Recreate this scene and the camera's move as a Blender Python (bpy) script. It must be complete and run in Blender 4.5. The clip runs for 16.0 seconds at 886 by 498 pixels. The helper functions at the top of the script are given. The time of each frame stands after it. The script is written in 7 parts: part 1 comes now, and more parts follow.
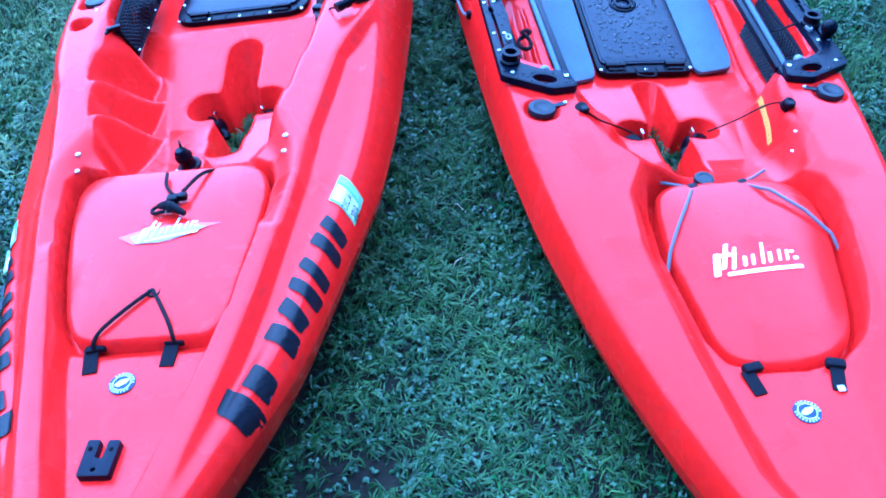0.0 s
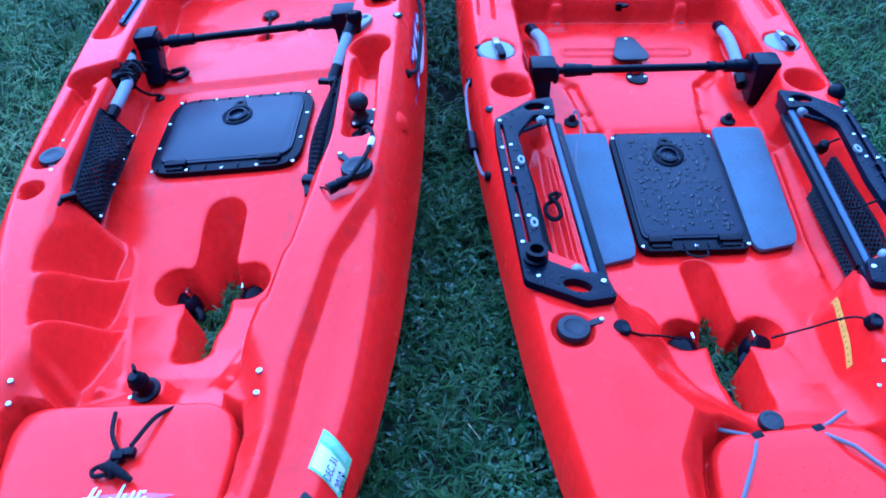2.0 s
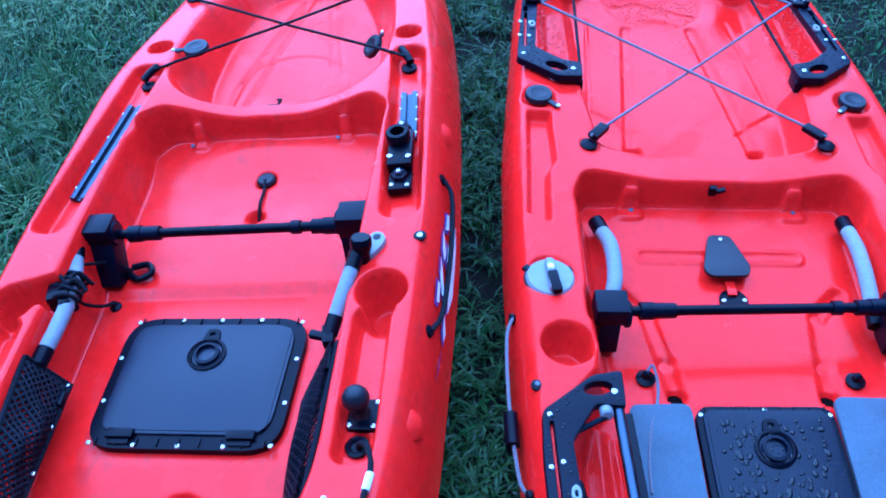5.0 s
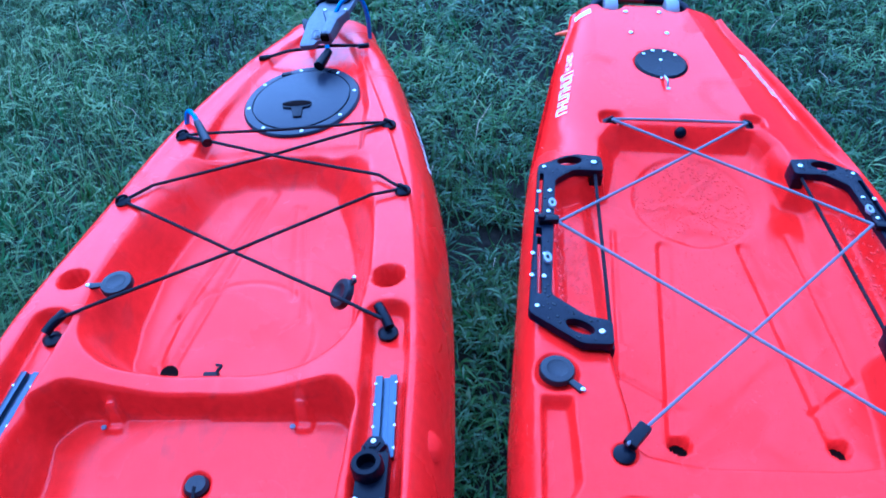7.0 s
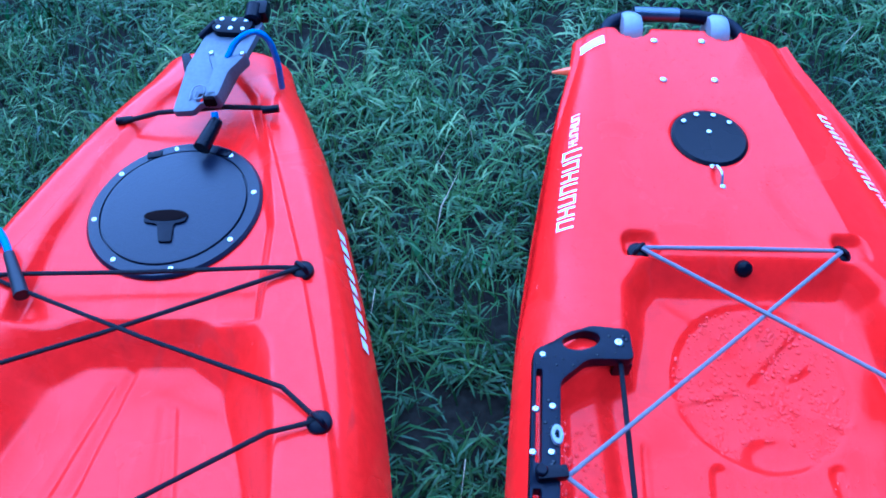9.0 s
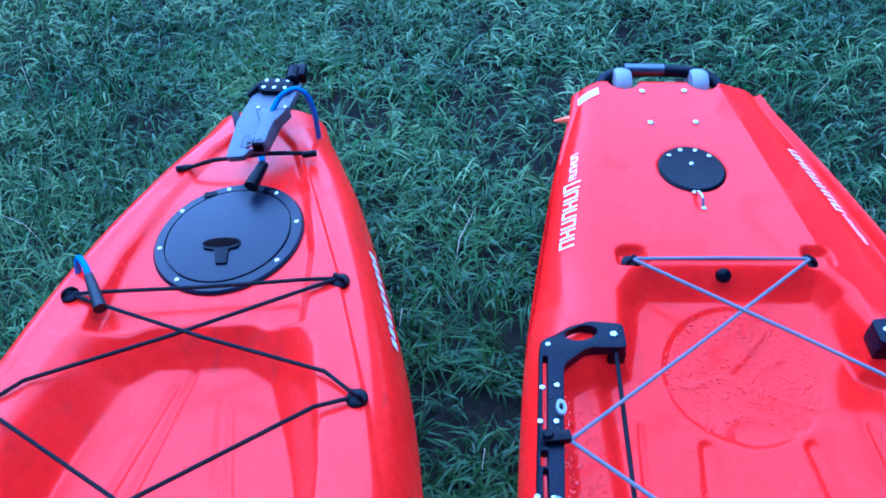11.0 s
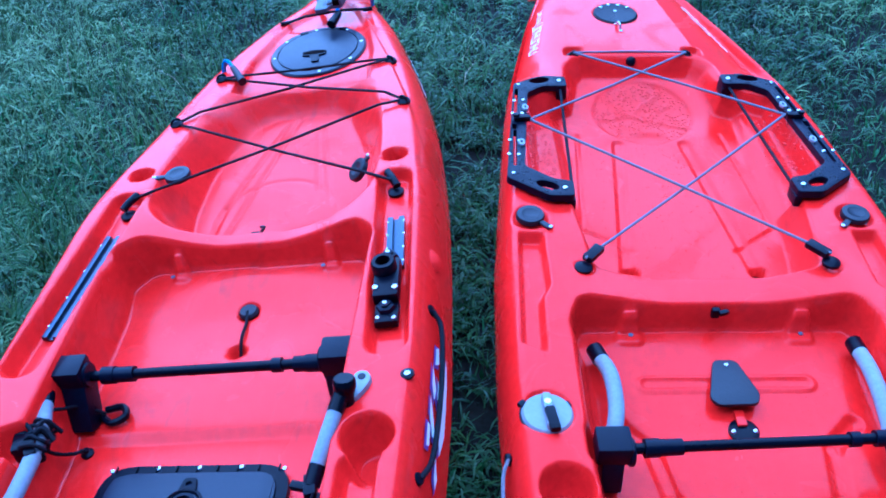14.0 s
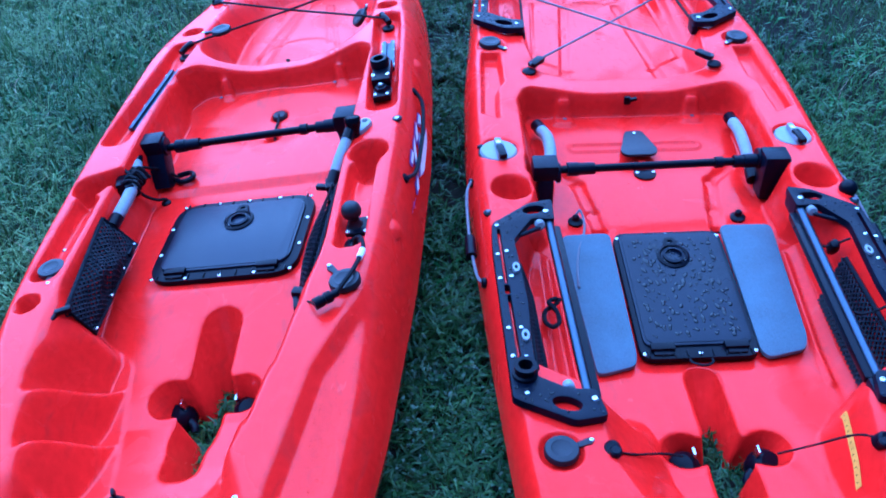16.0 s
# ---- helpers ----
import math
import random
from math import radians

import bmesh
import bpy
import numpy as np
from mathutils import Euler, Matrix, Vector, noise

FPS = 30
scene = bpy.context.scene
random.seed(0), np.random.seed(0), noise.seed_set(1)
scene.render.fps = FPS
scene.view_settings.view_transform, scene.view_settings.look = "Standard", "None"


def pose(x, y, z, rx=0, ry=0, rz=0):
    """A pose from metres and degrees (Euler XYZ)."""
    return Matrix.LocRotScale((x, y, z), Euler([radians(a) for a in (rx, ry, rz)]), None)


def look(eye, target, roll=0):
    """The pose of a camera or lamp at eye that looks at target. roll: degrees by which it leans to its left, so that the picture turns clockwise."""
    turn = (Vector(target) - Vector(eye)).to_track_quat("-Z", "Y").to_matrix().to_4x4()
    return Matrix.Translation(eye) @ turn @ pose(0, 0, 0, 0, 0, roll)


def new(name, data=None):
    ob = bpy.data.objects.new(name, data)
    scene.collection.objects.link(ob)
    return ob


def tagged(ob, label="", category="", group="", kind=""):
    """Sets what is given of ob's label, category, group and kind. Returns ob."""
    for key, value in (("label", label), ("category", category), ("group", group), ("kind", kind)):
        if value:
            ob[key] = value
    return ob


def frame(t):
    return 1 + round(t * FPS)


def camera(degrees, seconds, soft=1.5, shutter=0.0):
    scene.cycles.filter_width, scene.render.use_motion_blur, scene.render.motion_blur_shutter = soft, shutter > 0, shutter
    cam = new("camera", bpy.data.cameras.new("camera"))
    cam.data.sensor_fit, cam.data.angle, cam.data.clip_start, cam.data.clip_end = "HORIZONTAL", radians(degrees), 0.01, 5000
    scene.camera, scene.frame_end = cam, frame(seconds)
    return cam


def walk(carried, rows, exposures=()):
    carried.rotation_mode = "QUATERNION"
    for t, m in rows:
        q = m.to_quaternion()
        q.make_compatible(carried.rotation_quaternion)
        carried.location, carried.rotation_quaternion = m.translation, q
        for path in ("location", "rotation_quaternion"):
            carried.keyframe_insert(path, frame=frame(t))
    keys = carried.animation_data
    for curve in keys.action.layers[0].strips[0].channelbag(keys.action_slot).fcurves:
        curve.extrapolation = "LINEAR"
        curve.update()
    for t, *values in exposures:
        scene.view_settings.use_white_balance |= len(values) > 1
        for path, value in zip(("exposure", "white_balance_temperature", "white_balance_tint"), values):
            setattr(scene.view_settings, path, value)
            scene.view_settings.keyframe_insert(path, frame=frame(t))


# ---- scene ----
cam = camera(48.0, 16.0, soft=1.75, shutter=0.15)
PATH = [
    (0, (-0.027, -0.341, 1.426), (0.001, 1.136, 0.078), -3.5),
    (0.5, (-0.036, -0.233, 1.447), (0.027, 1.276, 0.136), -3.2),
    (1, (0.061, -0.048, 1.471), (-0.002, 1.479, 0.182), -4.7),
    (1.5, (0.103, 0.07, 1.475), (0.018, 1.589, 0.177), -4.6),
    (2, (0.026, 0.225, 1.499), (0.012, 1.698, 0.146), -3.6),
    (2.5, (-0.011, 0.284, 1.537), (0.023, 1.779, 0.209), -3.1),
    (3, (-0.046, 0.339, 1.55), (0.004, 1.819, 0.205), -3.1),
    (3.5, (-0.032, 0.441, 1.549), (0.002, 1.916, 0.198), -3.7),
    (4, (0.032, 0.656, 1.564), (-0.009, 2.135, 0.219), -3.9),
    (4.2, (0.04, 0.733, 1.566), (-0.019, 2.192, 0.199), -3.9),
    (6.3, (0.116, 1.541, 1.538), (-0.04, 2.913, 0.091), -4.3),
    (6.5, (0.109, 1.586, 1.535), (-0.039, 2.977, 0.106), -4.2),
    (7, (0.064, 1.771, 1.536), (-0.044, 3.208, 0.149), -3.2),
    (7.5, (0.032, 1.945, 1.507), (-0.019, 3.39, 0.125), -2.9),
    (8, (0.043, 2.176, 1.45), (-0.003, 3.579, 0.026), -2.6),
    (8.5, (0.058, 2.477, 1.376), (-0.018, 3.819, -0.105), -2.8),
    (9, (0.054, 2.656, 1.357), (0.017, 3.887, -0.218), -1.3),
    (9.2, (0.054, 2.691, 1.363), (-0.007, 3.947, -0.192), -1.9),
    (11.3, (0.076, 2.289, 1.453), (-0.011, 3.691, 0.03), -4.2),
    (11.5, (0.08, 2.197, 1.46), (-0.014, 3.611, 0.048), -4.5),
    (12, (0.076, 1.987, 1.471), (-0.059, 3.389, 0.051), -6.0),
    (12.5, (0.101, 1.841, 1.484), (-0.038, 3.28, 0.102), -6.1),
    (13, (0.132, 1.676, 1.492), (-0.039, 3.14, 0.141), -7.1),
    (13.5, (0.135, 1.39, 1.499), (0.015, 2.886, 0.178), -5.6),
    (14, (0.093, 1.18, 1.543), (-0.018, 2.708, 0.257), -5.2),
    (14.5, (0.058, 0.98, 1.558), (-0.083, 2.482, 0.245), -5.9),
    (15, (0.152, 0.75, 1.539), (-0.092, 2.27, 0.262), -6.3),
    (15.5, (0.179, 0.544, 1.546), (-0.003, 2.091, 0.292), -6.5),
    (16, (0.158, 0.313, 1.538), (0.038, 1.869, 0.287), -6.8),
]
EXPOSURES = [(0.0, 2.2, 3330, 12), (0.5, 2.04, 3340, 12), (1.0, 1.80, 3350, 13), (2.5, 1.60, 3350, 14), (6.5, 1.66, 3400, 14), (9.0, 1.72, 3380, 14), (12.0, 1.66, 3380, 14), (16.0, 1.56, 3370, 14)]
walk(cam, [(t, look(eye, target, roll)) for t, eye, target, roll in PATH], EXPOSURES)

# ---- light: open sky after sunset rain, no direct sun ----
SUN_UP, SUN_TURN = 60.0, -20.0
world = bpy.data.worlds.new("sky")
scene.world = world
world.use_nodes = True
wn = world.node_tree.nodes
wl = world.node_tree.links
sky = wn.new("ShaderNodeTexSky")
sky.sky_type = "NISHITA"
sky.sun_disc = False
sky.sun_elevation, sky.sun_rotation = radians(SUN_UP), radians(SUN_TURN)
sky.air_density, sky.dust_density, sky.ozone_density = 1.0, 0.6, 1.5
wn["Background"].inputs["Strength"].default_value = 0.020
wl.new(sky.outputs["Color"], wn["Background"].inputs["Color"])
sun = new("sun", bpy.data.lights.new("sun", "SUN"))
sun.data.energy, sun.data.angle, sun.data.color = 2.75, radians(105), (0.96, 0.98, 1.0)
sun.matrix_basis = look((-2.0, 5.4, 10), (0.0, 0.0, 0.0))


# ---- materials ----
def material(name, base, rough=0.5, metal=0.0, vary=0.12, scale=6.0, fine=140.0, bump=0.0, bump_scale=300.0, spec=0.5, coat=0.0, per_piece=0.0):
    """Principled surface with large and fine variation of colour and gloss, and a fine relief."""
    m = bpy.data.materials.new(name)
    m.use_nodes = True
    nt = m.node_tree
    n, l = nt.nodes, nt.links
    p = n["Principled BSDF"]
    geo = n.new("ShaderNodeTexCoord")
    big, small = n.new("ShaderNodeTexNoise"), n.new("ShaderNodeTexNoise")
    for tex, sc in ((big, scale), (small, fine)):
        tex.inputs["Scale"].default_value = sc
        tex.inputs["Detail"].default_value = 4
        l.new(geo.outputs["Object"], tex.inputs["Vector"])
    mix = n.new("ShaderNodeMath"); mix.operation = "ADD"
    l.new(big.outputs["Fac"], mix.inputs[0])
    l.new(small.outputs["Fac"], mix.inputs[1])
    ramp = n.new("ShaderNodeMapRange")
    ramp.inputs["From Min"].default_value, ramp.inputs["From Max"].default_value = 0.7, 1.3
    ramp.inputs["To Min"].default_value, ramp.inputs["To Max"].default_value = 1 - vary, 1 + vary
    l.new(mix.outputs[0], ramp.inputs["Value"])
    val = ramp.outputs["Result"]
    if per_piece:
        info = n.new("ShaderNodeObjectInfo")
        pr = n.new("ShaderNodeMapRange")
        pr.inputs["To Min"].default_value, pr.inputs["To Max"].default_value = 1 - per_piece, 1 + per_piece
        l.new(info.outputs["Random"], pr.inputs["Value"])
        mul = n.new("ShaderNodeMath"); mul.operation = "MULTIPLY"
        l.new(val, mul.inputs[0]); l.new(pr.outputs["Result"], mul.inputs[1])
        val = mul.outputs[0]
    tint = n.new("ShaderNodeVectorMath"); tint.operation = "SCALE"
    tint.inputs[0].default_value = base
    l.new(val, tint.inputs["Scale"])
    l.new(tint.outputs["Vector"], p.inputs["Base Color"])
    rr = n.new("ShaderNodeMapRange")
    rr.inputs["From Min"].default_value, rr.inputs["From Max"].default_value = 0.3, 0.7
    rr.inputs["To Min"].default_value, rr.inputs["To Max"].default_value = max(0.02, rough * 0.8), min(1.0, rough * 1.2)
    l.new(big.outputs["Fac"], rr.inputs["Value"])
    l.new(rr.outputs["Result"], p.inputs["Roughness"])
    p.inputs["Metallic"].default_value = metal
    p.inputs["Specular IOR Level"].default_value = spec
    p.inputs["Coat Weight"].default_value = coat
    p.inputs["Coat Roughness"].default_value = 0.12
    if bump:
        tex = n.new("ShaderNodeTexNoise")
        tex.inputs["Scale"].default_value, tex.inputs["Detail"].default_value = bump_scale, 3
        l.new(geo.outputs["Object"], tex.inputs["Vector"])
        b = n.new("ShaderNodeBump")
        b.inputs["Strength"].default_value, b.inputs["Distance"].default_value = bump, 0.002
        l.new(tex.outputs["Fac"], b.inputs["Height"])
        l.new(b.outputs["Normal"], p.inputs["Normal"])
    return m


def wet_plastic(name, base, rough, wet, spec):
    """Moulded polyethylene: a faint orange peel, scuffs, and rain beads where it is wet."""
    m = material(name, base, rough, vary=0.10, scale=2.2, fine=55.0, spec=spec)
    nt = m.node_tree
    n, l = nt.nodes, nt.links
    p = n["Principled BSDF"]
    geo = n.new("ShaderNodeTexCoord")
    peel = n.new("ShaderNodeTexNoise")
    peel.inputs["Scale"].default_value, peel.inputs["Detail"].default_value = 210.0, 2
    l.new(geo.outputs["Object"], peel.inputs["Vector"])
    b1 = n.new("ShaderNodeBump")
    b1.inputs["Strength"].default_value, b1.inputs["Distance"].default_value = 0.16, 0.0015
    l.new(peel.outputs["Fac"], b1.inputs["Height"])
    cell = n.new("ShaderNodeTexVoronoi")
    cell.inputs["Scale"].default_value, cell.inputs["Randomness"].default_value = 75.0, 1.0
    l.new(geo.outputs["Object"], cell.inputs["Vector"])
    drop = n.new("ShaderNodeMapRange")
    drop.interpolation_type = "SMOOTHSTEP"
    drop.inputs["From Min"].default_value, drop.inputs["From Max"].default_value = 0.16, 0.42
    drop.inputs["To Min"].default_value, drop.inputs["To Max"].default_value = 1.0, 0.0
    l.new(cell.outputs["Distance"], drop.inputs["Value"])
    patch = n.new("ShaderNodeTexNoise")
    patch.inputs["Scale"].default_value, patch.inputs["Detail"].default_value = 3.1, 3
    l.new(geo.outputs["Object"], patch.inputs["Vector"])
    where = n.new("ShaderNodeMapRange")
    where.inputs["From Min"].default_value, where.inputs["From Max"].default_value = 0.62 - 0.25 * wet, 0.72 - 0.2 * wet
    l.new(patch.outputs["Fac"], where.inputs["Value"])
    both = n.new("ShaderNodeMath"); both.operation = "MULTIPLY"
    l.new(drop.outputs["Result"], both.inputs[0]); l.new(where.outputs["Result"], both.inputs[1])
    b2 = n.new("ShaderNodeBump")
    b2.inputs["Strength"].default_value, b2.inputs["Distance"].default_value = 0.07, 0.002
    l.new(both.outputs[0], b2.inputs["Height"])
    l.new(b1.outputs["Normal"], b2.inputs["Normal"])
    l.new(b2.outputs["Normal"], p.inputs["Normal"])
    return m


def scuffed(m, rough, dull, dirt):
    """Dull, drier patches on a glossy moulding, and faint grey smears trodden along it."""
    nt = m.node_tree
    n, l = nt.nodes, nt.links
    tc = n.new("ShaderNodeTexCoord")
    t = n.new("ShaderNodeTexNoise")
    t.inputs["Scale"].default_value, t.inputs["Detail"].default_value, t.inputs["Distortion"].default_value = 6.5, 5, 0.8
    l.new(tc.outputs["Object"], t.inputs["Vector"])
    r = n.new("ShaderNodeMapRange")
    r.inputs["From Min"].default_value, r.inputs["From Max"].default_value = 0.52, 0.66
    r.inputs["To Min"].default_value, r.inputs["To Max"].default_value = rough, dull
    l.new(t.outputs["Fac"], r.inputs["Value"])
    l.new(r.outputs["Result"], n["Principled BSDF"].inputs["Roughness"])
    stretch = n.new("ShaderNodeMapping")
    stretch.inputs["Scale"].default_value = (26.0, 9.0, 20.0)
    l.new(tc.outputs["Object"], stretch.inputs["Vector"])
    smear = n.new("ShaderNodeTexNoise")
    smear.inputs["Scale"].default_value, smear.inputs["Detail"].default_value, smear.inputs["Distortion"].default_value = 1.0, 6, 1.2
    l.new(stretch.outputs["Vector"], smear.inputs["Vector"])
    amount = n.new("ShaderNodeMapRange")
    amount.inputs["From Min"].default_value, amount.inputs["From Max"].default_value = 0.54, 0.74
    amount.inputs["To Max"].default_value = dirt
    l.new(smear.outputs["Fac"], amount.inputs["Value"])
    mix = n.new("ShaderNodeMix")
    mix.data_type = "RGBA"
    clean = n["Principled BSDF"].inputs["Base Color"].links[0].from_socket
    l.new(amount.outputs["Result"], mix.inputs[0])
    l.new(clean, mix.inputs[6])
    mix.inputs[7].default_value = (0.16, 0.035, 0.030, 1)
    l.new(mix.outputs[2], n["Principled BSDF"].inputs["Base Color"])


RED = (0.67, 0.0055, 0.002)
m_red_old = wet_plastic("red_polyethylene", RED, 0.23, 0.28, 0.215)
m_red_new = wet_plastic("red_polyethylene_wet", (0.68, 0.005, 0.0018), 0.18, 0.5, 0.152)
scuffed(m_red_old, 0.20, 0.36, 0.28)
scuffed(m_red_new, 0.15, 0.40, 0.16)
m_bead_red = material("rain_on_red", (0.66, 0.007, 0.003), 0.07, spec=0.32, vary=0.05)
m_bead_black = material("rain_on_black", (0.002, 0.0025, 0.005), 0.12, spec=0.30, vary=0.05)
m_black = material("black_nylon", (0.0022, 0.0024, 0.006), 0.30, spec=0.095, vary=0.3, bump=0.15, bump_scale=500)
m_black_matt = material("black_moulding", (0.0026, 0.0034, 0.010), 0.36, spec=0.11, vary=0.3, bump=0.2, bump_scale=700)
m_lid = material("black_hatch_lid", (0.003, 0.0042, 0.014), 0.34, spec=0.29, vary=0.25, scale=4, bump=0.25, bump_scale=420)
m_lid_wet = material("wet_black_hatch_lid", (0.003, 0.0040, 0.013), 0.30, spec=0.19, vary=0.25, scale=4, bump=0.25, bump_scale=420)
m_rubber = material("rubber_plug", (0.008, 0.008, 0.012), 0.45, spec=0.28, vary=0.3, bump=0.2)
m_foam = material("grey_foam_pad", (0.098, 0.115, 0.140), 0.9, vary=0.26, scale=14, fine=420, bump=0.7, bump_scale=900)
m_grip = material("grey_foam_grip", (0.24, 0.25, 0.27), 0.8, vary=0.15, scale=20, bump=0.5, bump_scale=800)
m_tube = material("dull_aluminium_tube", (0.058, 0.068, 0.092), 0.36, 1.0, vary=0.15, scale=30, fine=300)
m_alu = material("anodised_aluminium", (0.09, 0.10, 0.125), 0.42, 1.0, vary=0.1, scale=30, fine=300)
m_steel = material("stainless_steel", (0.56, 0.57, 0.58), 0.26, 1.0, vary=0.08, scale=60, per_piece=0.08)
m_grey = material("grey_plastic", (0.205, 0.21, 0.222), 0.45, vary=0.1, scale=30, bump=0.1)
m_dark_grey = material("dark_grey_plastic", (0.095, 0.10, 0.12), 0.5, vary=0.2, bump=0.2)
m_cord_black = material("black_bungee", (0.005, 0.005, 0.008), 0.7, spec=0.15, vary=0.4, scale=200, fine=900, bump=0.6, bump_scale=1200)
m_cord_grey = material("grey_bungee", (0.15, 0.14, 0.155), 0.75, vary=0.35, scale=260, fine=1100, bump=0.6, bump_scale=1200)
m_rope_blue = material("blue_rope", (0.045, 0.13, 0.36), 0.55, vary=0.3, scale=200, bump=0.6, bump_scale=900)
m_web = material("black_webbing", (0.006, 0.0063, 0.010), 0.8, spec=0.15, vary=0.35, scale=300, fine=900, bump=0.6, bump_scale=1400)
m_white = material("white_vinyl", (0.78, 0.79, 0.78), 0.35, vary=0.05)
m_ink = material("black_vinyl", (0.006, 0.006, 0.009), 0.4, vary=0.2, spec=0.2)
m_mint = material("mint_vinyl", (0.30, 0.50, 0.23), 0.4, vary=0.06)
m_pale_mint = material("pale_mint_vinyl", (0.42, 0.60, 0.36), 0.4, vary=0.06)
m_purple = material("violet_vinyl", (0.16, 0.05, 0.26), 0.4, vary=0.1)
m_faded = material("faded_violet_vinyl", (0.50, 0.085, 0.13), 0.4, vary=0.2, scale=30)
m_teal = material("teal_vinyl", (0.36, 0.22, 0.26), 0.4, vary=0.1)
m_yellow = material("yellow_rule", (0.62, 0.30, 0.02), 0.45, vary=0.15)
m_orange = material("orange_line", (0.75, 0.12, 0.02), 0.6, vary=0.1)
# near-black colour that stands for the shade inside holes and recesses
m_hole_shade = material("painted_hole_shade", (0.004, 0.002, 0.002), 0.9, spec=0.05)


def soil_material():
    """Dark thatch and soil round the kayaks, running out into open lawn along a ragged edge."""
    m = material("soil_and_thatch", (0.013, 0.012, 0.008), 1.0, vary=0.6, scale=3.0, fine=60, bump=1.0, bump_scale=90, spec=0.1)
    n, l = m.node_tree.nodes, m.node_tree.links
    p = n["Principled BSDF"]
    tc = n.new("ShaderNodeTexCoord")
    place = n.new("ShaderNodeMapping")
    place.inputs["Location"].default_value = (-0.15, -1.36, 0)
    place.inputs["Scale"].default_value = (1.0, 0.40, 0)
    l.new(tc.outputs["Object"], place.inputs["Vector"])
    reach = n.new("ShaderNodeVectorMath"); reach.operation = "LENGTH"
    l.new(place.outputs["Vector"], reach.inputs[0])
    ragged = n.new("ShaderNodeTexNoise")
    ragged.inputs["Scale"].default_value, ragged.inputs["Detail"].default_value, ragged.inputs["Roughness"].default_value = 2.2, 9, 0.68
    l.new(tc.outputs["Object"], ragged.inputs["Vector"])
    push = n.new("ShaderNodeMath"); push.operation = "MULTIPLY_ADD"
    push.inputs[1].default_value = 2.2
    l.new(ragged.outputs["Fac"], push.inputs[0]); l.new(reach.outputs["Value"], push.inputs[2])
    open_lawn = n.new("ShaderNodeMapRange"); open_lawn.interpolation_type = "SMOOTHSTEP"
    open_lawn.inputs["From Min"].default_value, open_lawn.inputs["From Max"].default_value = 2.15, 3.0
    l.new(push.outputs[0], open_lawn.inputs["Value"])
    blades = n.new("ShaderNodeTexNoise")
    blades.inputs["Scale"].default_value, blades.inputs["Detail"].default_value, blades.inputs["Roughness"].default_value = 24.0, 6, 0.7
    l.new(tc.outputs["Object"], blades.inputs["Vector"])
    ramp = n.new("ShaderNodeValToRGB")
    ramp.color_ramp.elements[0].position, ramp.color_ramp.elements[0].color = 0.36, (0.015, 0.027, 0.007, 1)
    ramp.color_ramp.elements[1].position, ramp.color_ramp.elements[1].color = 0.66, (0.060, 0.084, 0.022, 1)
    l.new(blades.outputs["Fac"], ramp.inputs["Fac"])
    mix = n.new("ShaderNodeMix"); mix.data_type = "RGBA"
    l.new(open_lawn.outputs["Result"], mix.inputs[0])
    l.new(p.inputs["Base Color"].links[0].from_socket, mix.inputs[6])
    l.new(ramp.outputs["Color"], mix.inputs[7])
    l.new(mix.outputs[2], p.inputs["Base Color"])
    return m


def grass_material(name, a, b, dry, rough=0.48, spec=0.15):
    m = bpy.data.materials.new(name)
    m.use_nodes = True
    n, l = m.node_tree.nodes, m.node_tree.links
    p = n["Principled BSDF"]
    g = n.new("ShaderNodeNewGeometry")
    tc = n.new("ShaderNodeTexCoord")
    patch = n.new("ShaderNodeTexNoise")
    patch.inputs["Scale"].default_value, patch.inputs["Detail"].default_value = 1.6, 4
    l.new(tc.outputs["Object"], patch.inputs["Vector"])
    tuft = n.new("ShaderNodeTexNoise")
    tuft.inputs["Scale"].default_value, tuft.inputs["Detail"].default_value = 9.0, 3
    l.new(tc.outputs["Object"], tuft.inputs["Vector"])
    total = None
    for out, weight, spread in ((patch.outputs["Fac"], 0.40, 0.16), (tuft.outputs["Fac"], 0.28, 0.16), (g.outputs["Random Per Island"], 0.32, 0.5)):
        rng_node = n.new("ShaderNodeMapRange")
        rng_node.inputs["From Min"].default_value, rng_node.inputs["From Max"].default_value = 0.5 - spread, 0.5 + spread
        rng_node.inputs["To Max"].default_value = weight
        l.new(out, rng_node.inputs["Value"])
        if total is None:
            total = rng_node.outputs["Result"]
        else:
            s = n.new("ShaderNodeMath"); s.operation = "ADD"
            l.new(total, s.inputs[0]); l.new(rng_node.outputs["Result"], s.inputs[1])
            total = s.outputs[0]
    ramp = n.new("ShaderNodeValToRGB")
    e = ramp.color_ramp.elements
    e[0].position, e[0].color = 0.12, (*a, 1)
    e[1].position, e[1].color = 0.82, (*b, 1)
    d = e.new(0.96)
    d.color = (*dry, 1)
    l.new(total, ramp.inputs["Fac"])
    l.new(ramp.outputs["Color"], p.inputs["Base Color"])
    p.inputs["Roughness"].default_value = rough
    p.inputs["Specular IOR Level"].default_value = spec
    p.inputs["Subsurface Weight"].default_value = 0.0
    p.inputs["Transmission Weight"].default_value = 0.0
    return m


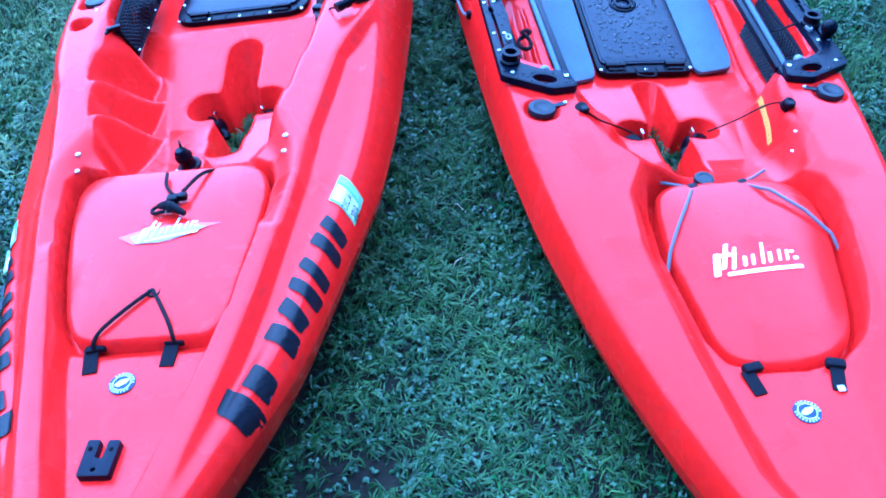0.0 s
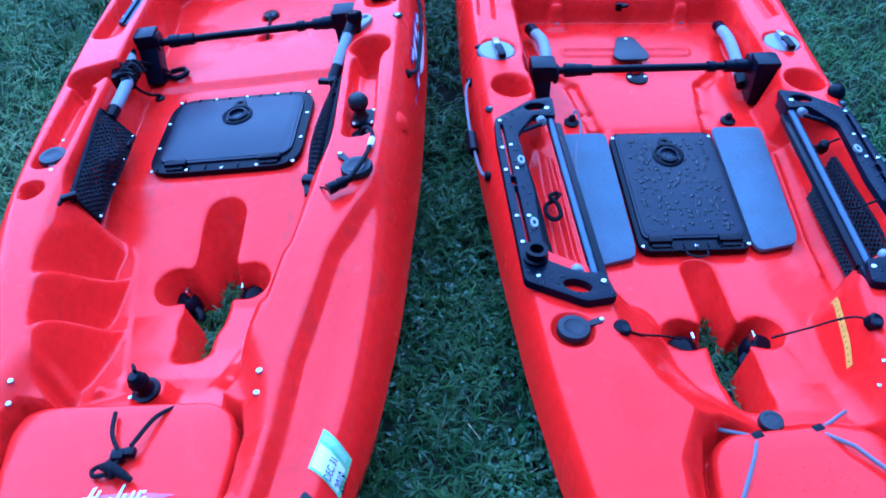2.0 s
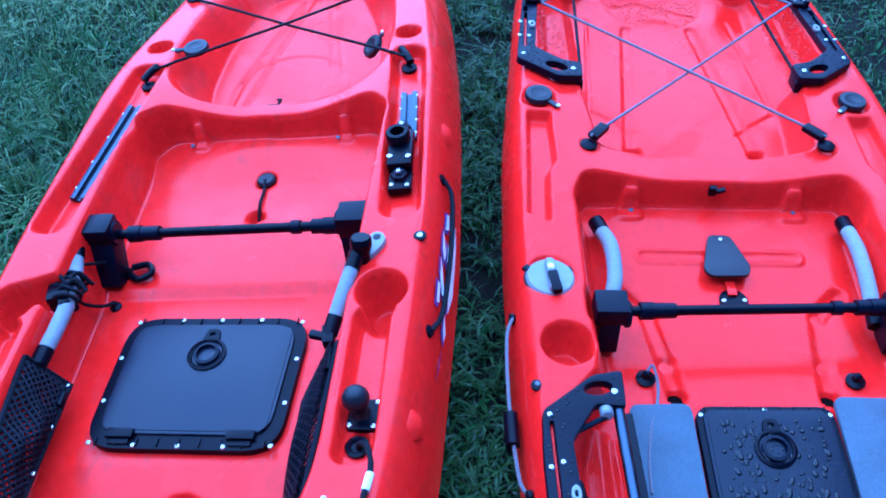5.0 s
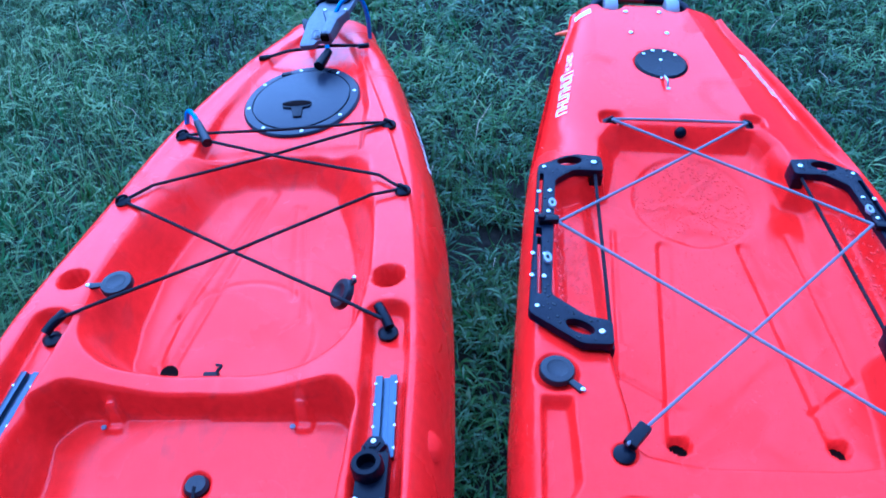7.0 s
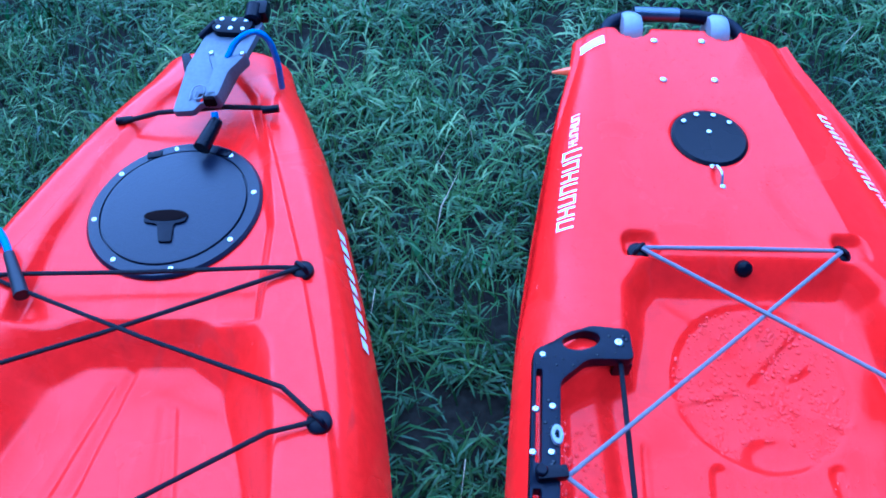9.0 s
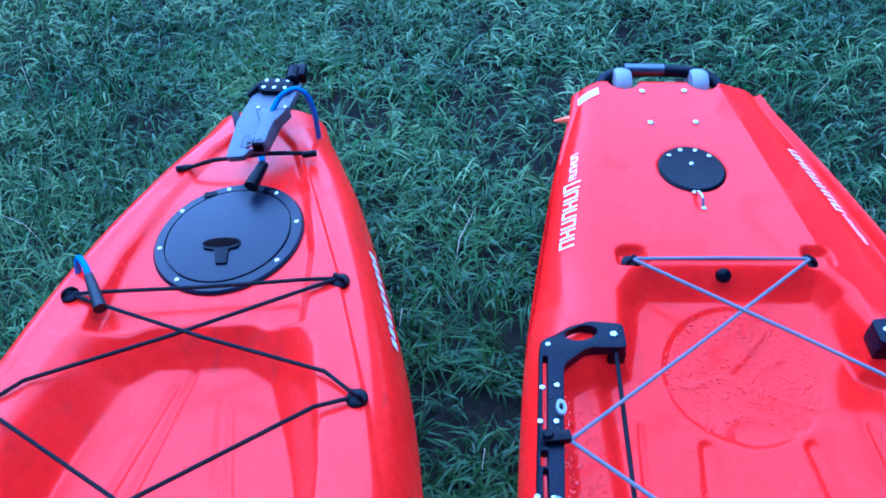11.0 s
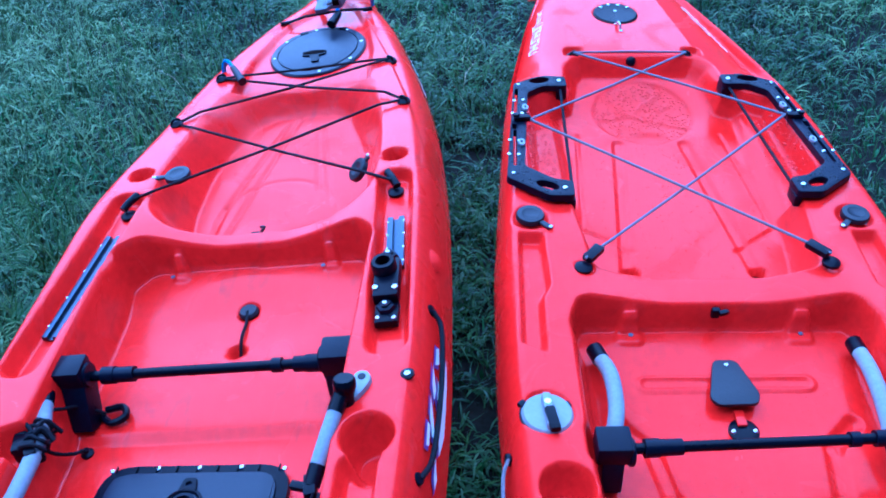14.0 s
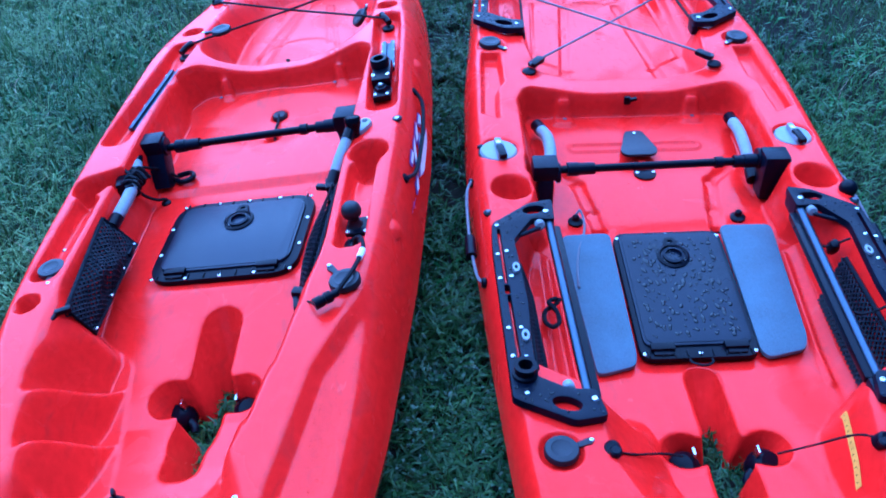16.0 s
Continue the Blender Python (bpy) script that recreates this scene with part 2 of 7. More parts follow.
m_soil = soil_material()
m_grass = grass_material("wet_lawn_grass", (0.024, 0.052, 0.011), (0.088, 0.144, 0.028), (0.170, 0.19, 0.060))
m_leaf = grass_material("leafy_wet_grass", (0.012, 0.030, 0.006), (0.078, 0.135, 0.026), (0.170, 0.19, 0.056), 0.42, 0.22)
m_pale = grass_material("pale_lawn_grass", (0.088, 0.130, 0.044), (0.180, 0.240, 0.074), (0.270, 0.28, 0.115))
m_turf = grass_material("short_dark_turf", (0.010, 0.024, 0.005), (0.048, 0.085, 0.018), (0.140, 0.16, 0.060))
m_clover = grass_material("wet_clover", (0.014, 0.040, 0.010), (0.070, 0.125, 0.036), (0.150, 0.19, 0.080), 0.36, 0.40)
m_net = material("black_netting", (0.005, 0.005, 0.009), 0.5, vary=0.4, scale=22, spec=0.2)
m_seal = material("slate_blue_print", (0.03, 0.036, 0.065), 0.4, vary=0.3, scale=150, spec=0.2)
m_straw = material("dry_grass_stalk", (0.30, 0.25, 0.15), 0.7, vary=0.3)
m_weed = grass_material("broad_weed", (0.021, 0.060, 0.012), (0.067, 0.145, 0.029), (0.113, 0.17, 0.046))


# ---- helpers for shapes ----
def smooth01(x):
    x = np.clip(x, 0.0, 1.0)
    return x * x * (3 - 2 * x)


def mesh_grid(name, verts, faces):
    me = bpy.data.meshes.new(name)
    me.from_pydata(verts, [], faces)
    me.update()
    me.polygons.foreach_set("use_smooth", np.ones(len(me.polygons), dtype=bool))
    return me


def part(name, bm, mat, parent, label="", smooth=True):
    """Links a bmesh (or a finished mesh) as one mesh under a thing or a part."""
    if isinstance(bm, bpy.types.Mesh):
        me = bm
    else:
        me = bpy.data.meshes.new(name)
        bm.normal_update()
        bm.to_mesh(me)
        bm.free()
        for poly in me.polygons:
            poly.use_smooth = smooth
        if smooth:
            me.set_sharp_from_angle(angle=radians(38))
    if mat is not None and not me.materials:
        me.materials.append(mat)
    ob = new(name, me)
    ob.parent = parent
    if label:
        ob["label"] = label
    return ob


def sd_box(V, U, cv, cu, hv, hu, r, turn=0.0):
    c, s = math.cos(radians(turn)), math.sin(radians(turn))
    x, y = V - cv, U - cu
    x, y = c * x + s * y, -s * x + c * y
    qx, qy = np.abs(x) - hv + r, np.abs(y) - hu + r
    return np.hypot(np.maximum(qx, 0), np.maximum(qy, 0)) + np.minimum(np.maximum(qx, qy), 0) - r


def sd_circle(V, U, cv, cu, r):
    return np.hypot(V - cv, U - cu) - r


def sd_poly(V, U, pts, r=0.0):
    """Signed distance to a closed polygon, its corners rounded outwards by r."""
    d = np.full(V.shape, 1e9)
    inside = np.zeros(V.shape, dtype=bool)
    k = len(pts)
    for i in range(k):
        (ax, ay), (bx, by) = pts[i], pts[(i + 1) % k]
        ex, ey = bx - ax, by - ay
        if ex * ex + ey * ey < 1e-12:
            continue
        wx, wy = V - ax, U - ay
        t = np.clip((wx * ex + wy * ey) / (ex * ex + ey * ey), 0, 1)
        d = np.minimum(d, np.hypot(wx - ex * t, wy - ey * t))
        if ay != by:
            cross = ((ay > U) != (by > U)) & (V < (bx - ax) * (U - ay) / (by - ay) + ax)
            inside ^= cross
    return np.where(inside, -d, d) - r


def sd_line(V, U, a, b, r):
    ex, ey = b[0] - a[0], b[1] - a[1]
    t = np.clip(((V - a[0]) * ex + (U - a[1]) * ey) / (ex * ex + ey * ey), 0, 1)
    return np.hypot(V - a[0] - ex * t, U - a[1] - ey * t) - r


def mirror(half):
    """A closed outline from its starboard half, bow to stern."""
    return list(half) + [(-v, u) for v, u in reversed(half)]


def soft_poly(V, U, half, r):
    """Distance to a mirrored outline whose corners are rounded by r."""
    lo, hi = min(u for _, u in half), max(u for _, u in half)
    inner = [(max(0.0, v - r), min(max(u, lo + r), hi - r)) for v, u in half]
    return sd_poly(V, U, mirror(inner), r)


def carve(Z, sd, floor, run):
    """Sinks Z to floor inside the outline; the wall takes up run metres inside it."""
    m = smooth01(-sd / run)
    return Z * (1 - m) + np.minimum(Z, floor) * m


def raise_to(Z, sd, top, run):
    m = smooth01(-sd / run)
    return Z * (1 - m) + np.maximum(Z, top) * m


def curve_of(table):
    us, ws = zip(*table)

    def at(u):
        x = np.interp(u, us, ws)
        for k in (0.03, 0.06):
            x = 0.5 * x + 0.25 * (np.interp(np.asarray(u) - k, us, ws) + np.interp(np.asarray(u) + k, us, ws))
        return x
    return at


SLOT_LIP = 0.009


def drive_slot(V, U, u0, c, lobe, half_v, nose):
    a = sd_box(V, U, c, u0 + 0.035, half_v, 0.184, half_v)
    b = np.minimum(sd_circle(V, U, c - lobe, u0 - 0.004, 0.051), sd_circle(V, U, c + lobe, u0 - 0.004, 0.051))
    d = sd_box(V, U, c, (u0 - 0.034 + nose) / 2, 0.047, (u0 - 0.034 - nose) / 2, 0.040)
    k = 0.03
    h = np.clip(0.5 + 0.5 * (b - a) / k, 0, 1)
    ab = b * (1 - h) + a * h - k * h * (1 - h)
    h = np.clip(0.5 + 0.5 * (d - ab) / k, 0, 1)
    return d * (1 - h) + ab * h - k * h * (1 - h)


def slot_ring(slot, shift, n=220):
    """The rim of the drive opening, seen from its middle all round."""
    u0, c = slot[0], slot[1]
    a = np.linspace(0, 2 * np.pi, n, endpoint=False)
    lo, hi = np.zeros(n), np.full(n, 0.30)
    for _ in range(30):
        m = (lo + hi) / 2
        inside = drive_slot(c + m * np.cos(a), u0 + m * np.sin(a), *slot) + SLOT_LIP - 0.0006 < 0
        lo, hi = np.where(inside, m, lo), np.where(inside, hi, m)
    v, u = c + lo * np.cos(a), u0 + lo * np.sin(a)
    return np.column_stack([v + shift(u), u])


def kayak_hull(name, ends, half, axis, sheer, widest, ridge, power, deck, slot, shift, mat, parent, label):
    """A moulded hull: crowned deck with all that deck() sinks into it, rolled edges, round bottom."""
    rows = int((ends[1] - ends[0]) / 0.0045)
    cols = 200
    us = ends[0] + (ends[1] - ends[0]) * np.linspace(0, 1, rows)
    q = np.linspace(-1, 1, cols)
    q = np.sign(q) * (1 - (1 - np.abs(q)) ** 1.25)
    U = np.repeat(us[:, None], cols, 1)
    hm = half(us)[:, None]
    mid = axis(us)[:, None]
    V = q[None, :] * hm + mid
    zt = sheer(us)[:, None]
    zm = widest(us)[:, None]
    vr = np.minimum(ridge(us)[:, None], hm * 0.95)
    t = np.clip((np.abs(V - mid) - vr) / np.maximum(hm - vr, 1e-4), 0, 1)
    Z = zm + (zt - zm) * (1 - t ** power) ** (1 / 1.7)
    Z = deck(V, U, Z, hm)
    keel = -0.024 + 0.125 * smooth01((ends[0] + 0.45 - U) / 0.45) ** 1.5 + 0.05 * smooth01((U - ends[1] + 0.5) / 0.5)
    Zb = zm - (zm - np.minimum(keel, zm - 0.02)) * (1 - np.abs(q)[None, :] ** 3.2) ** 0.6
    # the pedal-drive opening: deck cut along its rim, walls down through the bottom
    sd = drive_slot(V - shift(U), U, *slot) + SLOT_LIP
    gone = sd < 0
    gu, gv = np.gradient(sd)
    du, dv = (us[1] - us[0]), np.gradient(V, axis=1)
    gu, gv = gu / du, gv / np.maximum(dv, 1e-5)
    g2 = np.maximum(gu * gu + gv * gv, 0.2)
    near = gone & (sd > -0.009)
    V = np.where(near, V - sd * gv / g2, V)
    U = np.where(near, U - sd * gu / g2, U)
    rim_z = float(np.median(Z[near])) if near.any() else 0.1
    n = rows * cols
    idx = np.arange(n).reshape(rows, cols)
    rs, cs = np.unique(np.append(np.arange(0, rows, 4), rows - 1)), np.unique(np.append(np.arange(0, cols, 5), cols - 1))
    low = n + np.arange(len(rs) * len(cs)).reshape(len(rs), len(cs))
    top = np.stack([V, U, Z], -1).reshape(-1, 3)
    bot = np.stack([V, U, Zb], -1)[np.ix_(rs, cs)].reshape(-1, 3)
    faces = []
    for grid, cut, flip in ((idx, gone, False), (low, gone[np.ix_(rs, cs)], True)):
        a, b, c, d = grid[:-1, :-1], grid[:-1, 1:], grid[1:, 1:], grid[1:, :-1]
        keep = ~(cut[:-1, :-1] & cut[1:, 1:] & cut[1:, :-1] & cut[:-1, 1:]) if not flip else ~(cut[:-1, :-1] | cut[1:, 1:] | cut[1:, :-1] | cut[:-1, 1:])
        f = np.stack([d, c, b, a] if flip else [a, b, c, d], -1)[keep]
        faces += f.tolist()
    for up, down, flip in ((idx[0], low[0], False), (idx[-1], low[-1], True)):
        ring = list(up) + list(down[::-1])
        faces.append(ring if flip else ring[::-1])
    ring = slot_ring(slot, shift)
    r_i = np.clip(((ring[:, 1] - ends[0]) / du).round().astype(int), 0, rows - 1)
    rim = np.array([np.interp(v, np.sort(V[i]), Z[i][np.argsort(V[i])]) for (v, _), i in zip(ring, r_i)])
    first = len(top) + len(bot)
    k = len(ring)
    walls = []
    for f in (0.0, 0.06, 0.3, 0.65, 1.0):
        back = 0.100 * f * np.clip((ring[:, 1] - slot[0] - 0.02) / 0.18, 0, 1)
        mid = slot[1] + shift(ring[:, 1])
        walls.append(np.column_stack([mid + (ring[:, 0] - mid) * (1 - 0.46 * f), ring[:, 1] - back, (rim + 0.001) * (1 - f) - 0.03 * f]))
    for j in range(len(walls) - 1):
        faces += [(first + j * k + i, first + j * k + (i + 1) % k, first + (j + 1) * k + (i + 1) % k, first + (j + 1) * k + i) for i in range(k)]
    me = mesh_grid(name, np.concatenate([top, bot, *walls]).tolist(), faces)

    def height(v, u):
        """The deck's height at a place."""
        i = np.clip((u - ends[0]) / (ends[1] - ends[0]) * (rows - 1), 0, rows - 1)
        r = int(round(float(i)))
        return float(np.interp(v, V[r], Z[r]))
    return part(name, me, mat, parent, label), height


def bead_mesh(name, spots):
    """Many small rain beads: spots of (v, u, w, radius, stretch, turn)."""
    prof = ((1.0, 0.0), (0.85, 0.32), (0.5, 0.52))
    seg = 7
    verts, faces = [], []
    for v, u, w, r, el, turn in spots:
        k = len(verts)
        c, s = math.cos(turn), math.sin(turn)
        for f, h in prof:
            for i in range(seg):
                x, y = f * r * math.cos(2 * math.pi * i / seg), el * f * r * math.sin(2 * math.pi * i / seg)
                verts.append((v + c * x - s * y, u + s * x + c * y, w + h * r))
        verts.append((v, u, w + 0.58 * r))
        for j in range(2):
            for i in range(seg):
                faces.append((k + j * seg + i, k + j * seg + (i + 1) % seg, k + (j + 1) * seg + (i + 1) % seg, k + (j + 1) * seg + i))
        faces += [(k + 2 * seg + i, k + 2 * seg + (i + 1) % seg, k + 3 * seg) for i in range(seg)]
    return mesh_grid(name, verts, faces)


# ---- the two kayaks: where they lie ----
LEFT_LIE = pose(-0.567, 0.004, 0.008, -0.31, -5.4, -3.16)
RIGHT_LIE = pose(0.590, 0.003, -0.017, 0.32, 4.7, 2.1)


def kayak(name, lie, label):
    ob = new(name)
    ob.matrix_basis = lie
    return tagged(ob, label, "kayak", "kayaks on the lawn")


old = kayak("kayak", LEFT_LIE, "red sit-on-top fishing kayak with black fittings lying on wet grass")
newer = kayak("kayak", RIGHT_LIE, "wet red fishing kayak with black side rails on grass")

half_old = curve_of([(0.24, 0.012), (0.3, 0.06), (0.45, 0.135), (0.59, 0.19), (0.71, 0.243), (0.85, 0.290), (1.08, 0.346), (1.24, 0.384), (1.5, 0.413), (1.9, 0.428), (2.4, 0.427),
                     (2.8, 0.411), (3.0, 0.399), (3.24, 0.365), (3.4, 0.333), (3.58, 0.284), (3.75, 0.230), (3.86, 0.180), (3.95, 0.138), (4.0, 0.105)])
axis_old = curve_of([(0.3, 0.0), (0.6, 0.004), (0.78, 0.013), (0.95, 0.010), (1.3, 0.013), (1.6, 0.014), (2.0, 0.019), (2.35, 0.018), (2.7, 0.010), (3.0, 0.0), (3.3, -0.002), (3.6, -0.010), (3.8, -0.010), (4.0, -0.006)])
sheer_old = curve_of([(0.24, 0.185), (0.5, 0.195), (0.8, 0.21), (1.1, 0.24), (1.35, 0.262), (1.6, 0.29), (1.85, 0.304), (2.3, 0.312), (2.85, 0.305), (3.24, 0.268), (3.5, 0.25), (3.84, 0.228), (4.0, 0.215)])
widest_old = curve_of([(0.24, 0.15), (0.6, 0.13), (1.2, 0.12), (3.2, 0.12), (3.7, 0.135), (4.0, 0.16)])
ridge_old = curve_of([(0.24, 0.0), (0.45, 0.07), (0.65, 0.125), (0.9, 0.18), (1.2, 0.235), (1.35, 0.255), (1.55, 0.30), (1.75, 0.357), (2.0, 0.376), (2.4, 0.378), (2.85, 0.360), (3.2, 0.305), (3.5, 0.245), (3.7, 0.18), (3.9, 0.09), (4.0, 0.02)])

LID_OLD = [(-0.060, 0.842), (0.060, 0.838), (0.125, 0.836), (0.152, 0.872), (0.168, 0.985), (0.184, 1.115), (0.190, 1.205), (0.176, 1.258), (0.140, 1.284), (-0.150, 1.298), (-0.192, 1.288), (-0.209, 1.248), (-0.203, 1.150), (-0.181, 1.035), (-0.148, 0.905), (-0.116, 0.852)]


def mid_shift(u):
    """Sideways offset of the old deck's features and drive slot, largest amidships."""
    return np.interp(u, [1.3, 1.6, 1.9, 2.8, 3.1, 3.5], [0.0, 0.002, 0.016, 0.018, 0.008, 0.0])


def deck_old(V, U, Z, hm):
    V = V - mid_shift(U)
    A = np.abs(V)
    # saddle of the bulkhead behind the seat
    band = smooth01((U - 2.68) / 0.07) * smooth01((2.98 - U) / 0.08)
    Z = Z - band * 0.055 * smooth01((0.29 - A) / 0.24)
    # stepped shoulder outside the ridge, and the groove running aft along the well
    crest = np.interp(U, [0.4, 0.64, 0.89, 1.19, 1.32, 1.55, 1.75], [0.085, 0.145, 0.198, 0.250, 0.264, 0.305, 0.385])
    Z = Z - 0.026 * smooth01((A - crest) / 0.034) * smooth01((hm - A - 0.012) / 0.05) * smooth01((1.80 - U) / 0.18) * smooth01((U - 0.35) / 0.25)
    crease = np.interp(U, [2.95, 3.24, 3.5, 3.8], [0.372, 0.300, 0.225, 0.118])
    Z = Z - 0.007 * smooth01((A - crease) / 0.006) * smooth01((hm - A - 0.01) / 0.06) * smooth01((U - 2.98) / 0.1) * smooth01((3.86 - U) / 0.1)
    # low foredeck between the ridges, falling towards the cockpit
    dish = mirror([(0.0, 1.04), (0.25, 1.04), (0.264, 1.20), (0.254, 1.29), (0.225, 1.36), (0.18, 1.44), (0.0, 1.48)])
    Z = carve(Z, sd_poly(V, U, dish), 0.212, 0.075)
    fore = mirror([(0.0, 0.33), (0.05, 0.42), (0.105, 0.62), (0.15, 0.80), (0.198, 1.03), (0.204, 1.12), (0.194, 1.22), (0.150, 1.290), (0.0, 1.300)])
    Z = carve(Z, sd_poly(V, U, fore), 0.150 + 0.010 * smooth01((U - 0.62) / 0.15) + 0.02 * smooth01((U - 0.85) / 0.5) + 0.028 * smooth01((U - 1.12) / 0.14), 0.032 - 0.016 * smooth01((U - 1.18) / 0.06))
    Z = carve(Z, sd_poly(V, U, LID_OLD, 0.016), 0.138 + 0.014 * smooth01((1.0 - U) / 0.12), 0.012)
    # cockpit and seat
    cock = ([(0.0, 1.235), (0.10, 1.245), (0.155, 1.305), (0.195, 1.37), (0.215, 1.43), (0.232, 1.50), (0.252, 1.58), (0.276, 1.73), (0.282, 1.90), (0.280, 2.32), (0.278, 2.70), (0.262, 2.768), (0.0, 2.768)])
    floor = np.interp(U, [1.10, 1.24, 1.31, 1.36, 1.42, 1.50, 1.62, 1.95, 2.315, 2.335, 2.62, 2.75, 2.8], [0.16, 0.150, 0.144, 0.132, 0.112, 0.096, 0.084, 0.157, 0.163, 0.174, 0.180, 0.196, 0.200])
    foot = smooth01((U - 1.34) / 0.05) * smooth01((1.86 - U) / 0.10)
    sd = soft_poly(V, U, cock, 0.05)
    inside_cock = sd < 0
    Z = carve(Z, sd, floor, np.where(V < 0, 0.022, 0.034) * (1 - 0.45 * smooth01((U - 2.62) / 0.10)) + np.where(V < 0, 0.100, 0.085) * foot)
    # foot braces: three hollows on each sloping wall, their ridges slanting aft as they come down
    q = U - 2.2 * (0.19 - A)
    saw = np.zeros_like(Z)
    for u0, u1, depth in ((1.225, 1.470, 0.110), (1.470, 1.655, 0.095), (1.655, 1.830, 0.070)):
        ph = (q - u0) / (u1 - u0)
        saw = saw + np.where(V < 0, depth, 0.2 * depth) * smooth01(ph / 0.26) * smooth01((1.02 - ph) / 0.80) * (ph > 0)
    saw = saw * smooth01((U - 1.335) / 0.06)
    reach = np.interp(U, [1.30, 1.37, 1.42, 1.50, 1.56, 1.68, 1.83], [0.09, 0.165, 0.205, 0.218, 0.235, 0.262, 0.285])
    Z = np.where(inside_cock, np.maximum(Z - saw * smooth01((reach + 0.02 - A) / 0.045) * smooth01((A - 0.105) / 0.03), np.minimum(Z, floor + 0.002)), Z)
    # console with the drain plug in front of the drive
    Z = raise_to(Z, sd_box(V, U, -0.005, 1.352, 0.045, 0.034, 0.02), 0.172, 0.02)
    # drive well
    sd = drive_slot(V, U, *SLOT_OLD)
    Z = Z - 0.007 * np.clip(-sd / 0.012, 0, 1) ** 2
    # seat hollow, scupper holes
    e = np.hypot(V / 0.215, (U - 2.60) / 0.135) - 1
    Z = Z - 0.009 * smooth01(-e / 0.7) * (Z < 0.2)
    for cv, cu, r, d in ((-0.001, 2.640, 0.024, 0.02), (-0.001, 2.530, 0.021, 0.05)):
        Z = carve(Z, sd_circle(V, U, cv, cu, r), Z.min() * 0 + 0.165 - d, 0.008)
    # moulded seat-post tabs on the bulkhead
    for s in (-0.165, 0.165):
        Z = raise_to(Z, sd_box(V, U, s, 2.762, 0.016, 0.018, 0.006), 0.246, 0.008)
        Z = raise_to(Z, sd_box(V, U, s, 2.742, 0.018, 0.016, 0.010), 0.203, 0.006)
    # cargo well
    well = [(0.0, 2.800), (0.10, 2.804), (0.20, 2.826), (0.256, 2.862), (0.264, 3.0), (0.255, 3.11), (0.238, 3.24), (0.220, 3.33), (0.180, 3.415), (0.10, 3.458), (0.0, 3.468)]
    # the walls roll over at the rim and meet the floor in a crease
    t = np.clip(-soft_poly(V, U, well, 0.11) / (0.060 + 0.036 * smooth01((U - 3.12) / 0.25)), 0, 1)
    m = 0.45 * smooth01(t) + 0.55 * t ** 1.4
    Z = Z * (1 - m) + np.minimum(Z, 0.165 + 0.01 * smooth01((U - 2.9) / 0.5)) * m
    for a, b in (((-0.119, 2.90), (-0.011, 3.365)), ((0.080, 3.06), (0.046, 3.315)), ((0.116, 3.00), (0.060, 3.31)), ((-0.152, 2.91), (-0.137, 3.02)), ((-0.137, 3.02), (-0.037, 3.345))):
        Z = Z - 0.005 * smooth01(-sd_line(V, U, a, b, 0.010) / 0.008) * (Z < 0.2)
    ring = np.abs(sd_circle(V, U, -0.008, 2.957, 0.146)) - 0.006
    Z = Z - 0.0035 * smooth01(-ring / 0.006) * (Z < 0.18)
    # low stern deck round the hatch
    stern = mirror([(0.0, 3.40), (0.190, 3.40), (0.178, 3.58), (0.142, 3.73), (0.09, 3.88), (0.04, 3.95), (0.0, 3.96)])
    Z = carve(Z, sd_poly(V, U, stern), 0.226 - 0.02 * smooth01((U - 3.7) / 0.25), 0.022)
    # trays, cup holders and rod holes in the gunwales
    for s in (-1, 1):
        Z = carve(Z, sd_box(V, U, s * 0.329, 2.005, 0.034, 0.150, 0.026, s * 1), 0.266, 0.014)
        Z = carve(Z, sd_circle(V, U, s * 0.335, 2.19, 0.046), 0.215, 0.014)
        Z = carve(Z, sd_line(V, U, (s * 0.335, 2.20), (s * 0.265, 2.225), 0.036) if s < 0 else sd_circle(V, U, 0.335, 2.15, 0.030), 0.235, 0.016)
        Z = carve(Z, sd_box(V, U, s * 0.322, 2.645, 0.041, 0.285, 0.034, s * 4.5), 0.268, 0.016)
        Z = carve(Z, sd_circle(V, U, s * 0.298 - 0.004, 2.998 - s * 0.008, 0.030), 0.20, 0.008)
    Z = carve(Z, sd_circle(V, U, -0.330, 1.79, 0.028), 0.22, 0.008)
    Z = carve(Z, sd_circle(V, U, 0.329, 1.923, 0.016), 0.22, 0.008)
    return Z


SLOT_OLD = (1.689, 0.014, 0.078, 0.052, 1.462)
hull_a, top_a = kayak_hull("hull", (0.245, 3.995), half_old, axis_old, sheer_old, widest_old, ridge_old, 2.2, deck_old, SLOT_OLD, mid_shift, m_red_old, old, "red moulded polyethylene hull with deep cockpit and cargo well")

half_new = curve_of([(0.14, 0.015), (0.2, 0.075), (0.3, 0.135), (0.54, 0.230), (0.70, 0.280), (0.88, 0.325), (1.11, 0.367), (1.37, 0.397), (1.68, 0.420), (2.0, 0.434), (2.4, 0.440), (2.75, 0.434),
                     (2.95, 0.416), (3.2, 0.395), (3.4, 0.374), (3.6, 0.333), (3.86, 0.264), (4.07, 0.196)])
axis_new = curve_of([(0.3, 0.0), (0.9, -0.001), (1.3, -0.002), (1.7, 0.003), (2.1, 0.003), (2.4, 0.005), (2.7, 0.013), (3.0, 0.017), (3.4, 0.023), (3.6, 0.021), (3.8, 0.012), (4.07, 0.002)])
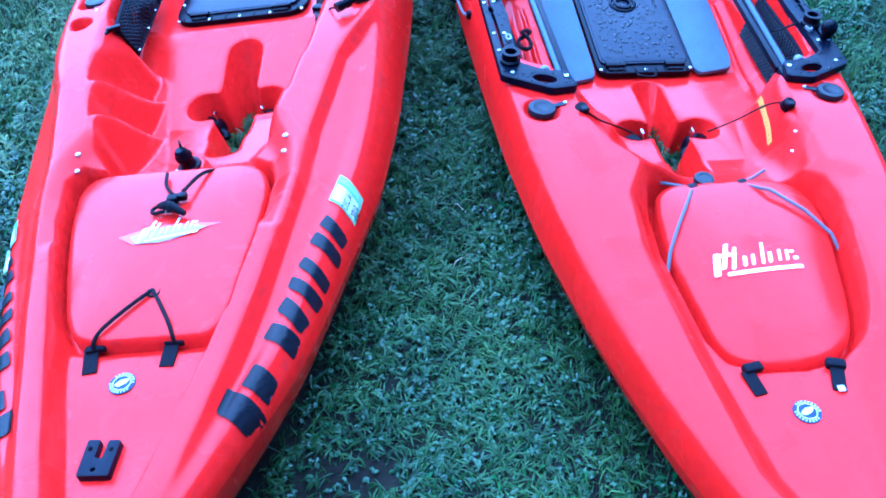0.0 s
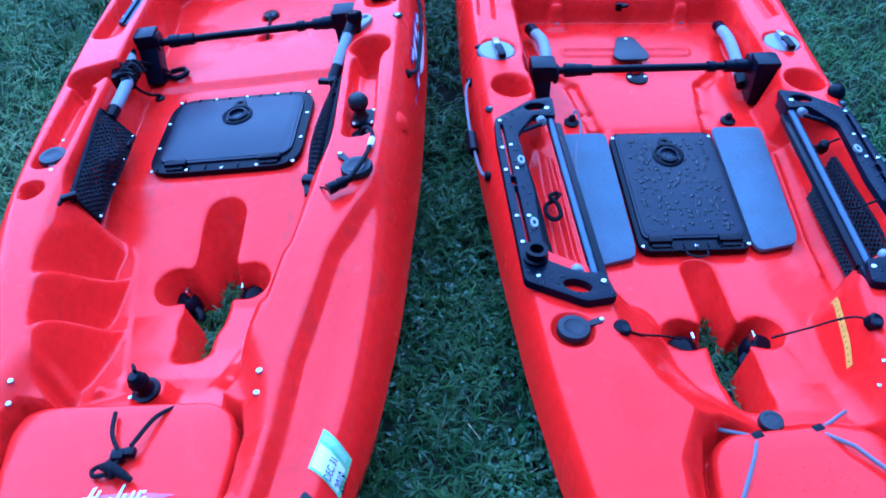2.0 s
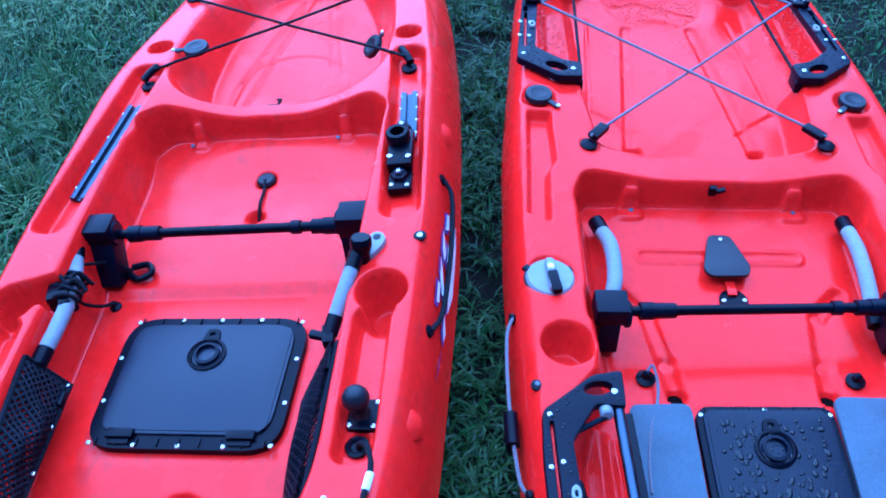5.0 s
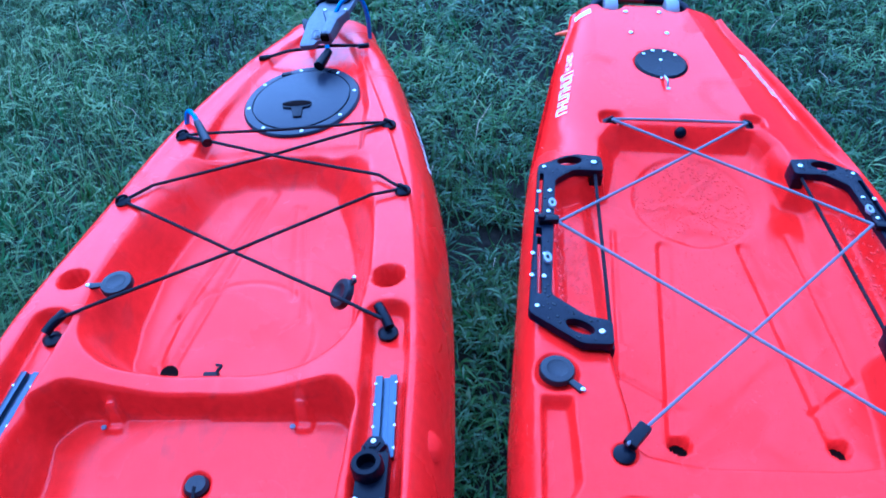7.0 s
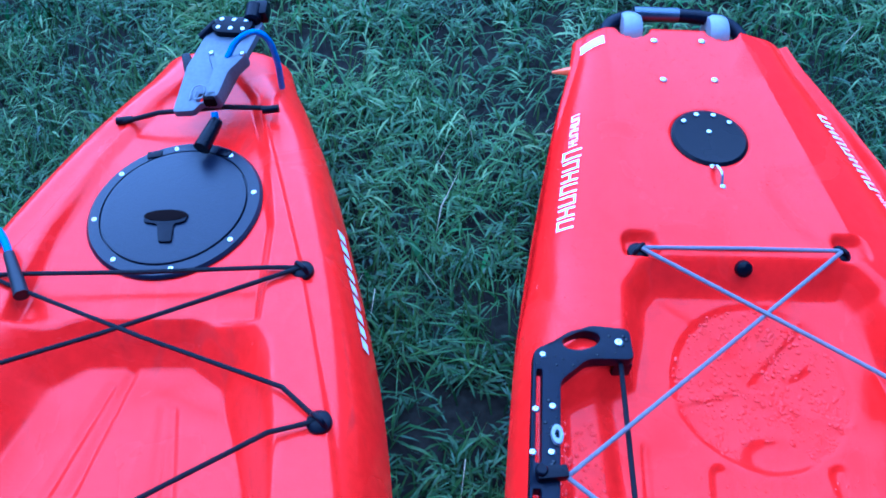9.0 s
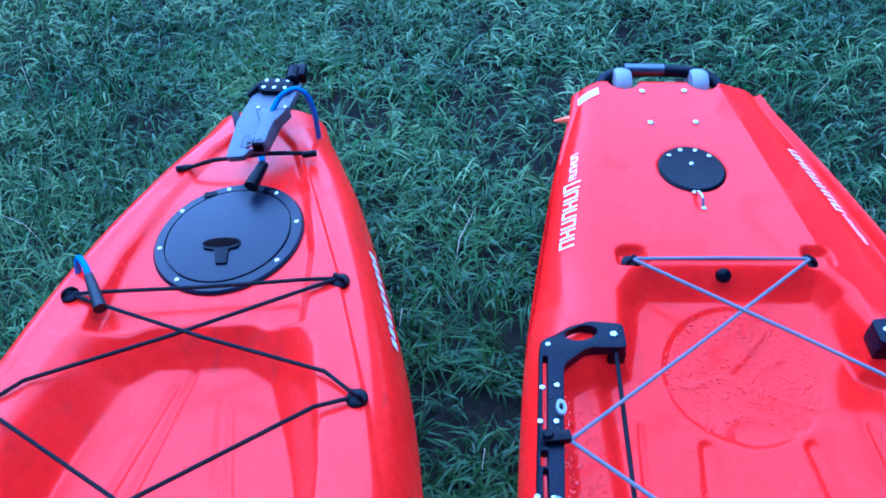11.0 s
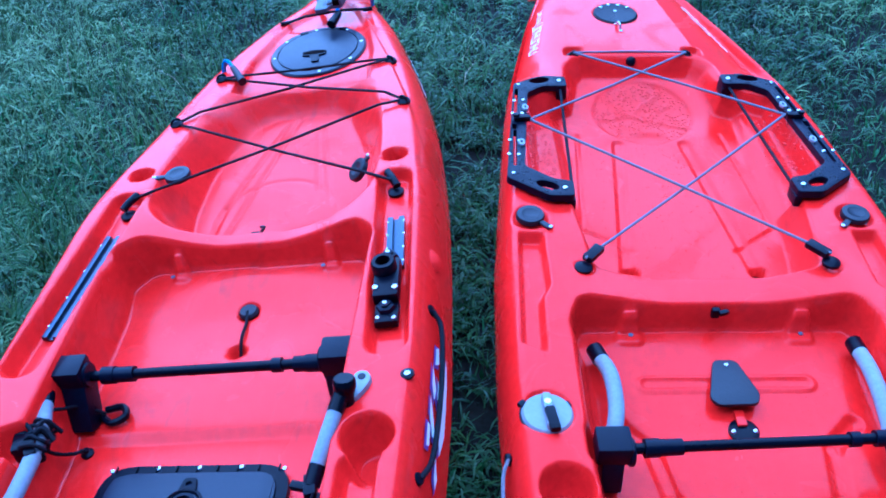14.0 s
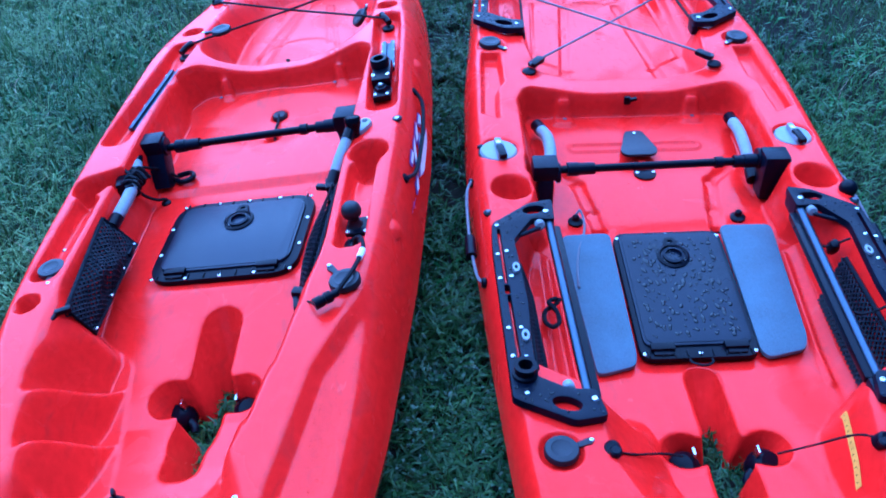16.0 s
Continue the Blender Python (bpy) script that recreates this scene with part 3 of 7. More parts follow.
sheer_new = curve_of([(0.14, 0.16), (0.5, 0.165), (1.0, 0.185), (1.4, 0.203), (1.7, 0.205), (2.1, 0.213), (2.5, 0.213), (2.9, 0.215), (3.35, 0.197), (3.6, 0.193), (3.95, 0.182), (4.07, 0.176)])
widest_new = curve_of([(0.14, 0.11), (0.6, 0.10), (1.2, 0.09), (2.9, 0.09), (3.4, 0.115), (4.07, 0.13)])
ridge_new = curve_of([(0.14, 0.0), (0.3, 0.08), (0.5, 0.18), (0.67, 0.245), (0.93, 0.305), (1.3, 0.350), (1.7, 0.378), (2.5, 0.388), (2.9, 0.372), (3.3, 0.325), (3.45, 0.27), (3.6, 0.20), (3.85, 0.160), (4.07, 0.135)])

LID_NEW = [(-0.050, 0.742), (0.021, 0.742), (0.085, 0.757), (0.128, 0.792), (0.147, 0.832), (0.166, 0.900), (0.190, 1.022), (0.202, 1.105), (0.196, 1.172), (0.172, 1.222), (0.100, 1.242), (-0.090, 1.225), (-0.122, 1.195), (-0.131, 1.141), (-0.137, 1.026), (-0.124, 0.904), (-0.115, 0.806), (-0.097, 0.763)]


SLOT_NEW = (1.507, 0.000, 0.077, 0.042, 1.284)


def deck_new(V, U, Z, hm):
    A = np.abs(V)
    sh = sheer_new(U[:, :1])
    Z = Z - 0.28 * np.maximum(A - np.where(V < 0, np.interp(U, [3.4, 4.07], [0.186, 0.145]), np.interp(U, [3.4, 4.07], [0.192, 0.098])), 0) * smooth01((U - 3.34) / 0.25) * smooth01((hm - A) / 0.02)
    band = smooth01((U - 2.50) / 0.08) * smooth01((2.76 - U) / 0.06)
    Z = Z - band * 0.030 * smooth01((0.30 - A) / 0.22)
    fore = mirror([(0.0, 0.22), (0.06, 0.30), (0.150, 0.50), (0.185, 0.74), (0.215, 0.99), (0.235, 1.2), (0.235, 1.32), (0.19, 1.44), (0.0, 1.44)])
    fore_port = mirror([(0.0, 0.22), (0.06, 0.30), (0.150, 0.50), (0.185, 0.74), (0.210, 0.99), (0.200, 1.14), (0.155, 1.235), (0.0, 1.262)])
    Z = carve(Z, np.where(V < 0, sd_poly(V, U, fore_port), sd_poly(V, U, fore)), 0.128, np.where(V < 0, 0.055, 0.085))
    Z = carve(Z, sd_poly(V, U, LID_NEW, 0.020), 0.085, 0.016)
    cock = ([(0.0, 1.05), (0.20, 1.05), (0.222, 1.25), (0.232, 1.40), (0.248, 1.52), (0.265, 1.575), (0.352, 1.63), (0.360, 1.72), (0.364, 1.97), (0.345, 2.040), (0.306, 2.085),
                   (0.300, 2.15), (0.302, 2.30), (0.300, 2.52), (0.285, 2.600), (0.0, 2.600)])
    floor = np.interp(U, [1.0, 1.215, 1.235, 1.29, 1.37, 1.75, 2.1, 2.35, 2.6], [0.30, 0.30, 0.116, 0.100, 0.080, 0.060, 0.094, 0.099, 0.122])
    floor = floor + 0.018 * smooth01((A - 0.262) / 0.03) * ((U > 1.55) & (U < 2.05))
    port = ([(0.0, 1.10), (0.10, 1.14), (0.128, 1.203), (0.151, 1.244), (0.203, 1.313), (0.237, 1.394), (0.250, 1.50)]) + [p for p in cock if p[1] > 1.51]
    sd = np.where(V < 0, soft_poly(V, U, port, 0.04), soft_poly(V, U, cock, 0.04))
    front = smooth01((1.60 - U) / 0.10)
    m = smooth01(-sd / (0.046 - 0.030 * smooth01((U - 2.48) / 0.08) + 0.035 * front))
    m = np.where(V < 0, m * (1 - front) + np.clip(-sd / 0.125, 0, 1) * front, m)
    Z = Z * (1 - m) + np.minimum(Z, floor) * m
    # ribs pressed into the floor
    low = Z < 0.155
    for s in (-1, 1):
        Z = Z + 0.009 * smooth01(-sd_line(V, U, (s * 0.262, 2.03), (s * 0.248, 1.66), 0.010) / 0.008) * low
        for p, q in (((0.137, 2.13), (0.146, 2.20)), ((0.146, 2.20), (0.164, 2.315)), ((0.164, 2.315), (0.215, 2.365))):
            Z = Z - 0.012 * smooth01(-sd_line(V, U, (s * p[0], p[1]), (s * q[0], q[1]), 0.022) / 0.016) * low * (Z > floor - 0.010)
        Z = raise_to(Z, sd_box(V, U, s * 0.168, 2.592, 0.022, 0.018, 0.006), 0.174, 0.008)
        Z = raise_to(Z, sd_box(V, U, s * 0.168, 2.568, 0.030, 0.022, 0.014), 0.126, 0.006)
        Z = carve(Z, sd_circle(V, U, s * 0.138, 2.128, 0.019), 0.05, 0.007)
        Z = carve(Z, sd_box(V, U, s * 0.258, 2.245, 0.046, 0.046, 0.02), 0.098, 0.016)
    Z = Z + 0.007 * smooth01(-(np.abs(sd_box(V, U, 0.0, 2.455, 0.165, 0.014, 0.012)) - 0.006) / 0.006) * low
    # rolled lip of the drive well
    sd = drive_slot(V, U, *SLOT_NEW)
    Z = Z - 0.007 * np.clip(-sd / 0.012, 0, 1) ** 2
    # cargo well with shallow side pockets under the rails
    well = ([(0.0, 2.668), (0.15, 2.674), (0.235, 2.71), (0.252, 2.85), (0.256, 2.925), (0.335, 2.975), (0.318, 3.31), (0.215, 3.365), (0.205, 3.49), (0.18, 3.556), (0.0, 3.556)])
    Z = carve(Z, soft_poly(V, U, well, 0.035), 0.118 + 0.03 * smooth01((A - 0.215) / 0.035) + 0.026 * smooth01((U - 3.34) / 0.20), 0.034 + 0.018 * smooth01((U - 3.36) / 0.12))
    low = Z < 0.16
    e = sd_circle(V, U, 0.0, 3.372, 0.132)
    Z = Z - 0.005 * smooth01(-e / 0.012) * low
    # slack, rippled skin of the round blank
    ripple = np.zeros_like(Z)
    for a, b, wide, high in (((-0.118, 3.350), (-0.030, 3.372), 0.012, 0.0034), ((-0.030, 3.372), (0.010, 3.350), 0.014, 0.0042), ((0.010, 3.350), (0.112, 3.312), 0.011, 0.0034),
                             ((-0.030, 3.372), (0.018, 3.420), 0.011, 0.0030), ((0.018, 3.420), (0.070, 3.470), 0.010, 0.0026), ((0.045, 3.392), (0.072, 3.408), 0.012, 0.0030)):
        ripple = np.maximum(ripple, high * smooth01(-sd_line(V, U, a, b, wide) / wide))
    Z = Z + ripple * low
    Z = Z - 0.006 * smooth01(-sd_circle(0.62 * V, U, 0.0, 3.268, 0.036) / 0.022) * low
    for s in (-1, 1):
        Z = Z - 0.007 * smooth01(-sd_line(V, U, (s * 0.082, 3.24), (s * 0.138, 2.76), 0.017) / 0.008) * low
        Z = Z - 0.006 * smooth01(-sd_line(V, U, (s * 0.110, 2.83), (s * 0.212, 2.905), 0.007) / 0.006) * low
        Z = Z - 0.006 * smooth01(-sd_line(V, U, (s * 0.212, 2.905), (s * 0.180, 3.28), 0.006) / 0.006) * low
        Z = carve(Z, sd_circle(V, U, s * 0.136 + 0.006, 2.760, 0.021), 0.07, 0.006)
        Z = carve(Z, sd_circle(V, U, s * 0.250, 2.676, 0.020), 0.195, 0.010)
        Z = carve(Z, sd_box(V, U, s * 0.160, 3.572, 0.030, 0.026, 0.016), 0.174, 0.012)
        tray = [(s * v, u) for v, u in ((0.318, 2.785), (0.376, 2.785), (0.394, 2.47), (0.344, 2.44), (0.336, 2.59), (0.318, 2.625))]
        Z = carve(Z, sd_poly(V, U, tray), sh - 0.026, 0.013)
        Z = carve(Z, sd_circle(V, U, s * 0.3465 + 0.0035, 2.158 + s * 0.006, 0.049), 0.135, 0.016)
        Z = carve(Z, sd_circle(V, U, s * 0.3555 - 0.0055, 2.320 + s * 0.015, 0.049), sh - 0.012, 0.008)
        Z = carve(Z, sd_circle(V, U, s * 0.344, 2.832, 0.041), sh - 0.014, 0.010)
        Z = carve(Z, sd_circle(V, U, s * 0.325, 1.424 + s * 0.019, 0.041), sh - 0.016, 0.010)
        # wheel notches in the transom
        Z = carve(Z, sd_circle(V, U, s * 0.082 - 0.014, 4.085, 0.034), 0.105, 0.008)
    Z = carve(Z, sd_circle(V, U, -0.012, 3.797, 0.066), Z - 0.006, 0.006)
    return Z


hull_b, top_b = kayak_hull("hull", (0.15, 4.075), half_new, axis_new, sheer_new, widest_new, ridge_new, 2.6, deck_new, SLOT_NEW, lambda u: 0.0 * u, m_red_new, newer, "rain-wet red moulded hull with open rear cargo well")


# ---- ground and grass ----
def ground_height(x, y):
    return -0.035 + 0.012 * np.sin(1.7 * x + 0.4) * np.cos(1.3 * y) + 0.008 * np.sin(4.1 * x + 2.2 * y)


def make_ground():
    xs = np.concatenate([[-900, -200, -40, -12], np.linspace(-5, 5, 101), [12, 40, 200, 900]])
    ys = np.concatenate([[-900, -200, -40, -10], np.linspace(-2, 9, 111), [14, 40, 200, 900]])
    X, Y = np.meshgrid(xs, ys)
    near = np.exp(-(np.maximum(np.abs(X) - 5, 0) + np.maximum(np.abs(Y - 3.5) - 5.5, 0)))
    Z = ground_height(X, Y) * near - 0.03 * (1 - near)
    w = len(xs)
    faces = [(j * w + i, j * w + i + 1, (j + 1) * w + i + 1, (j + 1) * w + i) for j in range(len(ys) - 1) for i in range(w - 1)]
    me = mesh_grid("ground", np.stack([X, Y, Z], -1).reshape(-1, 3).tolist(), faces)
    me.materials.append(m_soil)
    return tagged(new("ground", me), "damp soil under the grass, running out into lawn", "ground", kind="structure")


ground = make_ground()


def fast_mesh(name, verts, loops, starts, totals, mat):
    me = bpy.data.meshes.new(name)
    me.vertices.add(len(verts))
    me.vertices.foreach_set("co", verts.astype(np.float32).ravel())
    me.loops.add(len(loops))
    me.loops.foreach_set("vertex_index", loops.astype(np.int32))
    me.polygons.add(len(starts))
    me.polygons.foreach_set("loop_start", starts.astype(np.int32))
    me.polygons.foreach_set("loop_total", totals.astype(np.int32))
    me.update(calc_edges=True)
    me.validate()
    me.polygons.foreach_set("use_smooth", np.ones(len(me.polygons), dtype=bool))
    me.materials.append(mat)
    return me


def inside_kayak(x, y, lie, half, axis, slot_u, slack):
    inv = np.array(lie.inverted())
    v = inv[0, 0] * x + inv[0, 1] * y + inv[0, 3]
    u = inv[1, 0] * x + inv[1, 1] * y + inv[1, 3]
    slot = (np.abs(v) < 0.13) & (np.abs(u - slot_u) < 0.22)
    return (np.abs(v - axis(u)) < half(u) - slack) & ~slot & (u > 0.25) & (u < 4.04), slot


BARE = ((-0.20, 0.68, 0.11), (0.20, 4.12, 0.17), (-0.03, 3.42, 0.10), (0.17, 2.62, 0.08), (0.10, 3.02, 0.08), (-1.65, 3.9, 0.12), (1.75, 4.6, 0.16))  # worn spots


def patch_noise(x, y, cell, seed):
    """Smooth random patches between 0 and 1."""
    g = np.random.default_rng(seed).uniform(0, 1, (64, 64))
    a, b = x / cell + 20, y / cell + 20
    i, j = np.floor(a).astype(int), np.floor(b).astype(int)
    fa, fb = smooth01(a - i), smooth01(b - j)
    at = lambda di, dj: g[(i + di) % 64, (j + dj) % 64]
    return (at(0, 0) * (1 - fa) + at(1, 0) * fa) * (1 - fb) + (at(0, 1) * (1 - fa) + at(1, 1) * fa) * fb


def thin_spot(x, y):
    """Dark gaps between the clumps in the strip between the hulls."""
    strip = smooth01((0.62 - np.abs(x - 0.12)) / 0.2) * smooth01((y - 2.0) / 0.8) * smooth01((5.0 - y) / 0.6)
    return (0.65 * patch_noise(x, y, 0.055, 77) + 0.35 * patch_noise(x, y, 0.24, 78) < 0.41) & (strip > 0.5)


def grass_field(name, count, area, length, width, lean, mat, seed, label, clump=0.0, cells=1, radial=False, fade=0.7):
    rng = np.random.default_rng(seed)
    x = rng.uniform(area[0], area[1], count)
    y = rng.uniform(area[2], area[3], count)
    if clump:
        cx, cy = rng.uniform(area[0], area[1], cells), rng.uniform(area[2], area[3], cells)
        k = rng.integers(0, cells, count)
        ox, oy = rng.normal(0, clump, count), rng.normal(0, clump, count)
        x, y = cx[k] + ox, cy[k] + oy
    # thin and thick patches
    thick = 0.5 + 0.5 * np.sin(2.3 * x + 1.1) * np.sin(1.9 * y + 0.4 * x) + 0.3 * np.sin(7 * x + 3 * y) * np.sin(5 * y - 2 * x)
    keep = rng.uniform(0, 1, count) < 0.50 + 0.55 * thick
    # the field thins out towards its own edge
    rim = np.minimum(np.minimum(x - area[0], area[1] - x), np.minimum(y - area[2], area[3] - y))
    keep &= rng.uniform(0, 1, count) < np.clip(rim / fade + 0.25 * np.sin(5 * x) * np.sin(4 * y), 0, 1)
    keep &= ~thin_spot(x, y) | (rng.uniform(0, 1, count) < 0.25)
    strip = (np.abs(x - 0.12) < 0.55) & (y > 2.2) & (y < 4.7)
    keep &= ~strip | (rng.uniform(0, 1, count) < 0.45)
    for bx, by, br in BARE:
        keep &= rng.uniform(0, 1, count) > 0.80 * np.exp(-(((x - bx) / br) ** 2 + ((y - by) / (0.7 * br)) ** 2) ** 2)
    slots = np.zeros(count, dtype=bool)
    for lie, half, axis, su in ((LEFT_LIE, half_old, axis_old, 1.64), (RIGHT_LIE, half_new, axis_new, 1.44)):
        bad, slot = inside_kayak(x, y, lie, half, axis, su, 0.075)
        keep &= ~bad
        slots |= slot
    x, y, slots = x[keep], y[keep], slots[keep]
    n = len(x)
    out_turn = np.arctan2(oy, ox)[keep] if radial else None
    small = 0.55 + 0.45 * np.clip((y - 0.9) / 1.4, 0, 1)
    tall = small * length * (0.75 + 0.3 * np.sin(1.3 * x - 0.7) * np.sin(1.1 * y + 1.0)) * rng.uniform(0.5, 1.4, n)
    tall = np.where(slots, np.minimum(tall, 0.05), tall)
    wide = width * rng.uniform(0.55, 1.4, n) * (0.8 + 0.2 * small)
    comb = 1.2 * np.sin(0.9 * x + 0.5 * y) + 0.8 * np.sin(2.1 * y)
    turn = np.where(rng.uniform(0, 1, n) < 0.45, comb + rng.normal(0, 0.8, n), rng.uniform(0, 2 * np.pi, n))
    if radial:
        turn = out_turn + rng.normal(0, 0.5, n)
    bend = lean * rng.uniform(0.35, 1.5, n)
    dx, dy = np.cos(turn), np.sin(turn)
    px, py = -dy, dx
    z0 = ground_height(x, y)
    verts = np.zeros((n, 5, 3))
    for k, (f, wf) in enumerate(((0.0, 0.45), (0.45, 1.0))):
        out = tall * bend * f ** 1.7
        up = tall * f * np.sqrt(np.maximum(0.12, 1 - (bend * f) ** 2 * 0.75))
        for j, sgn in enumerate((-1, 1)):
            verts[:, 2 * k + j, 0] = x + dx * out + sgn * px * wide * wf / 2
            verts[:, 2 * k + j, 1] = y + dy * out + sgn * py * wide * wf / 2
            verts[:, 2 * k + j, 2] = z0 + up
    verts[:, 4, 0], verts[:, 4, 1] = x + dx * tall * bend, y + dy * tall * bend
    verts[:, 4, 2] = z0 + tall * np.sqrt(np.maximum(0.10, 1 - bend ** 2 * 0.8))
    base = 5 * np.arange(n)[:, None]
    quad = base + np.array([[0, 1, 3, 2]])
    tri = base + np.array([[2, 3, 4]])
    loops = np.concatenate([quad, tri], 1).ravel()
    starts = (7 * np.arange(n)[:, None] + np.array([[0, 4]])).ravel()
    totals = np.tile([4, 3], n)
    me = fast_mesh(name, verts.reshape(-1, 3), loops, starts, totals, mat)
    return tagged(new(name, me), label, "grass", kind="stuff")


def leaf_field(name, sprigs, per, area, tall, long, wide, mat, seed, label, fade=0.6, gaps=0.30):
    """Leafy grass: leaning sprigs with lance-shaped leaves that droop to all sides."""
    rng = np.random.default_rng(seed)
    x, y = rng.uniform(area[0], area[1], sprigs), rng.uniform(area[2], area[3], sprigs)
    keep = 0.6 * patch_noise(x, y, 0.11, seed) + 0.4 * patch_noise(x, y, 0.33, seed + 1) > gaps * rng.uniform(0.75, 1.25, sprigs)
    rim = np.minimum(np.minimum(x - area[0], area[1] - x), np.minimum(y - area[2], area[3] - y))
    keep &= rng.uniform(0, 1, sprigs) < np.clip(rim / fade, 0, 1)
    keep &= ~thin_spot(x, y) | (rng.uniform(0, 1, sprigs) < 0.20)
    for bx, by, br in BARE:
        keep &= rng.uniform(0, 1, sprigs) > 0.78 * np.exp(-(((x - bx) / br) ** 2 + ((y - by) / (0.7 * br)) ** 2) ** 2)
    low = np.zeros(sprigs, dtype=bool)
    for lie, half, axis, su in ((LEFT_LIE, half_old, axis_old, 1.64), (RIGHT_LIE, half_new, axis_new, 1.44)):
        bad, slot = inside_kayak(x, y, lie, half, axis, su, 0.06)
        keep &= ~bad
        low |= slot
    x, y, low = x[keep], y[keep], low[keep]
    m = len(x)
    small = np.where(low, 0.5, 0.28 + 0.72 * np.clip((y - 0.6) / 1.4, 0, 1)) * (0.55 + 0.9 * patch_noise(x, y, 0.22, seed + 2))
    h = tall * small * rng.uniform(0.5, 1.3, m)
    phi = rng.uniform(0, 2 * np.pi, m)
    lean = rng.uniform(0.1, 0.9, m)
    k = np.repeat(np.arange(m), per)
    n = len(k)
    f = np.tile(np.linspace(0.25, 1.0, per), m)
    az = phi[k] + np.where(np.tile(np.arange(per) % 2, m) == 0, 1.2, -1.2) * (1.1 - f) + rng.normal(0, 0.6, n)
    bx, by = x[k] + np.cos(phi[k]) * lean[k] * h[k] * f, y[k] + np.sin(phi[k]) * lean[k] * h[k] * f
    bz = ground_height(x, y)[k] + h[k] * f * np.sqrt(1 - 0.6 * lean[k] ** 2)
    L = long * (0.6 + 0.4 * small[k]) * rng.uniform(0.55, 1.35, n)
    W = wide * (0.65 + 0.35 * small[k]) * rng.uniform(0.6, 1.3, n)
    rise, droop = rng.uniform(0.15, 1.1, n), rng.uniform(0.3, 1.3, n)
    dx, dy = np.cos(az), np.sin(az)
    twist = rng.normal(0, 0.35, n)
    verts = np.zeros((n, 7, 3))
    for row, (s, wf) in enumerate(((0.0, 0.30), (0.38, 1.0), (0.72, 0.78))):
        for j, sgn in enumerate((-0.5, 0.5)):
            a = verts[:, 2 * row + j]
            a[:, 0] = bx + dx * L * s - dy * W * wf * sgn
            a[:, 1] = by + dy * L * s + dx * W * wf * sgn
            a[:, 2] = bz + L * (rise * s - droop * s * s) * 0.8 + W * wf * sgn * twist
    verts[:, 6, 0], verts[:, 6, 1] = bx + dx * L, by + dy * L
    verts[:, 6, 2] = bz + L * (rise - droop) * 0.8
    verts[:, :, 2] = np.maximum(verts[:, :, 2], ground_height(x, y)[k][:, None] + 0.001)
    base = 7 * np.arange(n)[:, None]
    loops = np.concatenate([base + np.array([[0, 1, 3, 2]]), base + np.array([[2, 3, 5, 4]]), base + np.array([[4, 5, 6]])], 1).ravel()
    starts = (11 * np.arange(n)[:, None] + np.array([[0, 4, 8]])).ravel()
    me = fast_mesh(name, verts.reshape(-1, 3), loops, starts, np.tile([4, 4, 3], n), mat)
    return tagged(new(name, me), label, "grass", kind="stuff")


leaf_field("grass", 27000, 5, (-1.1, 1.3, -0.6, 6.2), 0.046, 0.036, 0.0040, m_leaf, 3, "thick wet leafy green grass round the kayaks")
leaf_field("grass", 10000, 5, (-0.65, 0.75, -0.1, 4.9), 0.040, 0.036, 0.0044, m_turf, 4, "short dense wet grass between the two kayaks", 0.2, 0.36)
leaf_field("grass", 9000, 5, (-3.6, -0.70, 0.9, 7.0), 0.052, 0.040, 0.0038, m_pale, 15, "paler wet grass beside the older kayak", 0.8, 0.34)
leaf_field("grass", 5000, 5, (-1.6, 1.9, 3.6, 6.8), 0.055, 0.042, 0.0038, m_pale, 17, "paler tufts of grass behind the sterns", 0.6, 0.42)
leaf_field("grass", 9000, 5, (1.0, 3.6, -0.4, 6.6), 0.055, 0.040, 0.0040, m_leaf, 31, "wet leafy grass beside the newer kayak", 0.8, 0.30)
leaf_field("clover", 17000, 5, (-1.3, 1.3, 0.1, 2.3), 0.030, 0.015, 0.0075, m_clover, 21, "small round-leaved clover between the bows", 0.3, 0.40)
grass_field("grass", 90000, (-4.0, -0.6, 0.4, 7.4), 0.085, 0.0030, 0.95, m_pale, 22, "fine pale lawn blades beside the older kayak", 0.10, 900)
grass_field("grass", 100000, (-1.4, 3.4, 0.6, 7.0), 0.078, 0.0026, 0.95, m_grass, 23, "fine long wet blades standing among the leaves", 0.07, 900)
grass_field("grass", 140000, (-2.1, 2.4, -0.6, 6.0), 0.060, 0.0032, 0.85, m_turf, 6, "fine dark grass blades below the leaves")
grass_field("grass", 140000, (-4.4, 4.8, -0.9, 8.2), 0.078, 0.0038, 0.8, m_grass, 5, "longer wet lawn grass stretching away from the kayaks")
grass_field("broad_weed", 22000, (-3.2, 3.4, 0.0, 7.0), 0.055, 0.0090, 0.95, m_weed, 8, "broad-leaved weeds in tufts among the grass", 0.09, 420)
grass_field("ground_cover", 80000, (-1.7, 2.0, -0.3, 2.6), 0.026, 0.0042, 1.05, m_turf, 9, "tiny-leaved ground cover among the short grass")
grass_field("grass_tussock", 44000, (-4.0, 4.4, 1.0, 8.0), 0.100, 0.0032, 0.95, m_grass, 12, "long-bladed grass tussocks leaning outwards in the lawn", 0.045, 420, True)
grass_field("grass_stalk", 420, (-2.6, 2.8, 0.2, 6.0), 0.13, 0.0018, 0.8, m_straw, 13, "thin dry grass stalks standing in the lawn")


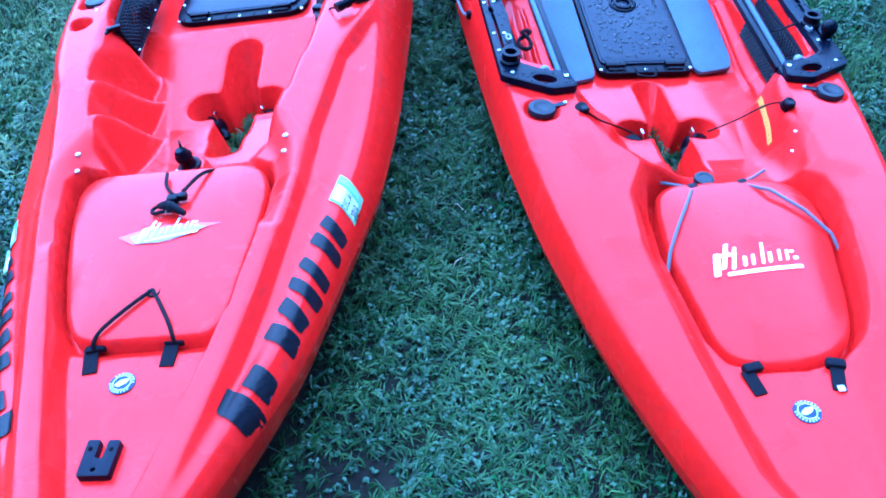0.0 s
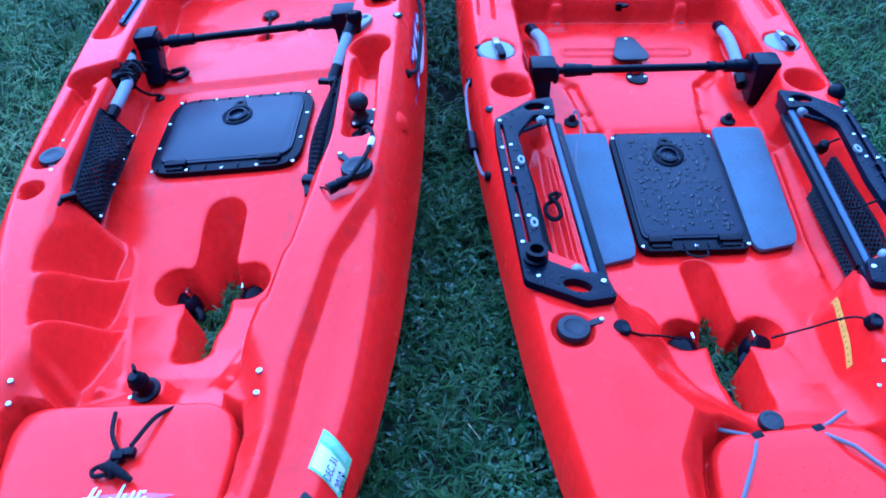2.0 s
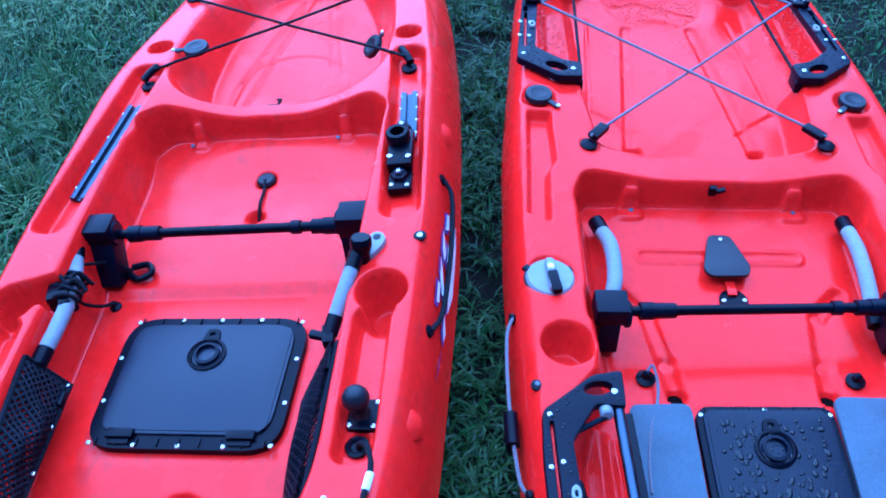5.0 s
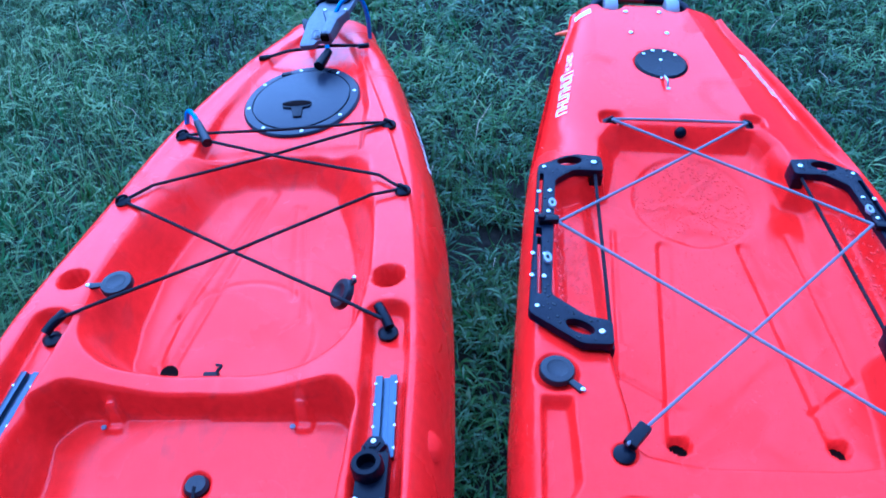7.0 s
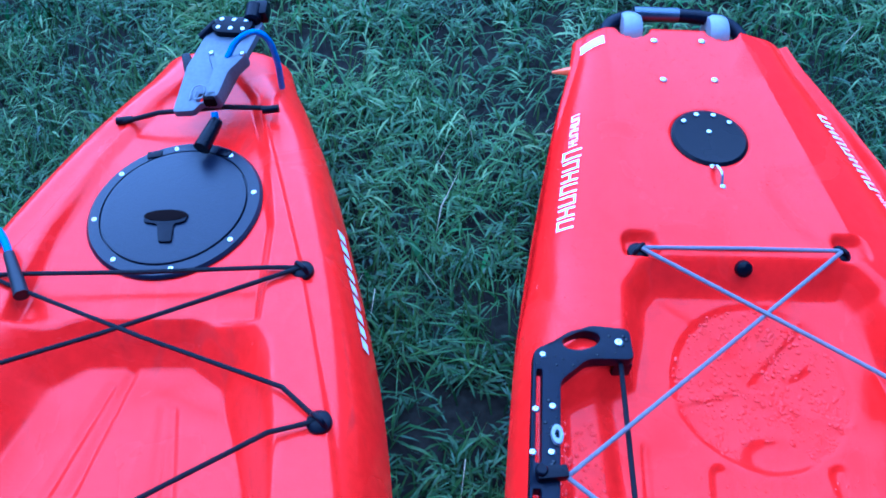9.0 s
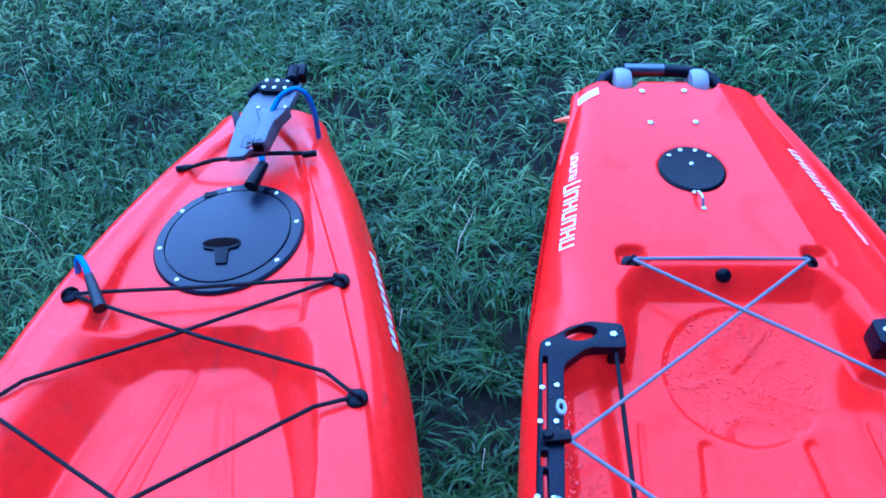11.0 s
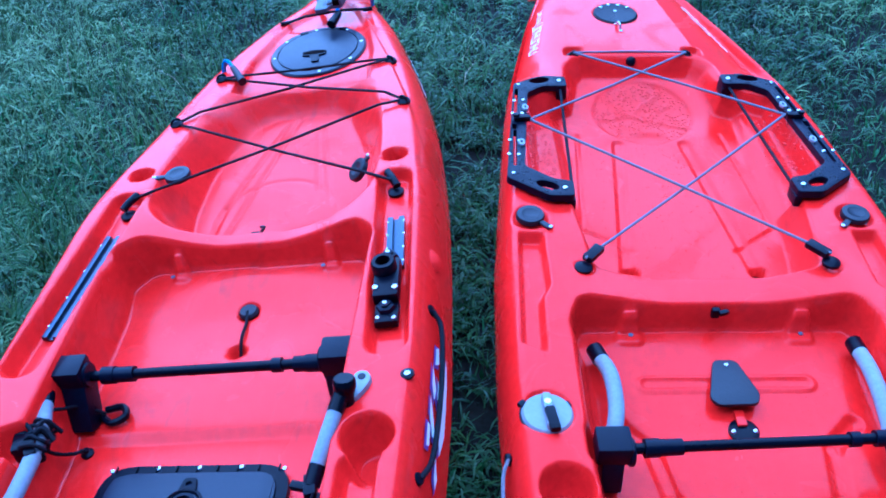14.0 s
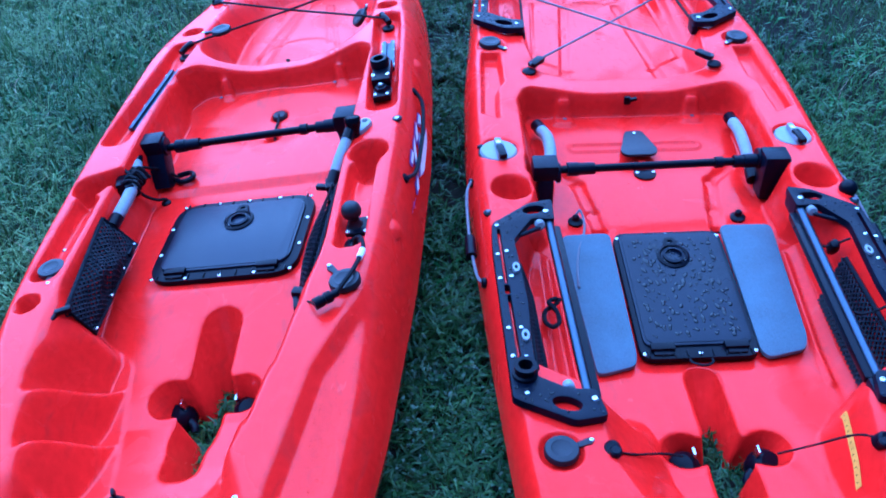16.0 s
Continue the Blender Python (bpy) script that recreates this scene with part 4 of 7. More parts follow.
# ---- small shapes for the fittings (v across, u along, w up) ----
def bm_box(cv, cu, cw, sv, su, sw, bevel=0.003, turn=0.0, tilt=0.0, lean=0.0):
    bm = bmesh.new()
    bmesh.ops.create_cube(bm, size=1.0)
    bmesh.ops.scale(bm, vec=(sv, su, sw), verts=bm.verts)
    if bevel:
        bmesh.ops.bevel(bm, geom=bm.edges[:], offset=min(bevel, 0.45 * min(sv, su, sw)), segments=2, affect="EDGES", profile=0.6)
    bmesh.ops.transform(bm, matrix=pose(cv, cu, cw, tilt, lean, turn), verts=bm.verts)
    return bm


def join(*bms):
    me = bpy.data.meshes.new("tmp")
    out = bmesh.new()
    for b in bms:
        b.to_mesh(me)
        b.free()
        out.from_mesh(me)
    bpy.data.meshes.remove(me)
    return out


def bm_turned(profile, cv, cu, cw, seg=24, tilt=0.0, lean=0.0):
    """A body of revolution about its upright axis: profile rows of radius and height."""
    bm = bmesh.new()
    rings = []
    for r, h in profile:
        if r <= 1e-6:
            rings.append([bm.verts.new((0, 0, h))])
        else:
            rings.append([bm.verts.new((r * math.cos(2 * math.pi * k / seg), r * math.sin(2 * math.pi * k / seg), h)) for k in range(seg)])
    for a, b in zip(rings, rings[1:]):
        for k in range(seg):
            j = (k + 1) % seg
            if len(a) == 1 and len(b) == 1:
                continue
            if len(a) == 1:
                bm.faces.new((a[0], b[j], b[k]))
            elif len(b) == 1:
                bm.faces.new((a[k], a[j], b[0]))
            else:
                bm.faces.new((a[k], a[j], b[j], b[k]))
    bmesh.ops.recalc_face_normals(bm, faces=bm.faces)
    bmesh.ops.transform(bm, matrix=pose(cv, cu, cw, tilt, lean, 0), verts=bm.verts)
    return bm


def bm_cyl(cv, cu, cw, r, h, bevel=0.002, seg=24, tilt=0.0, lean=0.0):
    b = min(bevel, r * 0.4, h * 0.4)
    return bm_turned([(0, -h / 2), (r - b, -h / 2), (r, -h / 2 + b), (r, h / 2 - b), (r - b, h / 2), (0, h / 2)], cv, cu, cw, seg, tilt, lean)


def spline(pts, steps=8):
    """A smooth line through the points."""
    p = [Vector(q) for q in pts]
    if len(p) < 3:
        return p
    p = [2 * p[0] - p[1]] + p + [2 * p[-1] - p[-2]]
    out = []
    for i in range(1, len(p) - 2):
        for k in range(steps):
            t = k / steps
            a, b, c, d = p[i - 1], p[i], p[i + 1], p[i + 2]
            out.append(0.5 * ((2 * b) + (c - a) * t + (2 * a - 5 * b + 4 * c - d) * t * t + (3 * b - a - 3 * c + d) * t ** 3))
    out.append(p[-2])
    return out


def bm_rod(pts, r, seg=8, smooth=True, radii=None, steps=8):
    """A round bar or cord along a line."""
    line = spline(pts, steps) if smooth else [Vector(q) for q in pts]
    bm = bmesh.new()
    rings = []
    up = Vector((0, 0, 1))
    for i, c in enumerate(line):
        d = (line[min(i + 1, len(line) - 1)] - line[max(i - 1, 0)]).normalized()
        side = d.cross(up)
        if side.length < 1e-3:
            side = d.cross(Vector((1, 0, 0)))
        side.normalize()
        nrm = side.cross(d).normalized()
        rr = r if radii is None else float(np.interp(i / max(1, len(line) - 1), np.linspace(0, 1, len(radii)), radii))
        rings.append([bm.verts.new(c + rr * (math.cos(2 * math.pi * k / seg) * side + math.sin(2 * math.pi * k / seg) * nrm)) for k in range(seg)])
    for a, b in zip(rings, rings[1:]):
        for k in range(seg):
            bm.faces.new((a[k], a[(k + 1) % seg], b[(k + 1) % seg], b[k]))
    bm.faces.new(rings[0][::-1])
    bm.faces.new(rings[-1])
    bmesh.ops.recalc_face_normals(bm, faces=bm.faces)
    return bm


def round_outline(pts, r, seg=4):
    """The polygon with its corners rounded."""
    out = []
    k = len(pts)
    for i in range(k):
        p, a, b = Vector(pts[i]), Vector(pts[i - 1]), Vector(pts[(i + 1) % k])
        da, db = (a - p), (b - p)
        c = min(r, 0.45 * da.length, 0.45 * db.length)
        s, e = p + da.normalized() * c, p + db.normalized() * c
        for j in range(seg + 1):
            t = j / seg
            out.append(tuple((1 - t) ** 2 * s + 2 * t * (1 - t) * p + t * t * e))
    return out


def ellipse(cv, cu, rv, ru, seg=20, turn=0.0):
    c, s = math.cos(radians(turn)), math.sin(radians(turn))
    return [(cv + c * rv * math.cos(a) - s * ru * math.sin(a), cu + s * rv * math.cos(a) + c * ru * math.sin(a)) for a in (2 * math.pi * k / seg for k in range(seg))]


def bm_plate(outline, w0, w1, holes=(), bevel=0.002):
    """A plate of that outline between two heights, with openings through it."""
    bm = bmesh.new()
    edges = []
    for loop in (outline, *holes):
        vs = [bm.verts.new((v, u, w0)) for v, u in loop]
        edges += [bm.edges.new((vs[i], vs[(i + 1) % len(vs)])) for i in range(len(vs))]
    bmesh.ops.triangle_fill(bm, use_beauty=True, use_dissolve=False, edges=edges)
    faces = bm.faces[:]
    ext = bmesh.ops.extrude_face_region(bm, geom=faces)
    top = [g for g in ext["geom"] if isinstance(g, bmesh.types.BMVert)]
    bmesh.ops.translate(bm, verts=top, vec=(0, 0, w1 - w0))
    bmesh.ops.recalc_face_normals(bm, faces=bm.faces)
    if bevel:
        rim = [e for e in bm.edges if len(e.link_faces) == 2 and all(v.co.z > (w0 + w1) / 2 for v in e.verts) and e.calc_face_angle(0) > 1.0]
        if rim:
            bmesh.ops.bevel(bm, geom=rim, offset=bevel, segments=2, affect="EDGES", profile=0.6)
    return bm


def bm_dome(outline, w_of, rise, steps=6, edge=0.012, skirt=0.03):
    """A moulded lid: walls up from the skirt, a rounded edge, a slightly crowned top."""
    bm = bmesh.new()
    c = Vector((sum(p[0] for p in outline) / len(outline), sum(p[1] for p in outline) / len(outline)))
    size = max((Vector(p) - c).length for p in outline)
    rows = [(0.0, -skirt)] + [(edge * (1 - math.cos(a)), edge * math.sin(a) - edge) for a in np.linspace(0, math.pi / 2, 5)]
    rings = []
    for inset, h in rows:
        rings.append([bm.verts.new((*(Vector(p) + (c - Vector(p)).normalized() * inset), w_of(p[1]) + h)) for p in outline])
    for k in range(1, steps):
        f = 1 - k / steps
        rings.append([bm.verts.new((*(c + (Vector(p) - c) * f * (1 - edge / size)), w_of(c.y + (p[1] - c.y) * f) + rise * (1 - f * f))) for p in outline])
    n = len(outline)
    for a, b in zip(rings, rings[1:]):
        for k in range(n):
            bm.faces.new((a[k], a[(k + 1) % n], b[(k + 1) % n], b[k]))
    mid = bm.verts.new((c.x, c.y, w_of(c.y) + rise))
    for k in range(n):
        bm.faces.new((rings[-1][k], rings[-1][(k + 1) % n], mid))
    bmesh.ops.recalc_face_normals(bm, faces=bm.faces)
    return bm


def bm_decal(outline, height, lift=0.0018, cells=0.012):
    """Thin vinyl laid on the deck: the outline filled, cut fine and draped."""
    bm = bmesh.new()
    vs = [bm.verts.new((v, u, 0)) for v, u in outline]
    bmesh.ops.triangle_fill(bm, use_beauty=True, edges=[bm.edges.new((vs[i], vs[(i + 1) % len(vs)])) for i in range(len(vs))])
    for _ in range(6):
        long = [e for e in bm.edges if e.calc_length() > cells]
        if not long:
            break
        bmesh.ops.subdivide_edges(bm, edges=long, cuts=1, use_grid_fill=False)
        bmesh.ops.triangulate(bm, faces=bm.faces)
    for v in bm.verts:
        v.co.z = height(v.co.x, v.co.y) + lift
    bmesh.ops.recalc_face_normals(bm, faces=bm.faces)
    if sum(f.normal.z for f in bm.faces) < 0:
        bmesh.ops.reverse_faces(bm, faces=bm.faces)
    return bm


# one screw for all: pan head with a cross recess
def screw_mesh(name, r, h):
    bm = bm_turned([(r * 1.0, 0), (r, h * 0.35), (r * 0.8, h * 0.8), (r * 0.45, h), (r * 0.22, h), (r * 0.18, h * 0.55), (0, h * 0.5)], 0, 0, 0, 10)
    me = bpy.data.meshes.new(name)
    bm.to_mesh(me)
    bm.free()
    me.polygons.foreach_set("use_smooth", np.ones(len(me.polygons), dtype=bool))
    me.materials.append(m_steel)
    return me


SCREW = screw_mesh("screw", 0.0052, 0.003)
BIG_SCREW = screw_mesh("screw", 0.0068, 0.0035)


def screw(parent, v, u, w, big=False, tilt=0.0, lean=0.0):
    ob = new("screw", BIG_SCREW if big else SCREW)
    ob.parent = parent
    ob.matrix_basis = pose(v, u, w, tilt, lean, (v * 7919 + u * 1237) % 90)
    return ob


def rubber_cap(boat, v, u, w, r, tab, label):
    """A rubber plug with its strap and rivet."""
    cap = part("drain_cap", bm_turned([(0, -0.004), (r, -0.004), (r, 0.004), (r * 0.93, 0.0075), (r * 0.6, 0.0085), (r * 0.55, 0.0075), (0, 0.0075)], v, u, w, 28), m_rubber, boat, label)
    d = Vector((tab[0] - v, tab[1] - u))
    p = Vector((-d.y, d.x)).normalized() * 0.005
    a, b = Vector((v, u)) + d * 0.45, Vector(tab)
    part("strap", bm_plate(round_outline([tuple(a + p), tuple(a - p), tuple(b - p * 1.5), tuple(b + p * 1.5)], 0.004), w - 0.001, w + 0.004, bevel=0.001), m_rubber, cap)
    screw(cap, tab[0], tab[1], w + 0.004)
    return cap


def padeye(boat, v, u, w, turn=0.0, label="black cord guide"):
    """A small moulded cord guide with its loop."""
    b = part("cord_guide", bm_turned([(0, -0.003), (0.016, -0.003), (0.016, 0.003), (0.010, 0.008), (0, 0.009)], v, u, w, 16), m_black, boat, label)
    c, s = math.cos(radians(turn)), math.sin(radians(turn))
    part("loop", bm_rod([(v - 0.012 * c, u - 0.012 * s, w + 0.003), (v - 0.007 * c, u - 0.007 * s, w + 0.013), (v + 0.007 * c, u + 0.007 * s, w + 0.013), (v + 0.012 * c, u + 0.012 * s, w + 0.003)], 0.0035), m_black, b)
    return b


def deck_cord(boat, pts, r, mat, label, name="bungee_cord"):
    return part(name, bm_rod(pts, r, 8, smooth=False), mat, boat, label)


def bolt_row(parent, pts, w, big=False):
    for v, u in pts:
        screw(parent, v, u, w, big)


# ======== the older kayak ========
lid = part("hatch_lid", bm_dome(round_outline(LID_OLD, 0.03, 3), lambda u: 0.199 + 0.055 * (u - 1.1), 0.012, 7, 0.015, 0.060), m_red_old, old, "red domed bow hatch lid with faded badge")
lid_w = lambda v, u: 0.211 + 0.055 * (u - 1.1) - 0.012 * (((v + 0.008) / 0.19) ** 2 + ((u - 1.075) / 0.225) ** 2) * 0.9
# badge on the lid: violet and teal wings behind white script-like strokes
part("badge_wing", bm_decal([(-0.085, 1.088), (-0.02, 1.106), (0.05, 1.108), (0.113, 1.103), (0.07, 1.088), (0.02, 1.062), (-0.05, 1.062)], lid_w, 0.0012), m_faded, lid, "faded violet badge wing")
part("badge_wing", bm_decal([(-0.060, 1.083), (-0.02, 1.098), (0.05, 1.102), (0.088, 1.094), (0.05, 1.074), (0.0, 1.060), (-0.046, 1.064)], lid_w, 0.0022), m_teal, lid, "teal badge wing")


def script_badge(lid, height, v, u, size, slope, lift):
    """White slanted strokes in the place of a maker's script, with the swash below it."""
    strokes = ((0.00, 0.02, 0.10, 0.30, 0.7), (0.10, 0.10, 0.07, 0.34, 1.0), (0.20, 0.08, 0.06, 0.30, 0.9), (0.10, 0.26, 0.16, 0.05, 0.0),
               (0.33, 0.10, 0.06, 0.14, 0.6), (0.42, 0.10, 0.05, 0.15, 0.6), (0.52, 0.10, 0.05, 0.30, 0.7), (0.60, 0.11, 0.06, 0.15, 0.6),
               (0.71, 0.12, 0.045, 0.16, 0.6), (0.79, 0.12, 0.05, 0.15, 0.6), (0.87, 0.12, 0.08, 0.05, 0.3), (0.86, 0.22, 0.07, 0.04, 0.3), (0.14, 0.0, 0.80, 0.05, 0.0))
    for x, y, wide, tall, lean in strokes:
        wide = wide * (0.72 if wide < 0.12 else 1.0)
        pts = [(x, y), (x + wide, y), (x + wide + 0.35 * lean * tall, y + tall), (x + 0.35 * lean * tall, y + tall)]
        part("badge_stroke", bm_decal(round_outline([(v + size * a, u + size * (b + slope * a)) for a, b in pts], 0.02 * size, 2), height, lift), m_white, lid, "white stroke of the script badge")


script_badge(lid, lid_w, -0.046, 1.060, 0.125, 0.16, 0.0034)
# cord tied at the lid's rear edge
part("cord_buckle", join(bm_box(0.010, 1.170, 0.224, 0.022, 0.020, 0.016, 0.004), bm_box(0.029, 1.174, 0.225, 0.018, 0.016, 0.014, 0.004)), m_black, lid, "black cord lock")
for pts in ([(-0.022, 1.262, 0.219), (-0.012, 1.215, 0.226), (0.010, 1.176, 0.230)], [(0.078, 1.285, 0.200), (0.052, 1.245, 0.221), (0.030, 1.182, 0.231)],
            [(0.014, 1.165, 0.222), (0.010, 1.152, 0.226), (0.006, 1.142, 0.226)], [(0.020, 1.134, 0.224), (-0.010, 1.152, 0.224), (-0.027, 1.147, 0.221), (-0.022, 1.136, 0.221), (0.0, 1.136, 0.223)]):
    part("lashing", bm_rod(pts, 0.0038), m_cord_black, lid)
part("cord_knot", join(bm_rod([(-0.012, 1.150, 0.226), (0.006, 1.143, 0.231), (0.024, 1.134, 0.228), (0.042, 1.124, 0.222)], 0.009, 10, radii=[0.006, 0.0105, 0.0085, 0.005]), bm_rod([(0.000, 1.156, 0.228), (0.012, 1.138, 0.236), (0.010, 1.128, 0.224)], 0.005, 8)), m_cord_black, lid, "black knotted cord end")
part("hook_cup", bm_turned([(0, 0.000), (0.010, 0.001), (0.014, 0.004), (0.013, 0.007), (0.008, 0.005), (0, 0.004)], 0.012, 0.942, 0.192, 16), m_black, lid)
for v in (-0.080, 0.062):
    part("lashing", bm_rod([(0.012, 0.942, 0.203), (0.012 + (v - 0.012) * 0.45, 0.902, 0.200), (0.012 + (v - 0.012) * 0.86, 0.862, 0.193), (v, 0.842, 0.181), (v, 0.838, 0.168)], 0.0036), m_cord_black, lid)
for v, t in ((-0.085, 8), (0.056, -4)):
    web = part("strap", join(bm_box(v, 0.820, 0.164, 0.026, 0.056, 0.004, 0.0015, t, 6), bm_box(v + 0.006, 0.842, 0.168, 0.036, 0.014, 0.012, 0.004, t)), m_web, old, "black webbing strap of the bow hatch")


def maker_seal(boat, v, u, w):
    """A small round printed seal: dark disc, pale ring of marks, pale figure."""
    seal = part("round_badge", bm_cyl(v, u, w + 0.001, 0.024, 0.002, 0.0005, 32), m_seal, boat, "round blue and white maker's seal")
    part("seal_ring", bm_turned([(0.0165, 0), (0.0165, 0.001), (0.0150, 0.001), (0.0150, 0)], v, u, w + 0.0022, 32), m_white, seal)
    part("seal_mark", bm_plate(round_outline([(v - 0.013, u - 0.004), (v - 0.003, u + 0.006), (v + 0.013, u + 0.009), (v + 0.009, u - 0.001), (v - 0.005, u - 0.009)], 0.003, 2), w + 0.002, w + 0.0035, bevel=0), m_white, seal)
    for k in range(22):
        if k in (9, 10, 20, 21):
            continue
        a = 2 * math.pi * k / 22
        part("seal_tick", bm_box(v + 0.0198 * math.cos(a), u + 0.0198 * math.sin(a), w + 0.0024, 0.0036, 0.0022, 0.0008, 0, math.degrees(a)), m_white, seal)


maker_seal(old, -0.016, 0.764, top_a(-0.016, 0.764))
# slotted black bracket on the bow
bw = top_a(-0.02, 0.615)
brk = part("bow_bracket", bm_plate(round_outline([(-0.046, 0.580), (0.008, 0.576), (0.013, 0.644), (-0.008, 0.646), (-0.011, 0.611), (-0.023, 0.612), (-0.021, 0.648), (-0.043, 0.650)], 0.004, 3), bw, bw + 0.014, [ellipse(-0.020, 0.590, 0.004, 0.004, 10)]), m_black_matt, old, "black slotted mounting bracket")
# black discs on the bracket painted as the shade of its bolt holes
for v, u in ((-0.034, 0.630), (0.001, 0.626)):
    part("bolt_hole_shade", bm_cyl(v, u, bw + 0.0145, 0.0038, 0.001, 0, 12), m_hole_shade, brk)
# registration on both bows, as plain bars
# each: inner front, outer front, outer rear, inner rear
MARKS = (((0.170, 0.662), (0.214, 0.634), (0.238, 0.680), (0.182, 0.712)), ((0.200, 0.716), (0.240, 0.694), (0.255, 0.737), (0.218, 0.760)),
         ((0.224, 0.814), (0.274, 0.784), (0.284, 0.824), (0.237, 0.848)), ((0.241, 0.874), (0.283, 0.832), (0.296, 0.864), (0.256, 0.905)),
         ((0.255, 0.926), (0.304, 0.887), (0.313, 0.918), (0.262, 0.952)), ((0.269, 0.974), (0.315, 0.932), (0.322, 0.962), (0.280, 0.998)),
         ((0.285, 1.030), (0.332, 0.998), (0.338, 1.028), (0.297, 1.058)), ((0.300, 1.074), (0.339, 1.040), (0.348, 1.070), (0.314, 1.100)))
for s in (1, -1):
    for quad in MARKS:
        side = [(s * v - (0.006 if s < 0 else 0.0), u + (0.012 if s < 0 else 0.0)) for v, u in quad]
        part("registration_bar", bm_decal(round_outline(side, 0.006, 3), top_a, 0.0032, 0.006), m_ink, old, "black vinyl bar of the bow registration")
    q = [(s * v - (0.006 if s < 0 else 0.0), u + (0.012 if s < 0 else 0.0)) for v, u in ((0.333, 1.208), (0.372, 1.178), (0.358, 1.110), (0.315, 1.138))]
    mid = Vector((sum(x for x, _ in q) / 4, sum(y for _, y in q) / 4))
    stk = part("dated_sticker", bm_decal(q, top_a, 0.0034, 0.006), m_mint, old, "mint and white dated sticker")
    at_q = lambda f, g: Vector(q[0]).lerp(Vector(q[1]), g).lerp(Vector(q[3]).lerp(Vector(q[2]), g), f)
    part("sticker_panel", bm_decal([tuple(at_q(f, g)) for f, g in ((0.36, 0.07), (0.36, 0.94), (0.95, 0.94), (0.95, 0.07))], top_a, 0.0050, 0.006), m_white, stk)
    part("sticker_band", bm_decal([tuple(at_q(f, g)) for f, g in ((0.08, 0.10), (0.08, 0.90), (0.26, 0.90), (0.26, 0.10))], top_a, 0.0050, 0.006), m_pale_mint, stk)


def deck_text(boat, words, v, u, size, along, mat, height, label, lift=0.0072):
    """Readable words laid flat on the deck, from the built-in font."""
    cu = bpy.data.curves.new("writing", "FONT")
    cu.body, cu.size, cu.align_x = words, size, "LEFT"
    tmp = bpy.data.objects.new("writing", cu)
    me = bpy.data.meshes.new_from_object(tmp)
    bpy.data.objects.remove(tmp)
    ang = math.atan2(along[1], along[0])
    c, s = math.cos(ang), math.sin(ang)
    for vert in me.vertices:
        x, y = vert.co.x, vert.co.y
        px, py = v + c * x - s * y, u + s * x + c * y
        vert.co = (px, py, height(px, py) + lift)
    me.materials.clear()
    return part("writing", me, mat, boat, label)


deck_text(old, "DEC 31", 0.348, 1.121, 0.0125, (0.22, 0.975), m_ink, top_a, "small black printed date")
deck_text(old, "2019", 0.3615, 1.119, 0.0135, (0.22, 0.975), m_ink, top_a, "small black printed year")
# drain plug with its knob, side bolts
pw0 = top_a(-0.008, 1.350)
knob = part("drain_plug", bm_turned([(0, 0), (0.026, 0), (0.026, 0.006), (0.019, 0.008), (0.015, 0.018), (0.0155, 0.024), (0.0185, 0.027), (0.0185, 0.034), (0.014, 0.040), (0.0145, 0.044), (0.010, 0.050), (0, 0.051)], -0.006, 1.346, pw0 - 0.002, 20, 6, -8), m_black, old, "black threaded plug knob")
screw(knob, -0.034, 1.334, top_a(-0.034, 1.336) + 0.003)
part("knob_fin", bm_box(-0.012, 1.352, pw0 + 0.052, 0.006, 0.014, 0.014, 0.002, 20, 10, 0), m_black, knob)
for v, u in ((-0.214, 1.322), (-0.212, 1.286), (0.224, 1.302), (0.222, 1.266)):
    screw(old, v, u, top_a(v, u) + 0.0015, True)


def drive_lock(boat, v, u, w, side):
    """The black cam lock of the pedal drive, with its steel tongue."""
    b = part("drive_lock", bm_turned([(0, -0.03), (0.022, -0.026), (0.031, -0.010), (0.032, 0.010), (0.024, 0.024), (0, 0.028)], v, u, w, 22, 24, side * 30), m_black, boat, "black pedal-drive lock with steel tongue")
    part("tongue", bm_box(v - side * 0.016, u + 0.004, w + 0.032, 0.005, 0.016, 0.030, 0.001, 0, 0, side * 8), m_steel, b)
    part("cam", bm_rod([(v - side * 0.020, u - 0.010, w + 0.004), (v - side * 0.034, u - 0.024, w - 0.002), (v - side * 0.036, u - 0.034, w - 0.008)], 0.009, 10), m_black, b)
    return b


for s in (-1, 1):
    drive_lock(old, 0.012 + s * 0.074, 1.704, 0.018, s)
    drive_lock(newer, 0.001 + s * 0.074, 1.501, 0.020, s)


